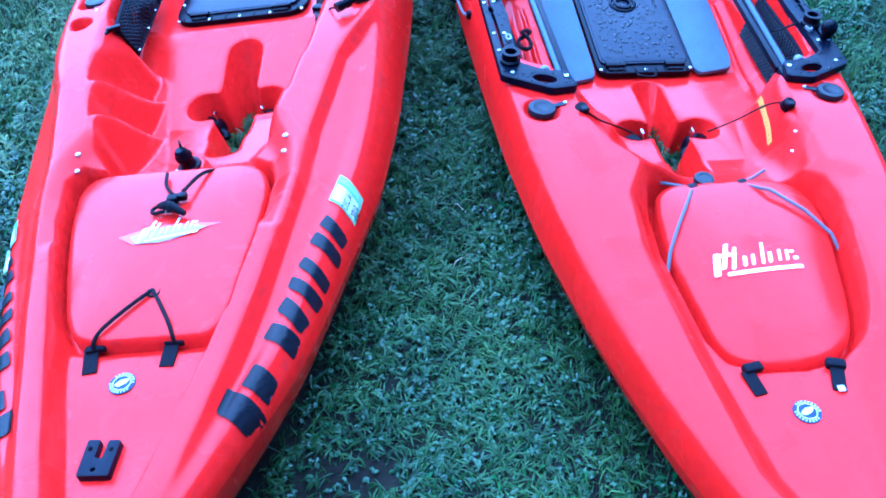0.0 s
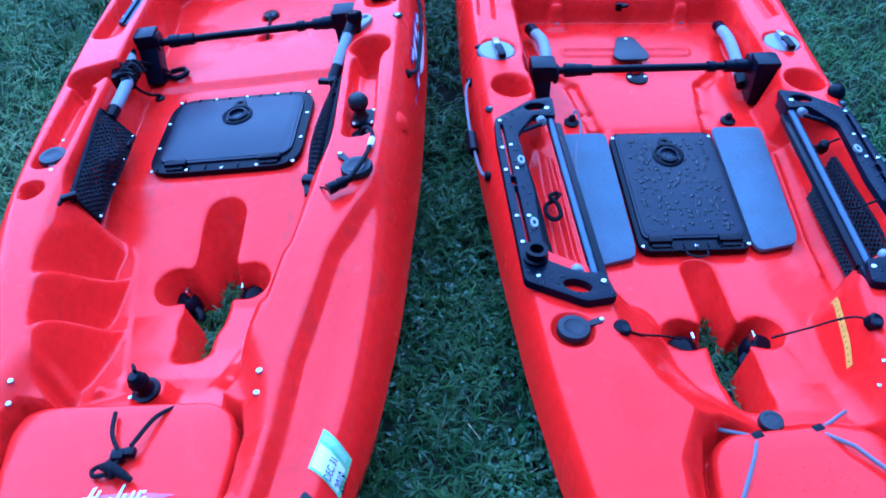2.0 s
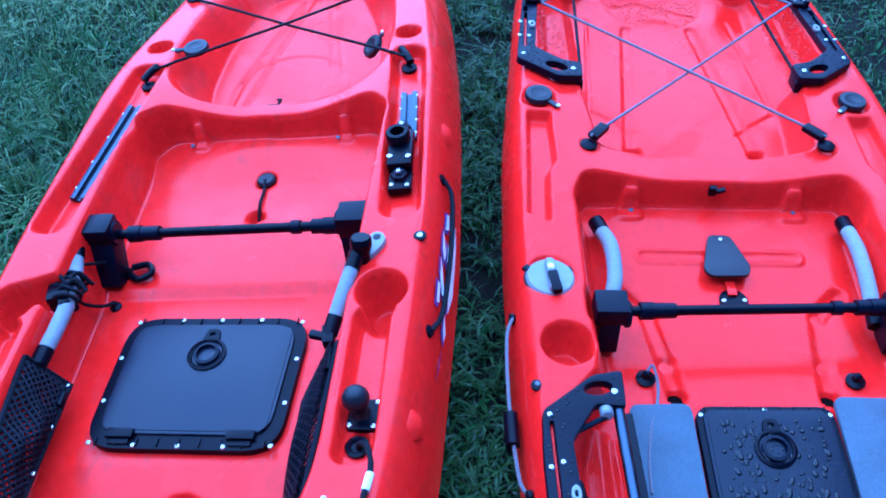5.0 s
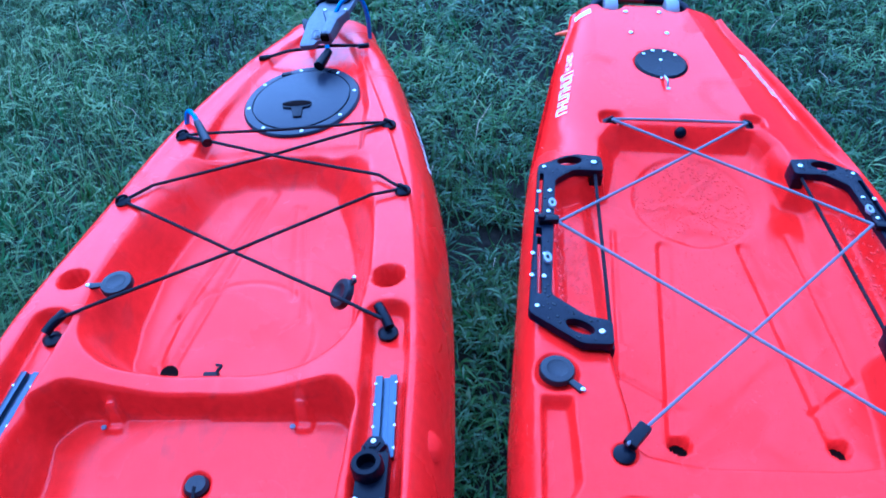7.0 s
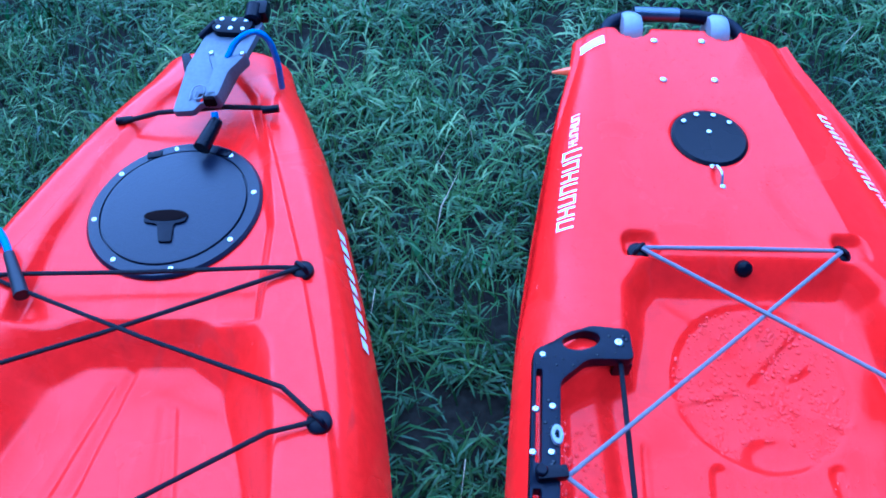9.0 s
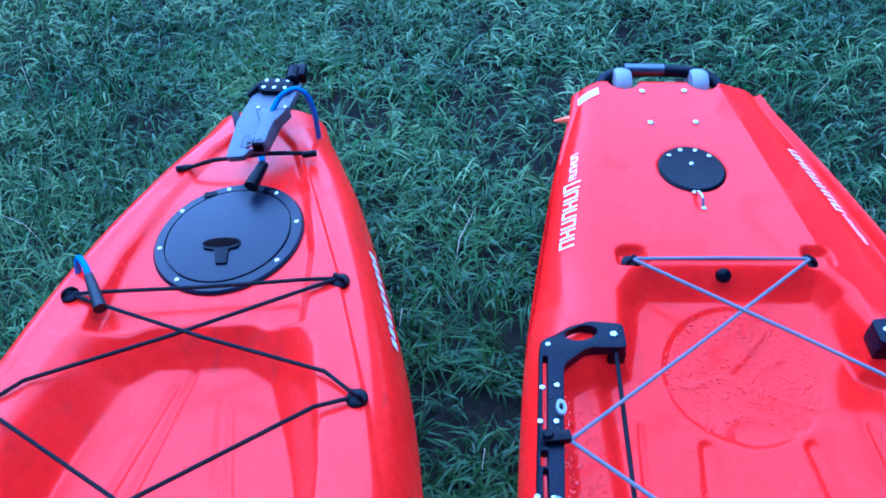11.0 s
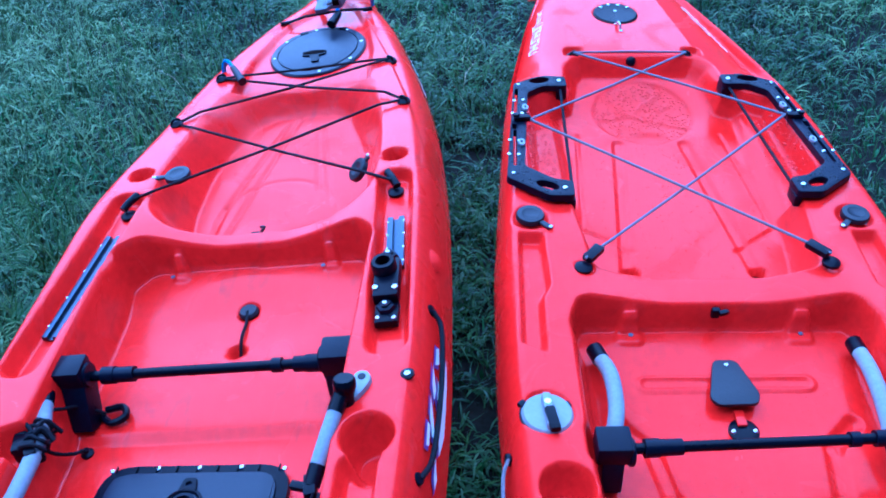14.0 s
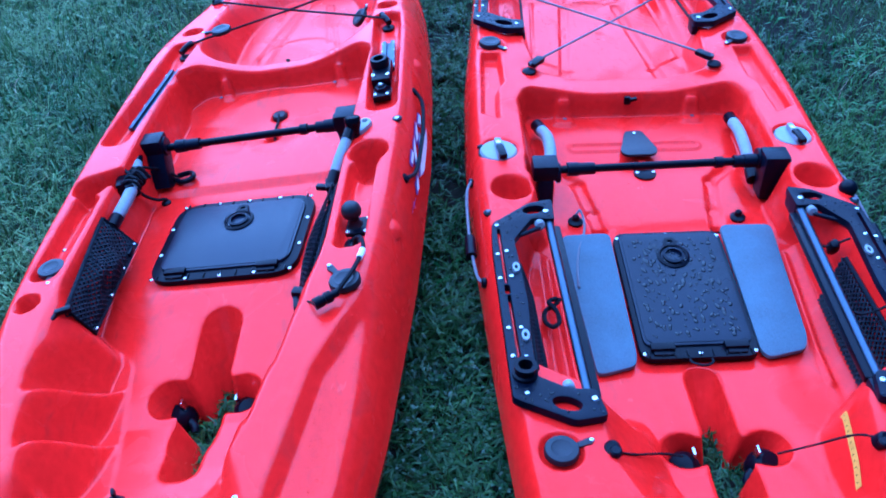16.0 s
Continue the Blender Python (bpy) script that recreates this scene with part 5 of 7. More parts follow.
# rectangular gear hatch with hinged lid, latch ring and screws
def gear_hatch(boat, v0, v1, u0, u1, w, pitch, turn, at, screws, label, wet=0, e=0.020, front=0.034, corner=0.045):
    cv, cu = (v0 + v1) / 2, (u0 + u1) / 2
    hv, hu = (v1 - v0) / 2, (u1 - u0) / 2
    hatch = part("gear_hatch", bm_plate(round_outline([(-hv, -hu), (hv, -hu), (hv, hu), (-hv, hu)], corner, 6), -0.006, 0.007, bevel=0.003), m_black, boat, label)
    hatch.matrix_basis = pose(cv, cu, w, pitch, 0, turn)
    lidp = part("lid", bm_plate(round_outline([(-hv + e, -hu + front), (hv - e, -hu + front), (hv - e, hu - e), (-hv + e, hu - e)], corner * 0.72, 5), 0.0075, 0.0125, bevel=0.003), m_lid_wet if wet else m_lid, hatch, "satin black hatch lid")
    part("lid_rim", bm_plate(round_outline([(-hv + e + 0.006, -hu + front + 0.006), (hv - e - 0.006, -hu + front + 0.006), (hv - e - 0.006, hu - e - 0.006), (-hv + e + 0.006, hu - e - 0.006)], 0.022, 5), 0.0128, 0.0140, bevel=0.001), m_lid_wet if wet else m_lid, lidp)
    # latch ring in its keyhole recess
    ru = hu * at
    latch = part("latch", bm_turned([(0.036, 0.0), (0.036, 0.002), (0.031, 0.0045), (0.028, 0.002), (0.028, 0.0)], 0, ru, 0.0146, 28), m_black, lidp, "black latch ring")
    part("latch_ring", bm_turned([(0.024, 0.001), (0.024, 0.005), (0.018, 0.006), (0.017, 0.001)], 0, ru, 0.0146, 28), m_black_matt, latch)
    part("latch_tongue", bm_plate(round_outline([(-0.017, ru + 0.028), (0.017, ru + 0.028), (0.011, ru + 0.056), (-0.011, ru + 0.056)], 0.006), 0.0146, 0.0185, [ellipse(0, ru + 0.043, 0.006, 0.005, 10)], 0.001), m_black, latch)
    for s in (-1, 1):
        part("hinge", join(bm_box(s * hv * 0.62, -hu + 0.026, 0.013, 0.050, 0.018, 0.010, 0.003), bm_box(s * hv * 0.62, -hu + 0.014, 0.009, 0.040, 0.014, 0.006, 0.002)), m_black, hatch)
    for sv, su in screws:
        screw(hatch, sv * hv, su * hu, 0.0068)
    rng = random.Random(4)
    for k in range(9):
        x = -hv * 0.86 + 1.72 * hv * k / 8
        part("rib", bm_box(x, -hu + 0.012, 0.0085, 0.003, 0.016, 0.004, 0.001), m_black, hatch)
        part("rib", bm_box(x, hu - 0.009, 0.0085, 0.003, 0.012, 0.004, 0.001), m_black, hatch)
    if wet:
        drops = bmesh.new()
        for k in range(wet):
            x, y = rng.uniform(-hv + 0.028, hv - 0.028), rng.uniform(-hu + 0.05, hu - 0.028)
            r = rng.choice((0.0016, 0.0024, 0.0034, 0.0046))
            el = rng.uniform(0.8, 2.1)
            tmp = bm_turned([(r, 0), (r * 0.85, r * 0.22), (r * 0.45, r * 0.36), (0, r * 0.40)], 0, 0, 0, 8)
            bmesh.ops.transform(tmp, matrix=pose(x, y, 0.0145, 0, 0, rng.uniform(-40, 40)) @ Matrix.Diagonal((1, el, 1, 1)), verts=tmp.verts)
            me = bpy.data.meshes.new("tmp")
            tmp.to_mesh(me); tmp.free()
            drops.from_mesh(me)
            bpy.data.meshes.remove(me)
        tagged(part("rain_water", drops, m_bead_black, hatch, "rain beads on the black lid"), kind="stuff")
    return hatch


ring14 = [(-0.93, -0.93), (-0.46, -0.955), (0.0, -0.955), (0.46, -0.955), (0.93, -0.93), (-0.955, -0.33), (-0.955, 0.33), (0.955, -0.33), (0.955, 0.33), (-0.91, 0.92), (-0.42, 0.955), (0.02, 0.955), (0.46, 0.955), (0.91, 0.92)]
gear_hatch(old, -0.165, 0.185, 1.969, 2.254, 0.167, 0.6, -1.9, 0.36, ring14, "black rectangular gear hatch in the cockpit floor", 0, 0.020, 0.027, 0.062)
gear_hatch(newer, -0.117, 0.126, 1.728, 2.095, 0.092, 5.4, 0.6, 0.53, [(-0.93, -0.93), (0.0, -0.94), (0.93, -0.93), (0.0, 0.95), (-0.93, 0.90), (0.93, 0.90)], "rain-beaded black rectangular gear hatch", 300, 0.010, 0.030, 0.03)


# ---- fittings of the older kayak ----
def mesh_pocket(boat, corners, cells, label, depth=0.012, lined=False):
    """A mesh gear pocket: a bound frame with a diamond net across it."""
    c = [Vector(p) for p in corners]
    frame_part = part("mesh_pocket", bm_rod([tuple(p) for p in c] + [tuple(c[0])], 0.005, 8, smooth=False), m_web, boat, label)
    bag = (c[1] - c[0]).cross(c[3] - c[0]).normalized() * -depth

    def at(s, t):
        p = c[0].lerp(c[1], s).lerp(c[3].lerp(c[2], s), t)
        sag = 1 + (0.35 * math.sin(11 * s + 5 * t) + 0.25 * math.sin(19 * s - 9 * t) if abs(depth) > 0.015 else 0)
        return p + bag * sag * math.sin(math.pi * s) * math.sin(math.pi * t)
    net = bmesh.new()
    na, nb = cells
    lines = []
    for k in range(-nb, na + nb):
        for sgn in (1, -1):
            pts = []
            for j in range(nb * 2 + 1):
                t = j / (nb * 2)
                s = (k + (j / 2 if sgn > 0 else nb - j / 2)) / na
                if -1e-6 <= s <= 1 + 1e-6:
                    pts.append(at(min(1, max(0, s)), t))
            if len(pts) > 1:
                lines.append(pts)
    for pts in lines:
        b = bm_rod([tuple(p) for p in pts], 0.0023, 4, smooth=False)
        me = bpy.data.meshes.new("tmp")
        b.to_mesh(me); b.free()
        net.from_mesh(me)
        bpy.data.meshes.remove(me)
    net_copy = net.copy()
    tagged(part("net", net, m_net, frame_part, "black diamond netting"), kind="stuff")
    if not lined:
        # the pocket's rear layer of the same net, hanging a little behind
        behind = net_copy.copy()
        bmesh.ops.translate(behind, verts=behind.verts, vec=bag.normalized() * (0.012 if depth > 0 else -0.012) + (c[1] - c[0]) * 0.012)
        tagged(part("net", behind, m_net, frame_part, "black diamond netting"), kind="stuff")
    if lined:
        # black sheet added behind the net in place of the shade inside
        back = bmesh.new()
        rows = [[back.verts.new(at(s, t) + bag.normalized() * 0.012 * (1 if depth > 0 else -1) * math.sin(math.pi * s) * math.sin(math.pi * t)) for s in (0.02, 0.25, 0.5, 0.75, 0.98)] for t in (0.02, 0.25, 0.5, 0.75, 0.98)]
        for a, b in zip(rows, rows[1:]):
            for k in range(4):
                back.faces.new((a[k], a[k + 1], b[k + 1], b[k]))
        bmesh.ops.solidify(back, geom=back.faces[:], thickness=0.0015)
        part("bag", back, m_black_matt, frame_part, "black sheet added for the shade inside the pocket")
    band = bmesh.new()
    for i in range(4):
        a, b = c[i], c[(i + 1) % 4]
        mid = (c[0] + c[1] + c[2] + c[3]) / 4
        ia, ib = a.lerp(mid, 0.10), b.lerp(mid, 0.10)
        band.faces.new([band.verts.new(p) for p in (a, b, ib, ia)])
    g = bmesh.ops.extrude_face_region(band, geom=band.faces[:])
    bmesh.ops.translate(band, verts=[v for v in g["geom"] if isinstance(v, bmesh.types.BMVert)], vec=(0, 0, 0.002))
    bmesh.ops.recalc_face_normals(band, faces=band.faces)
    part("binding", band, m_web, frame_part, smooth=False)
    return frame_part


pk = mesh_pocket(old, [(-0.261, 2.082, 0.288), (-0.231, 1.774, 0.288), (-0.211, 1.790, 0.202), (-0.211, 2.082, 0.206)], (20, 7), "black mesh gear pocket on the cockpit wall", -0.020)
for v, u, w in ((-0.207, 1.797, 0.210), (-0.208, 1.90, 0.210), (-0.211, 1.99, 0.210), (-0.214, 2.078, 0.210)):
    screw(pk, v, u, w)
part("clip", bm_box(-0.212, 2.045, 0.212, 0.014, 0.03, 0.016, 0.003), m_black, pk)
part("clip", join(bm_box(-0.236, 1.770, 0.289, 0.034, 0.014, 0.010, 0.003, 20), bm_box(-0.252, 1.758, 0.286, 0.012, 0.026, 0.010, 0.003, -10)), m_black, pk)
pk2 = mesh_pocket(old, [(0.292, 2.090, 0.296), (0.280, 1.770, 0.284), (0.244, 1.784, 0.214), (0.230, 2.035, 0.206)], (20, 6), "narrow black mesh pocket on the cockpit wall")
part("clip", join(bm_box(0.262, 1.768, 0.270, 0.044, 0.020, 0.018, 0.004, -14), bm_box(0.252, 1.744, 0.266, 0.012, 0.036, 0.012, 0.003, 12), bm_box(0.276, 1.748, 0.272, 0.012, 0.030, 0.012, 0.003, -20)), m_black, pk2)

# seat crossbar on its two posts
def crossbar(boat, a, b, post_a, post_b, label, foot, tall=0.056):
    bar = part("seat_crossbar", bm_rod([a, b], 0.0096, 14, smooth=False), m_black, boat, label)
    d = Vector(b) - Vector(a)
    for k, (f, r, h) in enumerate(((0.06, 0.0165, 0.025), (0.11, 0.0145, 0.04), (0.78, 0.0135, 0.018), (0.87, 0.0145, 0.04), (0.92, 0.0165, 0.03))):
        p = Vector(a) + d * f
        q = p + d.normalized() * h
        part("collar", bm_rod([tuple(p), tuple(q)], r, 14, smooth=False), m_black_matt, bar)
    for (top, low), s in ((post_a, -1), (post_b, 1)):
        t, l = Vector(top), Vector(low)
        mid = (t + l) / 2
        h, wide = (tall if s > 0 else 0.056 if foot else 0.040), (0.050 if foot else 0.038)
        part("head", join(bm_box(t.x, t.y - (h - 0.056) * 0.4, t.z - (h - 0.056) * 0.5, 0.060, 0.054, h, 0.006, 0, 0), bm_cyl(t.x - s * 0.030, t.y, t.z - 0.002, 0.024, 0.010, 0.002, 24, 0, 90)), m_black_matt, bar)
        ang = math.degrees(math.atan2(t.y - l.y, t.z - l.z))
        part("post", bm_box(mid.x, mid.y, mid.z - 0.01, wide, wide, (t - l).length, 0.005, 0, -ang), m_black_matt, bar)
    if foot:
        part("foot_ring", bm_rod([(-0.205, 2.372, 0.182), (-0.178, 2.352, 0.186), (-0.155, 2.366, 0.188), (-0.168, 2.388, 0.188), (-0.200, 2.384, 0.186)], 0.007), m_black, bar)
    return bar


crossbar(old, (-0.208, 2.400, 0.262), (0.245, 2.392, 0.268), ((-0.238, 2.398, 0.270), (-0.226, 2.352, 0.185)), ((0.268, 2.398, 0.272), (0.262, 2.380, 0.18)), "black seat support bar across the older cockpit", True)


# grey-gripped tubes at the seat's sides
def grip(boat, pts, r, label, clamp=True):
    g = part("seat_grip", bm_rod(pts, r, 14), m_grip, boat, label)
    a, b = Vector(pts[0]), Vector(pts[-1])
    for p, q in ((a, Vector(pts[1])), (b, Vector(pts[-2]))):
        d = (p - q).normalized()
        part("end_cap", bm_rod([tuple(p - d * 0.012), tuple(p + d * 0.022)], r * 1.08, 14, smooth=False), m_black, g)
    if clamp:
        m = a.lerp(b, 0.55)
        c = part("clamp", join(bm_box(m.x, m.y, m.z + 0.002, 0.042, 0.040, 0.040, 0.006, 12), bm_box(m.x - 0.014, m.y + 0.022, m.z + 0.014, 0.022, 0.020, 0.018, 0.004), bm_box(m.x + 0.016, m.y - 0.018, m.z + 0.010, 0.020, 0.022, 0.018, 0.004, 30)), m_black, g)
    return g


g1 = grip(old, [(-0.247, 2.105, 0.262), (-0.240, 2.165, 0.268), (-0.242, 2.250, 0.270), (-0.266, 2.338, 0.272)], 0.0145, "grey foam-gripped handle tied with black cord")
part("tie_cord", bm_rod([(-0.252, 2.250, 0.262), (-0.240, 2.255, 0.225), (-0.226, 2.280, 0.190), (-0.216, 2.298, 0.178)], 0.0035), m_cord_black, g1)
part("tie_cord", bm_rod([(-0.258, 2.310, 0.275), (-0.242, 2.335, 0.250), (-0.225, 2.360, 0.225), (-0.195, 2.372, 0.190)], 0.0035), m_cord_black, g1)
part("tie_cord", bm_rod([(-0.272, 2.31, 0.280), (-0.282, 2.28, 0.278), (-0.278, 2.24, 0.272), (-0.258, 2.235, 0.278)], 0.0035), m_cord_black, g1)
knots = random.Random(19)
for k in range(5):
    cu, r0 = 2.222 + 0.013 * k, 0.019 + 0.004 * knots.random()
    ring = [(-0.243 + r0 * math.cos(a) + knots.uniform(-0.003, 0.003), cu + knots.uniform(-0.008, 0.008), 0.271 + r0 * math.sin(a)) for a in np.linspace(0, 2 * math.pi, 9)]
    part("tie_cord", bm_rod(ring, 0.0038, 6), m_cord_black, g1)
for tip in ((-0.285, 2.262, 0.286), (-0.205, 2.236, 0.280), (-0.212, 2.270, 0.262)):
    part("tie_cord", bm_rod([(-0.243, 2.245, 0.288), ((tip[0] - 0.243) / 2, (tip[1] + 2.245) / 2 + 0.010, 0.296), tip], 0.0042, 6), m_cord_black, g1)
part("floor_plug", bm_turned([(0, 0), (0.012, 0.0), (0.012, 0.004), (0.006, 0.008), (0.006, 0.013), (0, 0.014)], -0.216, 2.300, top_a(-0.216, 2.300), 14), m_black, old, "small black floor plug")
g2 = grip(old, [(0.272, 2.140, 0.284), (0.286, 2.190, 0.305), (0.300, 2.240, 0.322)], 0.0125, "grey steering lever with black knob", False)
part("lever_knob", bm_turned([(0, 0), (0.014, 0), (0.014, 0.026), (0.019, 0.040), (0.019, 0.052), (0.016, 0.056), (0, 0.056)], 0.310, 2.256, 0.300, 18, -14, 4), m_black, g2)
part("lever_link", join(bm_box(0.266, 2.118, 0.276, 0.020, 0.040, 0.022, 0.004, 10), bm_box(0.248, 2.125, 0.270, 0.036, 0.014, 0.012, 0.003, -15), bm_rod([(0.268, 2.105, 0.270), (0.280, 2.04, 0.285)], 0.006, 8, smooth=False)), m_black, g2)
# teardrop steering handle beside the cup holder
tw = part("steering_handle", bm_plate(round_outline([(0.310, 2.262), (0.326, 2.254), (0.344, 2.282), (0.349, 2.300), (0.340, 2.316), (0.324, 2.318), (0.314, 2.304)], 0.012, 4), 0.302, 0.322, bevel=0.006), m_grey, old, "grey teardrop steering handle")
part("handle_badge", bm_cyl(0.332, 2.301, 0.3225, 0.007, 0.001, 0, 16), m_ink, tw)
part("handle_base", bm_plate(round_outline([(0.302, 2.245), (0.330, 2.240), (0.348, 2.28), (0.347, 2.305), (0.318, 2.320), (0.305, 2.29)], 0.012, 4), 0.290, 0.303, bevel=0.002), m_black, tw)

rubber_cap(old, -0.306, 1.898, 0.298, 0.030, (-0.294, 1.848), "dark grey rubber plug on the gunwale")
rubber_cap(old, 0.357, 1.750, top_a(0.357, 1.750) + 0.005, 0.031, (0.320, 1.797), "dark grey rubber plug under a cable")
for v, u in ((-0.333, 2.005), (-0.335, 1.965)):
    screw(old, v, u, top_a(v, u) + 0.001)
# ball mount on its square plate
pw = 0.2685
bp = part("ball_mount", bm_plate(round_outline([(0.322, 1.936), (0.372, 1.934), (0.374, 1.990), (0.324, 1.992)], 0.006), pw - 0.004, pw + 0.006), m_black, old, "black rubber ball mount on a square plate")
part("ball", bm_turned([(0.0, 0.058)] + [(0.0215 * math.sin(a), 0.037 + 0.0215 * math.cos(a)) for a in np.linspace(0.3, 2.6, 8)] + [(0.011, 0.016), (0.013, 0.006), (0.018, 0.0)], 0.342, 1.966, pw + 0.005, 20), m_rubber, bp)
bolt_row(bp, ((0.328, 1.942), (0.366, 1.940), (0.368, 1.984), (0.330, 1.986)), pw + 0.006)
cable = part("cable", bm_rod([(0.346, 1.904, 0.262), (0.353, 1.902, 0.286), (0.370, 1.884, 0.300), (0.380, 1.850, 0.304), (0.378, 1.802, 0.310), (0.370, 1.742, 0.322), (0.350, 1.701, 0.318)], 0.0045), m_cord_black, old, "black power cable")
part("cable_tag", bm_rod([(0.381, 1.838, 0.305), (0.379, 1.808, 0.309)], 0.0066, 10, smooth=False), m_white, cable, "white cable tag")
part("plug_head", join(*(bm_rod([(0.350 - 0.038 * a, 1.700 - 0.024 * a, 0.318 - 0.002 * a), (0.350 - 0.038 * b, 1.700 - 0.024 * b, 0.318 - 0.002 * b)], rr, 14, smooth=False) for a, b, rr in ((-0.1, 0.25, 0.0075), (0.2, 0.5, 0.0115), (0.5, 0.62, 0.0095), (0.62, 1.0, 0.0115)))), m_black, cable)
part("cable_tie", bm_rod([(0.312, 1.677, 0.315), (0.292, 1.706, 0.300), (0.268, 1.745, 0.262)], 0.0022), m_cord_black, cable)
part("grommet", bm_turned([(0.019, 0), (0.019, 0.006), (0.013, 0.008), (0.009, 0.004), (0, 0.004)], 0.345, 1.906, 0.266, 20), m_black, old)

# accessory tracks in the gunwale trays
def track(boat, a, b, w, label, skip_end=0):
    d = Vector(b) - Vector(a)
    n = Vector((-d.y, d.x)).normalized()
    L = d.length
    ang = math.degrees(math.atan2(d.y, d.x)) - 90
    c = (Vector(a) + Vector(b)) / 2
    body = part("accessory_track", join(bm_box(c.x - n.x * 0.0115, c.y - n.y * 0.0115, w, 0.012, L, 0.011, 0.002, ang), bm_box(c.x + n.x * 0.0115, c.y + n.y * 0.0115, w, 0.012, L, 0.011, 0.002, ang), bm_box(c.x, c.y, w - 0.004, 0.014, L, 0.004, 0.001, ang)), m_tube, boat, label)
    for k in range(4):
        p = Vector(a) + d * (0.10 + 0.265 * k)
        for s in (-1, 1):
            small = screw(body, p.x + n.x * s * 0.0165, p.y + n.y * s * 0.0165, w + 0.0045)
            small.matrix_basis = small.matrix_basis @ Matrix.Diagonal((0.6, 0.6, 0.6, 1))
    return body


track(old, (-0.318, 2.492), (-0.290, 2.795), 0.276, "aluminium accessory track in the gunwale tray")
track(old, (0.344, 2.620), (0.330, 2.776), 0.277, "short aluminium accessory track")
rb = part("rod_holder_base", join(bm_box(0.342, 2.556, 0.302, 0.048, 0.104, 0.026, 0.006, 3), bm_box(0.346, 2.486, 0.284, 0.044, 0.056, 0.018, 0.004, 3), bm_box(0.336, 2.612, 0.292, 0.040, 0.040, 0.018, 0.004, 3)), m_black, old, "black rod holder base clamped to the track")
part("socket", bm_turned([(0.0235, 0), (0.0235, 0.020), (0.021, 0.024), (0.014, 0.024), (0.013, 0.004), (0, 0.004)], 0.337, 2.576, 0.312, 24), m_black, rb)
bolt_row(rb, ((0.325, 2.526), (0.361, 2.524)), 0.315, True)
for u, w in ((2.492, 0.293), (2.625, 0.301)):
    kn = part("clamp_knob", bm_turned([(0, 0), (0.018, 0), (0.016, 0.008), (0.010, 0.010), (0.010, 0.014), (0, 0.015)], 0.347 - 0.06 * (u - 2.456), u, w, 6), m_black_matt, rb)
    screw(kn, 0.347 - 0.06 * (u - 2.456), u, w + 0.014)
bolt_row(rb, ((0.331, 2.470), (0.361, 2.468)), 0.292)
# seat floor plug on its leash
sp = part("scupper_plug", bm_turned([(0, 0), (0.019, 0), (0.021, 0.008), (0.017, 0.014), (0, 0.016)], 0.017, 2.640, top_a(0.017, 2.60) - 0.004, 18), m_rubber, old, "black scupper plug on a cord")
part("leash", bm_rod([(0.017, 2.634, top_a(0.017, 2.60) + 0.011), (0.020, 2.605, top_a(0.02, 2.60) + 0.006), (0.020, 2.562, top_a(0.02, 2.575) + 0.006), (0.017, 2.536, 0.150)], 0.0034), m_cord_black, sp)
for v in (-0.165, 0.165):
    part("insert", bm_cyl(v, 2.735, 0.2035, 0.005, 0.002, 0, 12), m_dark_grey, old)
# side carrying cord and flashes on the flank
def flank(u, w):
    """The hull side's half breadth at a height."""
    hm, zt, zm = float(half_old(u)), float(sheer_old(u)), float(widest_old(u))
    vr = min(float(ridge_old(u)), hm * 0.95)
    t = max(0.0, 1 - min(1.0, max(0.0, (w - zm) / (zt - zm))) ** 1.7) ** (1 / 2.2)
    return float(axis_old(u)) + vr + (hm - vr) * t


cord = part("side_handle", bm_rod([(flank(2.51, 0.262) + 0.004, 2.510, 0.262), (flank(2.48, 0.24) + 0.012, 2.478, 0.242), (flank(2.36, 0.22) + 0.008, 2.360, 0.224), (flank(2.22, 0.23) + 0.008, 2.205, 0.232), (flank(2.138, 0.258) + 0.004, 2.138, 0.258)], 0.005), m_cord_black, old, "black carrying cord on the kayak's side")
for u, w in ((2.51, 0.262), (2.138, 0.258)):
    part("cord_stop", bm_turned([(0, 0), (0.012, 0.0), (0.010, 0.006), (0, 0.008)], flank(u, w) - 0.002, u, w, 14, 0, 60), m_black, cord)
screw(old, 0.405, 2.312, top_a(0.405, 2.312) + 0.002, True)
part("bolt_cup", bm_turned([(0.012, 0), (0.012, 0.004), (0.008, 0.006), (0, 0.005)], 0.405, 2.312, top_a(0.405, 2.312) - 0.001, 16), m_black, old)


def flank_patch(name, outline, mat, label, lift, flankf, boat, s=1):
    """Vinyl on the hull's side: outline in (u, w)."""
    bm = bmesh.new()
    vs = [bm.verts.new((0, u, w)) for u, w in outline]
    bmesh.ops.triangle_fill(bm, use_beauty=True, edges=[bm.edges.new((vs[i], vs[(i + 1) % len(vs)])) for i in range(len(vs))])
    for _ in range(4):
        long = [e for e in bm.edges if e.calc_length() > 0.015]
        if not long:
            break
        bmesh.ops.subdivide_edges(bm, edges=long, cuts=1)
        bmesh.ops.triangulate(bm, faces=bm.faces)
    for v in bm.verts:
        v.co.x = s * (flankf(v.co.y, v.co.z) + lift)
        v.co.z += lift * 0.6
    bmesh.ops.recalc_face_normals(bm, faces=bm.faces)
    if sum(f.normal.x for f in bm.faces) * s < 0:
        bmesh.ops.reverse_faces(bm, faces=bm.faces)
    return part(name, bm, mat, boat, label)


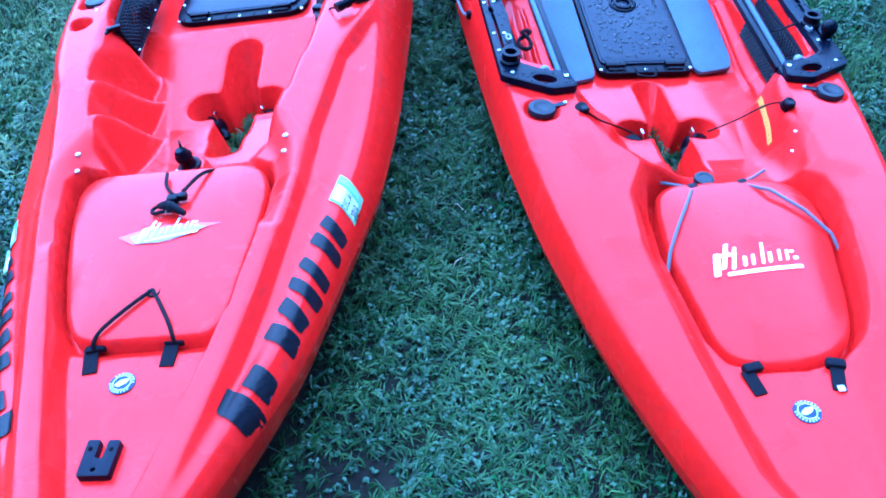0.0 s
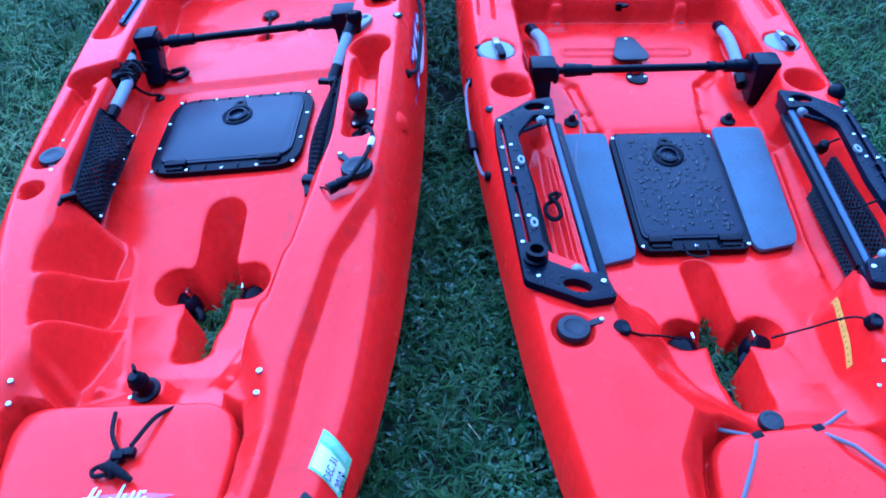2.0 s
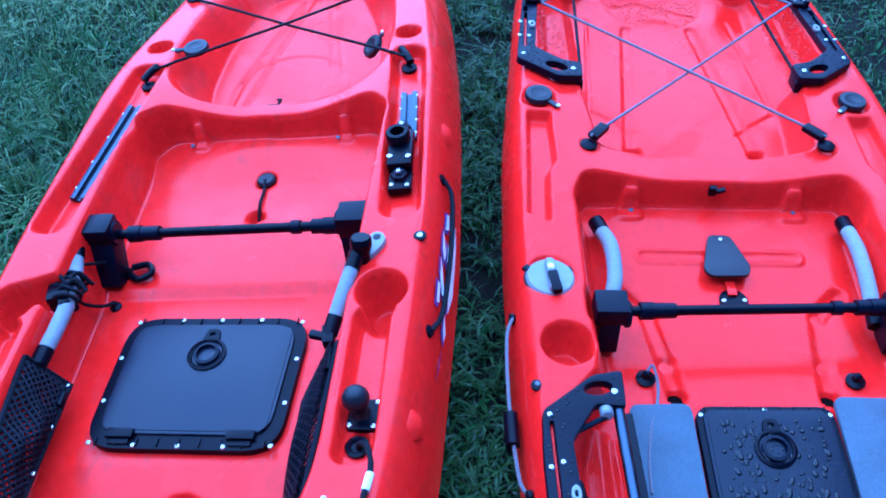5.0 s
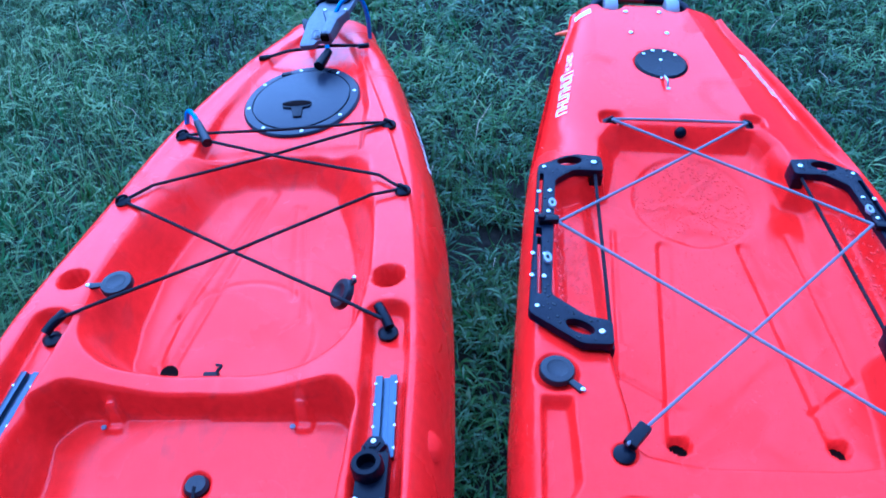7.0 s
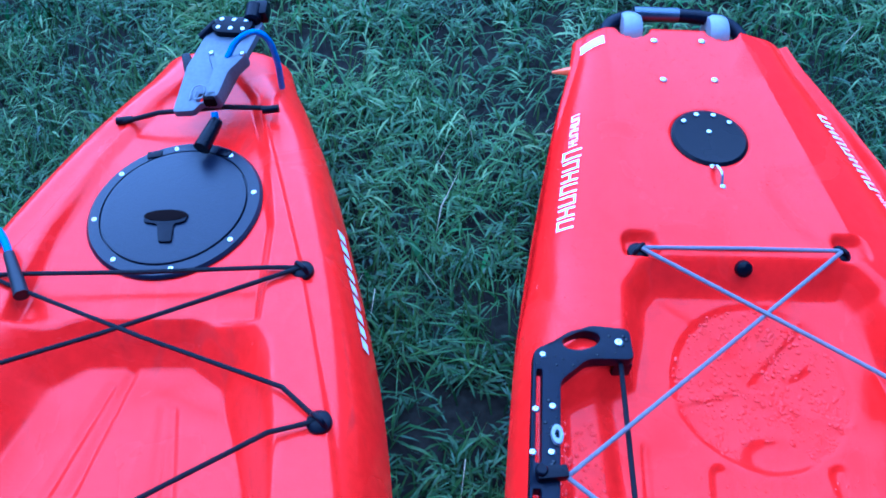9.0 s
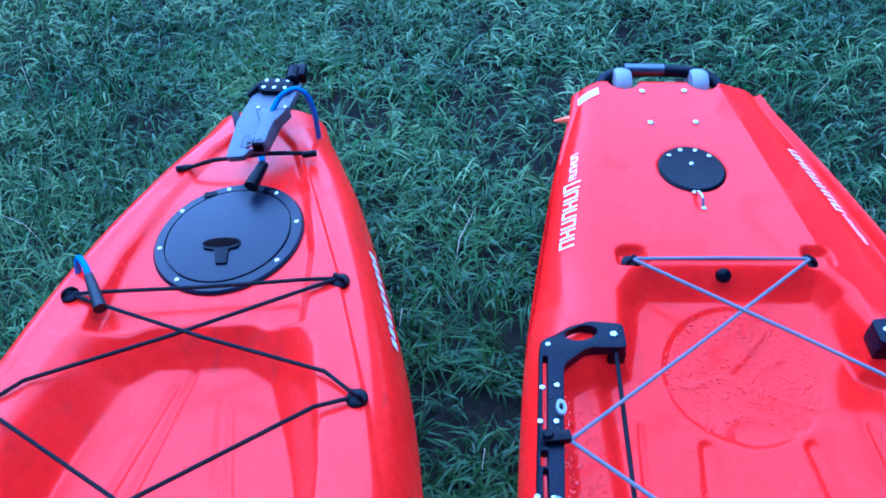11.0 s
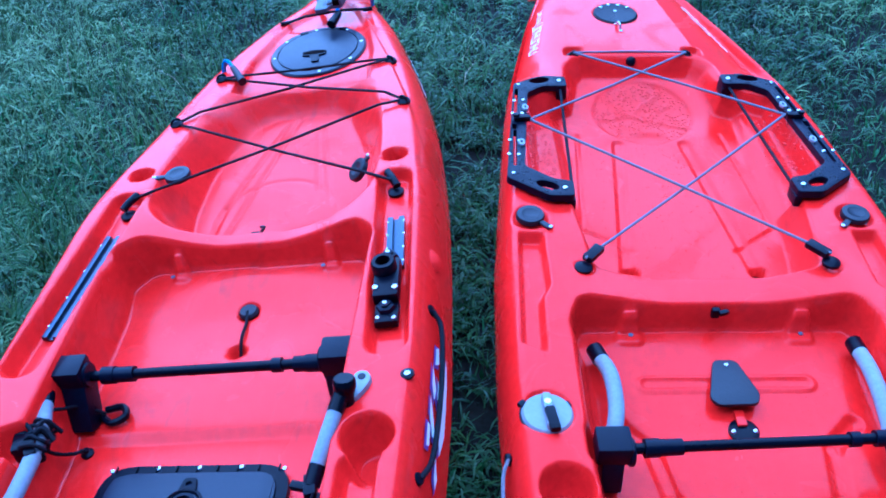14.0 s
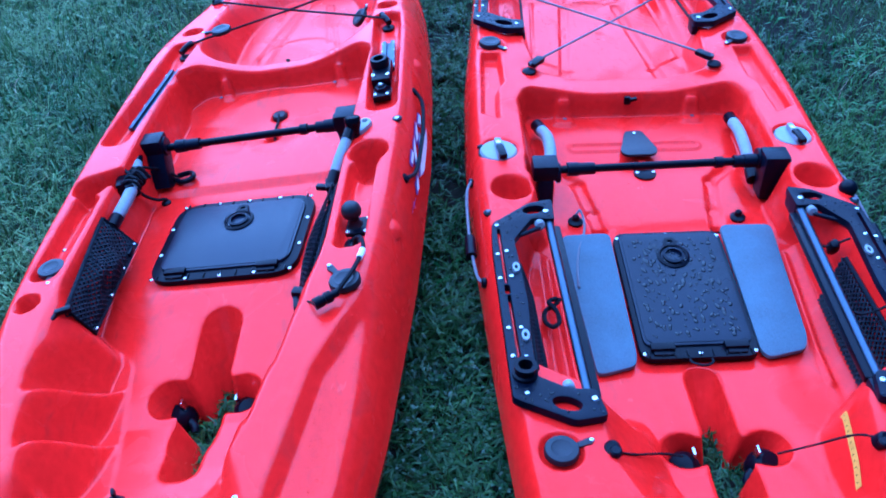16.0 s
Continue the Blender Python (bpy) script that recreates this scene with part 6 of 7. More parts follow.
SLIVERS = ([(2.440, 0.231), (2.404, 0.228), (2.388, 0.244), (2.430, 0.243)], [(2.380, 0.254), (2.338, 0.234), (2.312, 0.239), (2.336, 0.251)], [(2.452, 0.189), (2.397, 0.181), (2.280, 0.178), (2.226, 0.196), (2.256, 0.204), (2.372, 0.206)],
           [(2.314, 0.254), (2.261, 0.228), (2.238, 0.218), (2.240, 0.234), (2.271, 0.249)], [(2.252, 0.255), (2.254, 0.245), (2.214, 0.241), (2.208, 0.251)], [(2.219, 0.213), (2.180, 0.196), (2.157, 0.202), (2.175, 0.211)], [(2.369, 0.229), (2.340, 0.214), (2.294, 0.212), (2.328, 0.227)])
for outline in SLIVERS:
    mu, mw = sum(u for u, _ in outline) / len(outline), sum(w for _, w in outline) / len(outline)
    rim = [(u + 0.007 * np.sign(u - mu), w + 0.0035 * np.sign(w - mw)) for u, w in outline]
    edge = flank_patch("side_flash", rim, m_purple, "white script flash edged in dark violet on the hull side", 0.002, flank, old)
    flank_patch("flash_face", outline, m_white, "white vinyl face", 0.0045, flank, edge)
flank_patch("side_flash", [(2.150, 0.202), (2.110, 0.204), (2.060, 0.212), (2.110, 0.208)], m_purple, "thin violet tail of the side flash", 0.002, flank, old)
for k in range(9):
    u = 3.395 + 0.024 * k
    flank_patch("name_bar", [(u, 0.177), (u + 0.016, 0.178), (u + 0.016, 0.197), (u, 0.196)], m_white, "white bar of the model name on the side" if k == 0 else "", 0.003, flank, old)
for u, w in ((1.952, 0.268), (2.660, 0.260)):
    part("side_scoop", bm_turned([(0.0, 0.010), (0.014, 0.0095), (0.020, 0.007), (0.030, -0.003)], flank(u, w) - 0.006, u, w, 24, 0, 38), m_red_old, old, "shallow moulded boss on the gunwale")

# stern hatch, round
rh = part("round_hatch", bm_turned([(0, -0.004), (0.135, -0.004), (0.135, 0.007), (0.131, 0.011), (0.1145, 0.0125), (0.1135, 0.009), (0.1120, 0.009), (0.1110, 0.0135), (0.105, 0.0148), (0, 0.0155)], 0.008, 3.625, 0.222, 56), m_lid, old, "large round black screw-down stern hatch")
for k in range(8):
    a = 2 * math.pi * k / 8 + 0.2
    screw(rh, 0.008 + 0.122 * math.cos(a), 3.625 + 0.122 * math.sin(a), 0.2325)
lt = part("latch", bm_plate(round_outline([(-0.030, 3.600), (0.038, 3.600), (0.036, 3.588), (0.020, 3.584), (0.024, 3.550), (0.004, 3.550), (-0.006, 3.584), (-0.028, 3.588)], 0.004, 3), 0.2375, 0.241, bevel=0.001), m_black, rh, "black T-shaped latch")
# black plate in place of the shade in the latch's recess
part("latch_recess_shade", bm_plate(ellipse(0.004, 3.600, 0.034, 0.011, 24), 0.2378, 0.2418, bevel=0.001), m_hole_shade, lt)
for v in (-0.045, 0.068):
    part("hinge", bm_box(v - 0.004, 3.732, 0.2345, 0.024, 0.014, 0.005, 0.002, -v * 200), m_black, rh)

# cord lacing over the cargo well
points = [(0.312, 2.880, 0.300), (-0.282, 3.245, 0.272), (0.232, 3.488, 0.256), (-0.228, 3.480, 0.256), (0.297, 3.241, 0.276), (-0.281, 2.892, 0.300)]
for v, u, w in points[1:5]:
    padeye(old, v, u, top_a(v, u) + 0.002, 40 if v < 0 else -40)
side_knots = (points[1], points[4])
for a, b in zip(points, points[1:]):
    A_, B_ = Vector(a), Vector(b)
    mid = (A_ + B_) / 2 - Vector((0, 0, 0.003))
    # the cord is drawn aft over the guide's rim before it crosses to the stern
    pull = [Vector((0, 0.0 if p not in side_knots or q == points[0] else 0.022 if q != points[5] else 0.016, 0.002)) for p, q in ((a, b), (b, a))]
    deck_cord(old, [tuple(A_), tuple(A_.lerp(B_, 0.10) + pull[0]), tuple(mid + (pull[0] + pull[1]) * 0.4), tuple(A_.lerp(B_, 0.90) + pull[1]), tuple(B_)], 0.0034, m_cord_black, "black bungee laced over the cargo well")
for s, v, u in ((1, 0.318, 2.872), (-1, -0.285, 2.874)):
    cl = part("cord_cleat", join(bm_turned([(0, 0), (0.017, 0), (0.017, 0.006), (0.010, 0.010), (0, 0.011)], v, u, 0.270, 18), bm_rod([(v + s * 0.006, u - 0.002, 0.290), (v - s * 0.004, u + 0.016, 0.296), (v - s * 0.018, u + 0.040, 0.298)], 0.009, 10)), m_black, old, "black cleat gripping the cord's end")
rubber_cap(old, -0.198, 2.990, 0.288, 0.030, (-0.253, 2.986), "loose dark rubber plug hanging at the well's rim")
cp = rubber_cap(old, 0.214, 2.962, 0.300, 0.028, (0.252, 2.973), "dark rubber plug tipped over the well's rim")
cp.matrix_basis = Matrix.Translation((0.250, 2.972, 0.302)) @ pose(0, 0, 0, 14, -40, 0) @ Matrix.Translation((-0.250, -2.972, -0.302))
part("drain_hook", join(bm_box(0.010, 2.822, top_a(0.010, 2.822) + 0.006, 0.028, 0.011, 0.010, 0.003), bm_rod([(0.020, 2.826, top_a(0.01, 2.822) + 0.010), (0.026, 2.836, top_a(0.01, 2.822) + 0.014), (0.016, 2.840, top_a(0.01, 2.822) + 0.012)], 0.003, 8)), m_black, old, "small black clip in the cargo well")

# stern line, folded rudder and its ropes
deck_cord(old, [(-0.125, 3.812, 0.232), (-0.06, 3.816, 0.246), (0.05, 3.820, 0.250), (0.130, 3.820, 0.244)], 0.0042, m_cord_black, "black cord across the stern", "stern_cord")
for v, w in ((-0.125, 0.232), (0.126, 0.246)):
    part("cord_end", bm_rod([(v - 0.012, 3.814, w), (v + 0.014, 3.817, w)], 0.0065, 10, smooth=False), m_black, old, "black cord toggle")
rud = part("rudder", bm_plate(round_outline([(-0.028, 3.775), (0.012, 3.776), (0.022, 3.795), (0.056, 3.79), (0.108, 3.985), (0.010, 3.992), (-0.022, 3.88)], 0.008, 3), 0.262, 0.276, [round_outline([(0.012, 3.797), (0.030, 3.797), (0.034, 3.815), (0.014, 3.815)], 0.003, 2)], 0.003), m_dark_grey, old, "dark grey folded rudder blade with black hardware")
rud.matrix_basis = Matrix.Translation((0, 3.78, 0.262)) @ pose(0, 0, 0, 7, 0, 0) @ Matrix.Translation((0.042, 0.098, 0.008)) @ Matrix.Scale(0.89, 4) @ Matrix.Translation((-0.042, -3.878, -0.270))
part("rudder_arm", join(bm_plate(round_outline([(0.036, 3.783), (0.064, 3.783), (0.074, 3.840), (0.100, 3.878), (0.096, 3.890), (0.076, 3.880), (0.050, 3.882), (0.032, 3.894), (0.026, 3.884), (0.042, 3.845)], 0.005, 3), 0.277, 0.306, bevel=0.010)), m_dark_grey, rud)
# black block in place of the shade in the arm's opening
part("arm_hole_shade", bm_box(0.046, 3.788, 0.292, 0.022, 0.020, 0.022, 0.004), m_hole_shade, rud)
hd = part("rudder_plate", bm_plate(round_outline([(0.020, 3.952), (0.080, 3.944), (0.094, 3.960), (0.092, 3.984), (0.026, 3.992), (0.012, 3.974)], 0.010, 3), 0.277, 0.290, bevel=0.004), m_black, rud)
part("wire_clip", bm_rod([(0.000, 3.800, 0.278), (0.006, 3.822, 0.284), (0.022, 3.826, 0.284), (0.026, 3.806, 0.280), (0.010, 3.800, 0.280), (0.012, 3.816, 0.283)], 0.0014, 8), m_grey, rud, "thin bent wire clip")
bolt_row(hd, ((0.028, 3.962), (0.052, 3.958), (0.076, 3.955), (0.032, 3.982), (0.056, 3.979), (0.080, 3.976)), 0.289)
bolt_row(rud, ((0.034, 3.884), (0.092, 3.880)), 0.305)
part("pivot", join(bm_cyl(0.088, 3.998, 0.284, 0.016, 0.044, 0.005, 20, 90, 0), bm_box(0.098, 4.008, 0.278, 0.034, 0.034, 0.030, 0.006)), m_black, rud)
part("pivot_pin", bm_rod([(-0.010, 3.955, 0.272), (0.020, 3.978, 0.285)], 0.008, 10, smooth=False), m_black, rud)
part("steering_rope", bm_rod([(0.062, 3.868, 0.310), (0.078, 3.890, 0.326), (0.104, 3.905, 0.330), (0.122, 3.908, 0.312), (0.128, 3.904, 0.27), (0.124, 3.900, 0.215)], 0.0052, 10), m_rope_blue, old, "blue rudder rope looped over the stern")
part("steering_rope", bm_rod([(0.048, 3.785, 0.272), (0.050, 3.772, 0.262)], 0.006, 10, smooth=False), m_rope_blue, old)
part("rope_handle", bm_rod([(0.051, 3.776, 0.262), (0.036, 3.722, 0.256)], 0.0115, 14, smooth=False, radii=[0.010, 0.0125, 0.012, 0.0135]), m_black, old, "black rope handle")
part("steering_rope", bm_rod([(-0.250, 3.530, 0.20), (-0.236, 3.552, 0.262), (-0.215, 3.535, 0.272), (-0.188, 3.492, 0.268)], 0.006, 10), m_rope_blue, old, "blue rope at the gunwale")
part("rope_handle", bm_rod([(-0.198, 3.508, 0.270), (-0.158, 3.440, 0.262)], 0.010, 14, smooth=False, radii=[0.008, 0.0105, 0.010, 0.0115]), m_rubber, old, "dark rubber rope handle")
part("side_cleat", bm_box(-0.425, 2.42, 0.20, 0.020, 0.030, 0.024, 0.005), m_black, old, "black fitting on the outer side")
part("stern_fitting", bm_box(-0.040, 3.935, 0.235, 0.016, 0.05, 0.03, 0.005, 20), m_black, old)


# rain lying on the older hull
rng = random.Random(71)
spots = []
for k in range(420):
    u = rng.uniform(0.75, 1.75)
    lo, hi = float(np.interp(u, [0.7, 1.2, 1.75], [0.21, 0.28, 0.37])), float(half_old(u)) - 0.03
    v = rng.uniform(lo, max(lo + 0.01, hi)) * (1 if rng.random() < 0.8 else -1)
    spots.append((v, u, top_a(v, u) - 0.0002, rng.choice((0.0009, 0.0012, 0.0016, 0.0021)), rng.uniform(0.9, 1.4), rng.uniform(0, 3)))
tagged(part("rain_water", bead_mesh("rain_water", spots), m_bead_red, old, "fine rain beads on the red shoulder"), kind="stuff")
for cv, cu, rv, ru, t in ((-0.085, 2.492, 0.030, 0.016, 10),):
    part("puddle", bm_decal(ellipse(cv, cu, rv, ru, 22, t), top_a, 0.0012, 0.012), m_red_new, old, "thin rain puddle in the hull")
# black disc laid on the floor as a drain hole's shade
part("scupper", bm_cyl(-0.106, 2.880, top_a(-0.106, 2.880) + 0.001, 0.017, 0.004, 0.001, 18, 14, 0), m_hole_shade, old, "black disc painted as the shade of a drain hole in the cargo well")


# ======== fittings of the newer kayak ========
lid2 = part("hatch_lid", bm_dome(round_outline(LID_NEW, 0.03, 3), lambda u: 0.130 + 0.02 * (u - 1.0), 0.014, 7, 0.014, 0.05), m_red_new, newer, "red domed bow hatch lid with white script badge")
lid2_w = lambda v, u: 0.144 + 0.02 * (u - 1.0) - 0.014 * (((v - 0.024) / 0.165) ** 2 + ((u - 1.0) / 0.25) ** 2) * 0.85
script_badge(lid2, lid2_w, -0.076, 0.940, 0.188, 0.10, 0.0022)
for pts in ([(-0.037, 1.216, 0.128), (-0.062, 1.165, 0.149), (-0.108, 1.080, 0.146), (-0.136, 1.025, 0.134), (-0.148, 0.985, 0.108)], [(0.071, 1.226, 0.128), (0.110, 1.178, 0.150), (0.160, 1.115, 0.147), (0.194, 1.055, 0.136), (0.208, 1.015, 0.110)],
            [(-0.037, 1.218, 0.128), (-0.095, 1.232, 0.132), (-0.151, 1.243, 0.136)], [(0.071, 1.228, 0.128), (0.100, 1.243, 0.130), (0.130, 1.260, 0.136)]):
    deck_cord(newer, pts, 0.0038, m_cord_grey, "grey bungee over the bow hatch lid")
for v, u in ((-0.037, 1.218), (0.071, 1.228)):
    part("cord_hook", bm_box(v, u, 0.128, 0.022, 0.016, 0.016, 0.004, 20), m_black, newer, "small black cord hook")
rubber_cap(newer, 0.002, 1.256, top_b(0.002, 1.256) + 0.006, 0.022, (0.000, 1.228), "small dark drain plug before the pedal well")
for v, t in ((-0.080, 12), (0.066, -14)):
    part("strap", join(bm_box(v, 0.700, 0.131, 0.024, 0.050, 0.004, 0.0015, t, 4), bm_box(v + 0.006, 0.730, 0.134, 0.034, 0.018, 0.014, 0.004, t)), m_web, newer, "black webbing strap of the bow hatch")
part("strap_edge", bm_box(0.062, 0.678, 0.1325, 0.012, 0.012, 0.003, 0.001), m_white, newer)
maker_seal(newer, -0.012, 0.637, top_b(-0.012, 0.637))
for v, u in ((0.211, 1.330), (0.199, 1.298)):
    screw(newer, v, u, top_b(v, u) + 0.001)

# floor pads
pad_l = part("floor_pad", bm_plate(round_outline([(-0.121, 1.748), (-0.127, 1.716), (-0.208, 1.694), (-0.232, 2.098), (-0.122, 2.102)], 0.018, 4), -0.004, 0.006, bevel=0.002), m_foam, newer, "grey-blue foam floor pad beside the hatch")
pad_l.matrix_basis = pose(0, 1.9, 0.088, 5.2, 0, 0) @ pose(0, -1.9, 0)
pad_r = part("floor_pad", bm_plate(round_outline([(0.131, 1.748), (0.144, 1.728), (0.224, 1.746), (0.236, 1.780), (0.252, 2.118), (0.133, 2.120)], 0.018, 4), -0.004, 0.006, bevel=0.002), m_foam, newer, "grey-blue foam floor pad beside the hatch")
pad_r.matrix_basis = pose(0, 1.9, 0.087, 5.2, 0, 0) @ pose(0, -1.9, 0)
part("hatch_loop", bm_rod([(-0.016, 1.740, 0.074), (-0.016, 1.715, 0.082), (0.006, 1.702, 0.086), (0.026, 1.715, 0.082), (0.026, 1.740, 0.074)], 0.0024), m_cord_black, newer, "thin black pull loop")


# side rails
def outline_side(pts, s):
    return [(s * v, u) for v, u in pts]


def front_rail(s):
    w = 0.206
    out = round_outline(outline_side([(0.262, 2.088), (0.314, 2.076), (0.400, 2.006), (0.404, 1.920), (0.398, 1.508), (0.295, 1.452), (0.237, 1.462), (0.249, 1.524), (0.297, 1.528), (0.350, 1.560),
                                      (0.350, 1.660), (0.346, 1.760), (0.356, 1.950), (0.312, 2.020), (0.264, 2.014)], s), 0.010, 3)
    holes = [round_outline(outline_side([(0.384, 1.985), (0.390, 1.985), (0.387, 1.812), (0.381, 1.812)], s), 0.003, 2), round_outline(outline_side([(0.385, 1.775), (0.379, 1.775), (0.374, 1.590), (0.380, 1.590)], s), 0.003, 2),
             round_outline(outline_side([(0.389, 1.806), (0.379, 1.806), (0.378, 1.780), (0.388, 1.780)], s), 0.004, 2), ellipse(s * 0.306, 2.050, 0.024, 0.013, 18, s * -12), ellipse(s * 0.305, 1.492, 0.026, 0.015, 18, s * 20)]
    r = part("side_rail", bm_plate(out, w, w + 0.017, holes, 0.0035), m_black_matt, newer, "black slotted gear rail along the gunwale")
    if s > 0:
        r.matrix_basis = pose(0.0, 0.022, 0.0)
    rain_on(r, out, holes, w + 0.017, 120, 21 + s)
    t = part("rail_tube", bm_rod([(s * 0.275, 2.024, w + 0.002), (s * 0.262, 1.516, w - 0.004)], 0.0095, 16, smooth=False), m_tube, r, "dull aluminium tube")
    part("tube_liner", bm_box(s * 0.2580, 1.77, w - 0.010, 0.026, 0.49, 0.016, 0.003, s * -1.5), m_black, t)
    for u in (2.010, 1.540):
        part("tube_clip", bm_cyl(s * 0.296, u, w + 0.006, 0.011, 0.022, 0.003, 14, 70, 0), m_grey, r)
    for v, u in ((0.389, 1.997), (0.394, 1.901), (0.375, 1.910), (0.395, 1.826), (0.372, 1.831), (0.391, 1.683), (0.367, 1.683), (0.389, 1.609), (0.365, 1.606), (0.372, 1.518)):
        screw(r, s * v, u, w + 0.0168)
    for v, u in ((0.280, 2.042), (0.256, 1.500)):
        screw(r, s * v, u, w + 0.0168, True)
    for u in (1.854, 1.659):
        part("pulley", bm_plate(ellipse(s * 0.361, u, 0.008, 0.015, 14), w + 0.016, w + 0.023, [ellipse(s * 0.361, u, 0.003, 0.006, 8)], 0.002), m_grey, r)
    part("corner_block", bm_box(s * 0.270, 2.048, w - 0.012, 0.014, 0.060, 0.026, 0.004), m_black_matt, r)
    part("corner_block", bm_box(s * 0.248, 1.494, w - 0.014, 0.014, 0.056, 0.030, 0.004), m_black_matt, r)
    part("brace", bm_rod([(s * 0.290, 2.006, w + 0.004), (s * 0.350, 1.972, w + 0.004)], 0.005, 8, smooth=False), m_black_matt, r)
    part("rod_socket", bm_turned([(0.023, 0), (0.023, 0.008), (0.019, 0.011), (0.019, 0.024), (0.0215, 0.028), (0.013, 0.028), (0.011, 0.008), (0, 0.008)], s * 0.372, 1.562 if s < 0 else 1.680, w + 0.015, 20), m_black, r)
    return r


def rain_on(rail, outline, holes, w, count, seed):
    """Rain beads standing on a flat black rail."""
    rng = random.Random(seed)
    vs, us = [v for v, _ in outline], [u for _, u in outline]
    drops = bmesh.new()
    done = 0
    while done < count:
        x, y = rng.uniform(min(vs), max(vs)), rng.uniform(min(us), max(us))
        pt = (np.array([[x]]), np.array([[y]]))
        if sd_poly(*pt, outline)[0, 0] > -0.005 or any(sd_poly(*pt, h)[0, 0] < 0.004 for h in holes):
            continue
        r = rng.choice((0.0012, 0.0016, 0.0022, 0.003))
        tmp = bm_turned([(r, 0), (r * 0.85, r * 0.3), (r * 0.45, r * 0.5), (0, r * 0.55)], x, y, w, 7)
        me = bpy.data.meshes.new("tmp")
        tmp.to_mesh(me); tmp.free()
        drops.from_mesh(me)
        bpy.data.meshes.remove(me)
        done += 1
    tagged(part("rain_water", drops, m_bead_black, rail, "rain beads on the black rail"), kind="stuff")


for s in (-1, 1):
    front_rail(s)


def rear_rail(s):
    w = 0.208
    out = round_outline(outline_side([(0.208, 3.402), (0.262, 3.408), (0.342, 3.366), (0.390, 2.938), (0.304, 2.866), (0.250, 2.866), (0.246, 2.922), (0.290, 2.934), (0.346, 2.985), (0.310, 3.318), (0.270, 3.352), (0.208, 3.352)], s), 0.010, 3)
    holes = [round_outline(outline_side([(0.333, 3.335), (0.340, 3.335), (0.354, 3.20), (0.347, 3.20)], s), 0.003, 2), round_outline(outline_side([(0.360, 3.135), (0.353, 3.135), (0.364, 2.985), (0.371, 2.985)], s), 0.003, 2),
             round_outline(outline_side([(0.360, 3.165), (0.350, 3.165), (0.352, 3.140), (0.362, 3.140)], s), 0.003, 2), ellipse(s * 0.276, 3.382, 0.026, 0.014, 18, s * -14), ellipse(s * 0.304, 2.906, 0.026, 0.014, 18, s * 30)]
    r = part("side_rail", bm_plate(out, w, w + 0.017, holes, 0.0035), m_black_matt, newer, "black slotted gear rail beside the cargo well")
    rain_on(r, out, holes, w + 0.017, 90, 31 + s)
    r.matrix_basis = pose(0.004 if s < 0 else -0.015, 3.156 if s < 0 else 3.166, w, -3.0, 0, 0) @ pose(0, -3.15, -w)
    for v, u in ((0.330, 3.357), (0.347, 3.274), (0.325, 3.278), (0.356, 3.213), (0.333, 3.213), (0.372, 3.090), (0.350, 3.088), (0.378, 3.030), (0.356, 3.028), (0.374, 2.952)):
        screw(r, s * v, u, w + 0.0168)
    for v, u in ((0.226, 3.378), (0.268, 2.894)):
        screw(r, s * v, u, w + 0.0168, True)
    for u in (3.236, 3.075):
        part("pulley", bm_plate(ellipse(s * (0.324 if u > 3.2 else 0.346), u, 0.008, 0.014, 14), w + 0.016, w + 0.023, [ellipse(s * (0.324 if u > 3.2 else 0.346), u, 0.003, 0.006, 8)], 0.002), m_grey, r)
    part("corner_block", bm_box(s * 0.220, 3.376, w - 0.012, 0.026, 0.046, 0.028, 0.004), m_black_matt, r)
    part("corner_block", bm_box(s * 0.255, 2.892, w - 0.012, 0.018, 0.046, 0.028, 0.004), m_black_matt, r)
    part("rail_cord", bm_rod([(s * 0.224, 3.360, w + 0.004), (s * 0.250, 2.910, w + 0.006)], 0.0036, 8, smooth=False), m_cord_black, r)
    part("cord_slider", join(bm_box(s * 0.336, 3.182, w + 0.022, 0.040, 0.018, 0.014, 0.005, s * -6), bm_cyl(s * 0.350, 3.182, w + 0.030, 0.008, 0.008, 0.002, 14)), m_black, r)
    return r


for s in (-1, 1):
    rear_rail(s)

# seat: crossbar, grips, pad
crossbar(newer, (-0.235, 2.238, 0.194), (0.252, 2.261, 0.190), ((-0.257, 2.238, 0.188), (-0.257, 2.226, 0.12)), ((0.280, 2.265, 0.196), (0.276, 2.247, 0.10)), "black seat support bar across the newer cockpit", False, 0.115)
grip(newer, [(-0.240, 2.495, 0.146), (-0.226, 2.440, 0.152), (-0.228, 2.360, 0.152), (-0.245, 2.290, 0.142)], 0.0150, "grey foam-gripped seat tube", False)
grip(newer, [(0.258, 2.508, 0.146), (0.258, 2.440, 0.156), (0.254, 2.360, 0.152), (0.250, 2.285, 0.136)], 0.0150, "grey foam-gripped seat tube", False)
sp2 = part("seat_pad", bm_plate(round_outline([(-0.020, 2.498), (0.024, 2.498), (0.050, 2.412), (0.040, 2.388), (-0.034, 2.386), (-0.046, 2.404)], 0.012, 4), 0.124, 0.131, bevel=0.003), m_rubber, newer, "dark keystone-shaped rubber strap pad")
screw(sp2, 0.003, 2.484, 0.131)
part("pad_neck", bm_box(0.006, 2.372, 0.110, 0.018, 0.036, 0.006, 0.002), m_red_new, sp2)
pb = part("pad_base", bm_turned([(0, 0), (0.028, 0), (0.028, 0.004), (0.020, 0.007), (0, 0.008)], 0.008, 2.348, top_b(0.008, 2.348), 22), m_black, newer, "black round strap base")
bolt_row(pb, ((-0.012, 2.345), (0.028, 2.346)), top_b(0.008, 2.348) + 0.006)
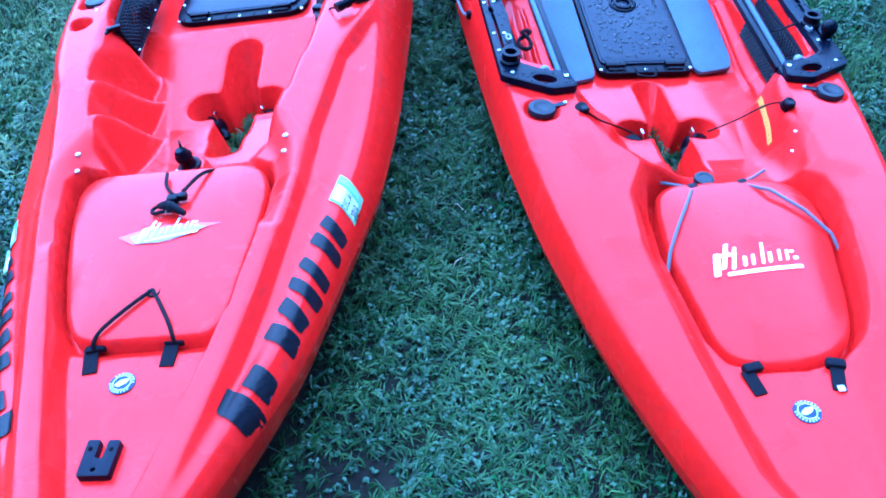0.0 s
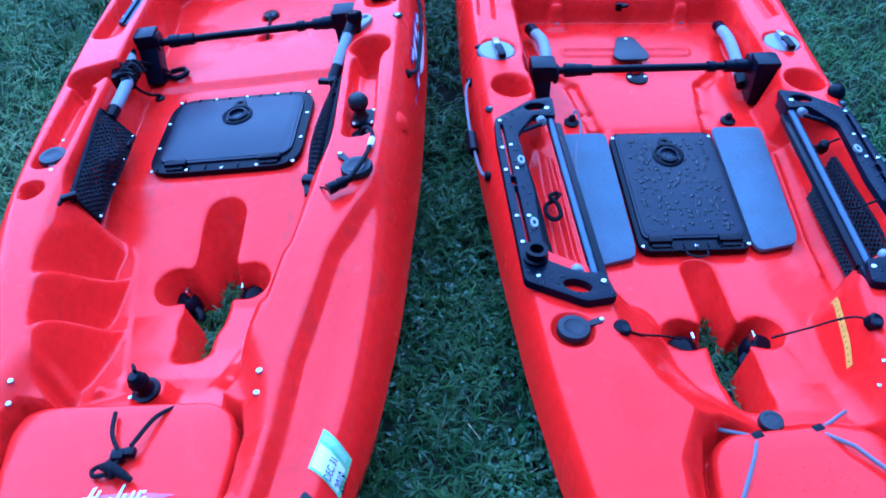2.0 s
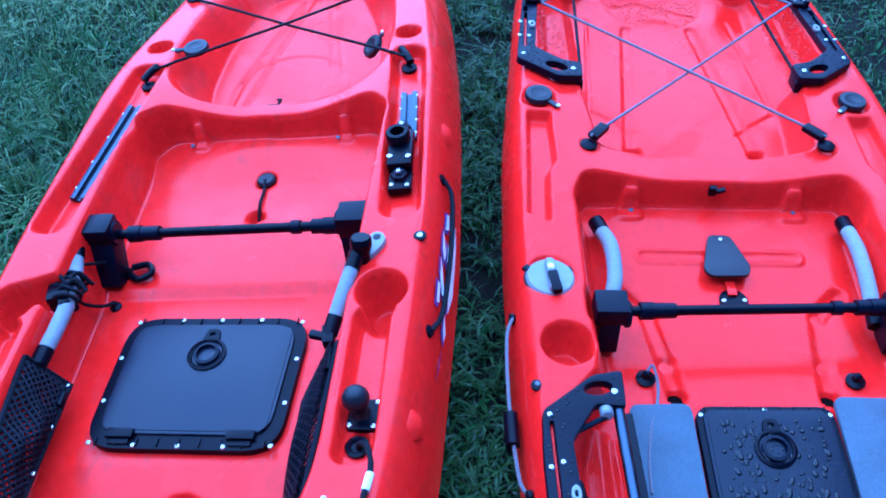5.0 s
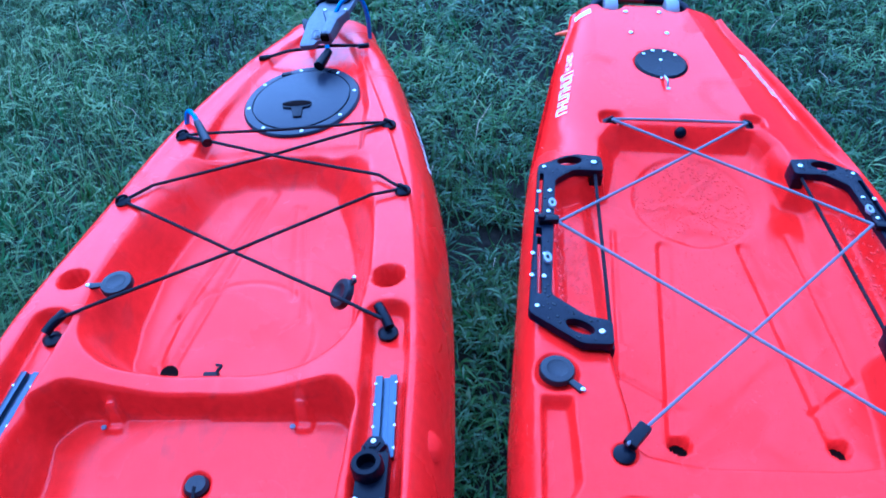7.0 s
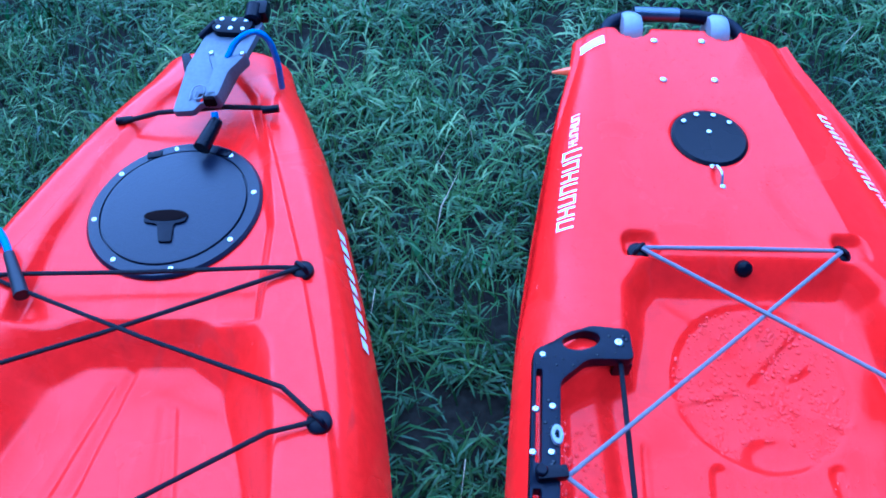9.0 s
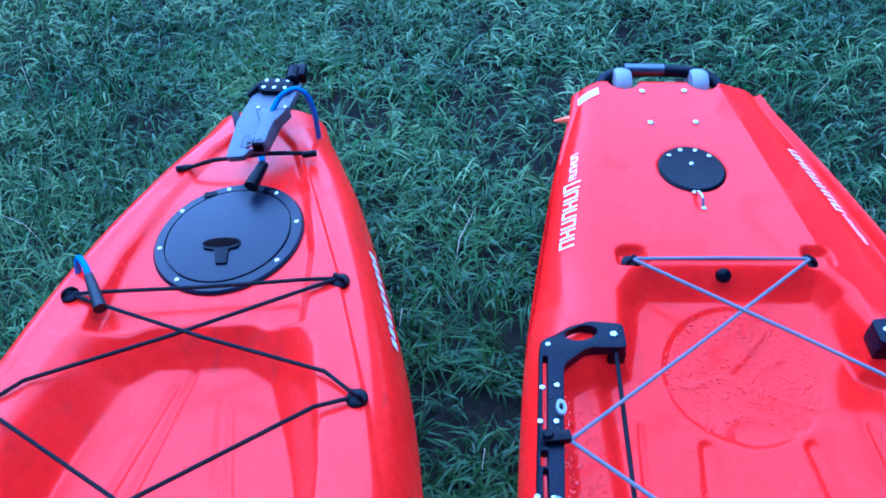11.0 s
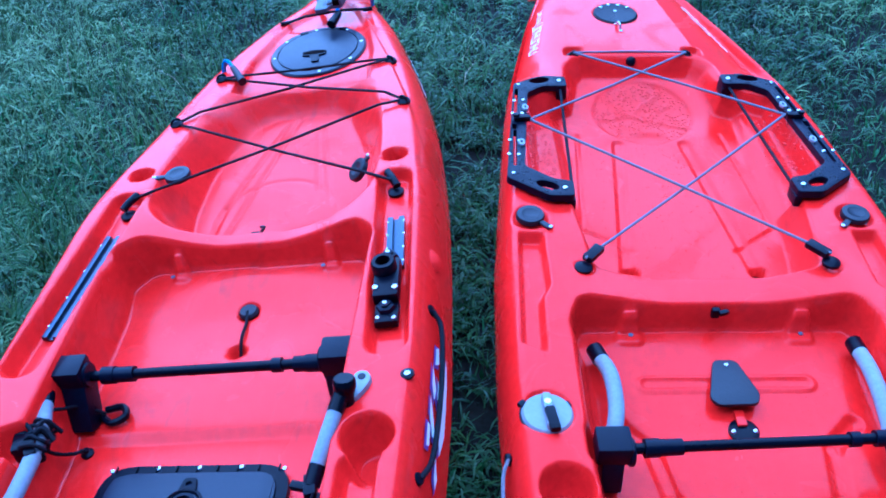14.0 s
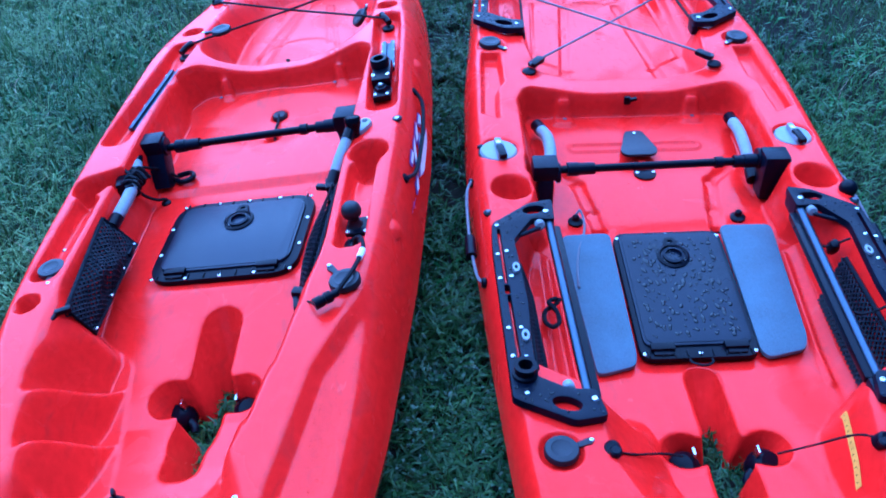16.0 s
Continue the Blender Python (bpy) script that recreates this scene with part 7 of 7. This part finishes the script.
for s in (-1, 1):
    h = top_b(s * 0.19, 2.162)
    part("floor_plug", bm_turned([(0, 0), (0.017, 0), (0.018, 0.006), (0.009, 0.010), (0.008, 0.020), (0.004, 0.024), (0, 0.024)], s * 0.190, 2.162, h, 18), m_black, newer, "black cable plug in the floor")
part("wire", bm_rod([(-0.190, 2.164, 0.118), (-0.180, 2.172, 0.124), (-0.174, 2.145, 0.114), (-0.178, 2.110, 0.108), (-0.198, 2.050, 0.107), (-0.210, 1.985, 0.103), (-0.214, 1.930, 0.100)], 0.0028), m_cord_grey, newer, "thin grey cable")
part("clip", bm_box(0.000, 2.590, 0.166, 0.016, 0.012, 0.022, 0.003), m_black, newer, "black clip on the bulkhead")
part("clip_tail", bm_box(0.014, 2.584, 0.172, 0.020, 0.010, 0.008, 0.002, 20), m_black, newer)
for s in (-1, 1):
    part("insert", bm_cyl(s * 0.168 + 0.004, 2.570, 0.1265, 0.005, 0.002, 0, 12), m_dark_grey, newer)
    cv, cu = s * 0.3555 - 0.0055, 2.320 + s * 0.015
    pod = part("twist_hatch", bm_turned([(0, 0), (0.044, 0), (0.045, 0.006), (0.041, 0.011), (0, 0.013)], cv, cu, 0.200, 36), m_grey, newer, "grey twist cap on the gunwale")
    part("twist_rim", bm_turned([(0.048, 0), (0.048, 0.004), (0.0445, 0.006), (0.0445, 0)], cv, cu, 0.200, 36), m_black, pod)
    gr = part("twist_grip", bm_plate(round_outline([(cv - 0.009, cu + 0.034), (cv + 0.008, cu + 0.034), (cv + 0.011, cu - 0.040), (cv - 0.005, cu - 0.040)], 0.007, 4), 0.211, 0.225, bevel=0.004), m_grey, pod)
    part("grip_lever", bm_box(cv + 0.005, cu - 0.024, 0.222, 0.019, 0.050, 0.014, 0.005, 8), m_black, gr)
    part("grip_mark", bm_cyl(cv, cu + 0.012, 0.2255, 0.006, 0.001, 0, 12), m_steel, gr)
    for k in (-1, 1):
        part("rim_tab", bm_box(cv + k * 0.040, cu + 0.022, 0.204, 0.014, 0.016, 0.010, 0.003, k * -40), m_black, pod)
    rubber_cap(newer, s * 0.344, 2.832, top_b(s * 0.344, 2.832) + 0.015, 0.030, (s * 0.305, 2.792), "dark rubber plug in the gunwale")
    rubber_cap(newer, s * 0.325, 1.424 + s * 0.019, top_b(s * 0.325, 1.424 + s * 0.019) + 0.015, 0.030, (s * 0.272, 1.443 + s * 0.019), "dark rubber plug in the gunwale")
    bolt = part("side_bolt", bm_turned([(0.011, 0), (0.011, 0.004), (0.007, 0.006), (0, 0.005)], s * 0.402, 2.066, top_b(s * 0.402, 2.066) - 0.001, 16), m_black, newer, "black bolt head on the gunwale")
    part("bolt_head", bm_cyl(s * 0.402, 2.066, top_b(s * 0.402, 2.066) + 0.006, 0.005, 0.003, 0.001, 12), m_dark_grey, bolt)
    ev = -0.238 if s < 0 else 0.218
    eye = part("line_eye", join(bm_cyl(ev, 1.408, 0.196, 0.015, 0.026, 0.004, 16, 20, s * 20), bm_cyl(ev - s * 0.002, 1.396, 0.206, 0.011, 0.012, 0.003, 14)), m_black, newer, "black line guide on the cockpit's edge")
    part("drive_line", bm_rod([(s * 0.232, 1.400, 0.200), (s * 0.190, 1.430, 0.155), (s * 0.130, 1.470, 0.105), (s * 0.085, 1.490, 0.072)] if s < 0 else [(0.214, 1.404, 0.205), (0.190, 1.438, 0.178), (0.140, 1.470, 0.115), (0.090, 1.488, 0.072)], 0.0022), m_cord_black, newer, "thin black drive line")
    # carrying handles on the flanks
    x = lambda u: s * (float(half_new(u)) - 0.004) + float(axis_new(u))
    hd = part("side_handle", bm_rod([(x(2.24), 2.242, 0.165), (x(2.2) + s * 0.012, 2.20, 0.160), (x(2.07) + s * 0.016, 2.07, 0.152), (x(1.93) + s * 0.012, 1.93, 0.150), (x(1.89), 1.892, 0.150)], 0.0034), m_cord_grey, newer, "grey carrying cord on the kayak's side")
    part("handle_grip", bm_rod([(x(2.02) + s * 0.016, 2.045, 0.152), (x(2.0) + s * 0.016, 1.985, 0.150)], 0.012, 12, smooth=False), m_black, hd)
    for u in (2.246, 1.888):
        part("cord_stop", bm_cyl(x(u), u, 0.158, 0.011, 0.012, 0.003, 14, 0, 90), m_black, hd)
# measuring rule on the cockpit wall
ra, rb2 = Vector((0.181, 1.368, 0.0)), Vector((0.206, 1.526, 0.0))
rule = part("fish_rule", bm_decal([(0.180, 1.369), (0.1860, 1.368), (0.2110, 1.526), (0.205, 1.527)], top_b, 0.004, 0.01), m_yellow, newer, "yellow measuring strip")
for k in range(12):
    c = ra.lerp(rb2, 0.06 + 0.08 * k)
    part("mark", bm_decal([(c.x, c.y), (c.x + 0.0022, c.y - 0.0004), (c.x + 0.0022, c.y + 0.001), (c.x, c.y + 0.002)], top_b, 0.0055, 0.01), m_ink, rule)
# hook of cord in the rail pocket
loose = part("cord_hook", bm_rod([(-0.262, 1.884, 0.110), (-0.276, 1.868, 0.106), (-0.296, 1.852, 0.106), (-0.300, 1.822, 0.106), (-0.287, 1.804, 0.107), (-0.272, 1.814, 0.109), (-0.274, 1.842, 0.114), (-0.288, 1.866, 0.118), (-0.270, 1.880, 0.116)], 0.0050), m_cord_black, None)
loose.matrix_basis = RIGHT_LIE
tagged(loose, "curled black cord hook lying in the newer kayak's side pocket", "cord")
# gear in the starboard rail pocket
mesh_pocket(newer, [(0.335, 1.905, 0.180), (0.344, 1.600, 0.180), (0.290, 1.600, 0.090), (0.292, 1.870, 0.095)], (22, 8), "black mesh pocket under the rail", 0.006)
mesh_pocket(newer, [(-0.350, 1.890, 0.202), (-0.345, 1.590, 0.202), (-0.320, 1.590, 0.150), (-0.328, 1.850, 0.150)], (22, 5), "black mesh pocket under the port rail", 0.004, True)
part("pocket_cord", bm_rod([(0.278, 1.945, 0.204), (0.300, 1.935, 0.190), (0.345, 1.930, 0.214)], 0.0025), m_cord_black, newer)
part("pocket_cord", bm_rod([(0.266, 1.725, 0.204), (0.300, 1.72, 0.196), (0.348, 1.722, 0.214)], 0.0025), m_cord_black, newer)
part("toggle", bm_turned([(0, -0.020), (0.010, -0.016), (0.014, 0.0), (0.010, 0.016), (0, 0.020)], 0.318, 1.938, 0.185, 16, 20, 0), m_black, newer, "black cord toggle")
part("ball_knob", bm_turned([(0.012, 0)] + [(0.019 * math.sin(a), 0.026 - 0.019 * math.cos(a)) for a in np.linspace(0.8, math.pi, 7)], 0.388, 1.640, 0.222, 18), m_black, newer, "black knob on the rail")
part("gunwale_knob", bm_turned([(0.018, 0)] + [(0.021 * math.sin(a), 0.020 - 0.020 * math.cos(a)) for a in np.linspace(0.9, math.pi, 7)], 0.402, 2.105, 0.195, 18), m_black, newer, "black knob beside the rail")

# cargo well lacing
front_l, front_r = (-0.250, 2.680, 0.230), (0.240, 2.682, 0.238)
clip_l, clip_r = (-0.314, 3.186, 0.226), (0.300, 3.206, 0.226)
back_l, back_r = (-0.163, 3.562, 0.194), (0.143, 3.564, 0.194)
for a, b in ((back_l, back_r), (back_l, clip_r), (back_r, clip_l), (clip_l, front_r), (clip_r, front_l)):
    deck_cord(newer, [a, tuple((Vector(a) + Vector(b)) / 2 + Vector((0, 0, 0.002 if a[0] < 0 else -0.004))), b], 0.0032, m_cord_grey, "grey bungee crossed over the cargo well")
for v, u, w in (back_l, back_r):
    padeye(newer, v, u, w - 0.012, 45 if v < 0 else -45)
for s, (v, u, w) in ((-1, front_l), (1, front_r)):
    part("cord_cleat", join(bm_turned([(0, 0), (0.018, 0), (0.018, 0.006), (0.010, 0.011), (0, 0.012)], v - s * -0.002, u - 0.006, w - 0.022, 18), bm_box(v - s * 0.020, u + 0.020, w - 0.004, 0.024, 0.050, 0.014, 0.005, s * 40)), m_black, newer, "black cleat gripping the cord's end")
part("bulkhead_plug", bm_turned([(0, 0), (0.013, 0), (0.012, 0.008), (0.006, 0.012), (0, 0.012)], -0.010, 3.538, top_b(-0.010, 3.538) - 0.001, 16, 44, 0), m_black, newer, "black plug in the well's rear wall")

# stern: small round hatch, pull handle, screws, wheels
cw = top_b(-0.012, 3.797)
rc = part("round_hatch", bm_turned([(0, 0), (0.062, 0), (0.063, 0.006), (0.058, 0.010), (0.050, 0.009), (0, 0.010)], -0.012, 3.797, cw, 44), m_black, newer, "small round black stern hatch")
for k in range(4):
    a = radians(40 + 33 * k)
    screw(rc, -0.012 + 0.050 * math.cos(a), 3.797 + 0.050 * math.sin(a), cw + 0.0095)
screw(rc, -0.012, 3.806, cw + 0.010)
hw = top_b(-0.016, 3.705)
pe = part("steel_eye", bm_rod([(-0.020, 3.726, hw + 0.001), (-0.019, 3.720, hw + 0.012), (-0.015, 3.704, hw + 0.014), (-0.014, 3.692, hw + 0.001)], 0.003, 8), m_steel, newer, "bent steel pad eye")
bolt_row(pe, ((-0.021, 3.729), (-0.013, 3.688)), hw + 0.001)
for v, u in ((-0.064, 4.040), (0.023, 4.043), (-0.065, 3.935), (0.025, 3.938)):
    screw(newer, v, u, top_b(v, u) + 0.001, True)
for k in range(13):
    small = k < 6
    far, tall, wide = (0.0125 * k, 0.013, 0.0095) if small else (0.086 + 0.0245 * (k - 6), 0.024 if k > 6 else 0.028, 0.019)
    for s in (-1, 1):
        u = 3.866 - far if s < 0 else 3.645 + far
        v = -0.219 - 0.176 * (3.866 - u) if s < 0 else 0.212 + 0.29 * (3.878 - u)
        d = (Vector((-0.17 * s, 1.0)).normalized() if s < 0 else Vector((-0.28, 0.96))) * wide / 2
        n = Vector((d.y, -d.x)).normalized() * tall / 2
        c = Vector((v, u))
        t = 0.20 if s < 0 else 0.28
        cross = (k * 5) % 3 - 1
        bars = [(c - d * (1 - t), d * t, n), (c + d * (1 - t), d * t, n), (c + n * 0.84 * cross, d, n * 0.13)]
        part("name_bar", join(*(bm_decal([tuple(q - e - f), tuple(q + e - f), tuple(q + e + f), tuple(q - e + f)], top_b, 0.0024 + 0.0004 * i, 0.008) for i, (q, e, f) in enumerate(bars))), m_white, newer, "white strokes of the model name" if k == 0 else "")
part("stern_label", bm_decal([(-0.190, 4.048), (-0.152, 4.054), (-0.153, 4.032), (-0.192, 4.026)], top_b, 0.002, 0.012), m_white, newer, "small white label")
part("tell_tale", bm_rod([(-0.200, 4.01, 0.13), (-0.222, 4.008, 0.128), (-0.240, 4.012, 0.122)], 0.006, 6, radii=[0.009, 0.006, 0.002]), m_orange, newer, "frayed orange line end")
for v in (-0.094, 0.066):
    wh = part("skid_wheel", bm_turned([(0, -0.019), (0.024, -0.019), (0.036, -0.017), (0.040, -0.008), (0.040, 0.008), (0.036, 0.017), (0.024, 0.019), (0, 0.019)], v, 4.098, 0.145, 24, 0, 90), m_grey, newer, "grey rubber skid wheel")
    part("hub", bm_cyl(v, 4.098, 0.145, 0.012, 0.042, 0.002, 16, 0, 90), m_black, wh)
ax = part("stern_handle", bm_rod([(-0.150, 4.066, 0.150), (-0.125, 4.110, 0.160), (-0.060, 4.126, 0.166), (0.040, 4.126, 0.166), (0.095, 4.110, 0.160), (0.120, 4.070, 0.150)], 0.013, 12), m_black_matt, newer, "black stern carrying handle")
part("axle", bm_rod([(-0.088, 4.122, 0.172), (-0.005, 4.122, 0.172)], 0.0135, 14, smooth=False), m_alu, ax)

# black discs put the shade of the scupper holes into colour
for s in (-1, 1):
    part("scupper", bm_cyl(s * 0.136 + 0.006, 2.760, 0.088, 0.0205, 0.004, 0.001, 18), m_hole_shade, newer, "scupper drain with its shade painted as a black disc")
    part("scupper", bm_cyl(s * 0.138, 2.128, 0.070, 0.0185, 0.004, 0.001, 18), m_hole_shade, newer, "scupper drain with its shade painted as a black disc")

# rain lying on the newer hull
rng = random.Random(72)
spots = []


def rain_patch(count, v0, v1, u0, u1, sizes, keep=None):
    for k in range(count):
        v, u = rng.uniform(v0, v1), rng.uniform(u0, u1)
        if keep and not keep(v, u):
            continue
        spots.append((v, u, top_b(v, u) - 0.0002, rng.choice(sizes), rng.uniform(0.8, 1.6), rng.uniform(0, 3)))


tiny, mid = (0.0009, 0.0012, 0.0016), (0.0014, 0.002, 0.0028, 0.0038)
rain_patch(1150, -0.13, 0.13, 3.245, 3.50, mid, lambda v, u: math.hypot(v, u - 3.372) < 0.126 and math.hypot(v, 1.6 * (u - 3.262)) > 0.05)
rain_patch(380, -0.32, -0.25, 2.96, 3.30, mid)
rain_patch(380, 0.25, 0.32, 2.96, 3.30, mid)
rain_patch(900, -0.20, 0.20, 2.72, 3.24, tiny + (0.0024,))
rain_patch(700, -0.15, 0.13, 3.60, 4.04, tiny)
rain_patch(260, -0.36, -0.24, 3.40, 3.95, tiny, lambda v, u: abs(v) < half_new(u) - 0.03)
rain_patch(260, -0.30, -0.20, 0.70, 1.40, tiny, lambda v, u: abs(v) < half_new(u) - 0.02)
rain_patch(160, -0.34, -0.27, 1.62, 2.0, tiny)
rain_patch(420, -0.22, 0.22, 2.14, 2.56, tiny)
rain_patch(260, -0.40, -0.32, 2.36, 2.80, tiny, lambda v, u: abs(v) < half_new(u) - 0.03)
rain_patch(260, 0.32, 0.40, 2.36, 2.80, tiny, lambda v, u: abs(v) < half_new(u) - 0.03)
rain_patch(300, -0.38, -0.27, 1.05, 1.42, tiny, lambda v, u: abs(v) < half_new(u) - 0.02)
tagged(part("rain_water", bead_mesh("rain_water", spots), m_bead_red, newer, "rain beads scattered over the red hull"), kind="stuff")
spots2 = []
for k in range(200):
    v, u = rng.uniform(-0.13, 0.14), rng.uniform(0.80, 1.18)
    spots2.append((v, u, lid2_w(v, u) - 0.0002, rng.choice(tiny), rng.uniform(0.8, 1.6), rng.uniform(0, 3)))
tagged(part("rain_water", bead_mesh("rain_water", spots2), m_bead_red, lid2, "rain beads on the lid"), kind="stuff")
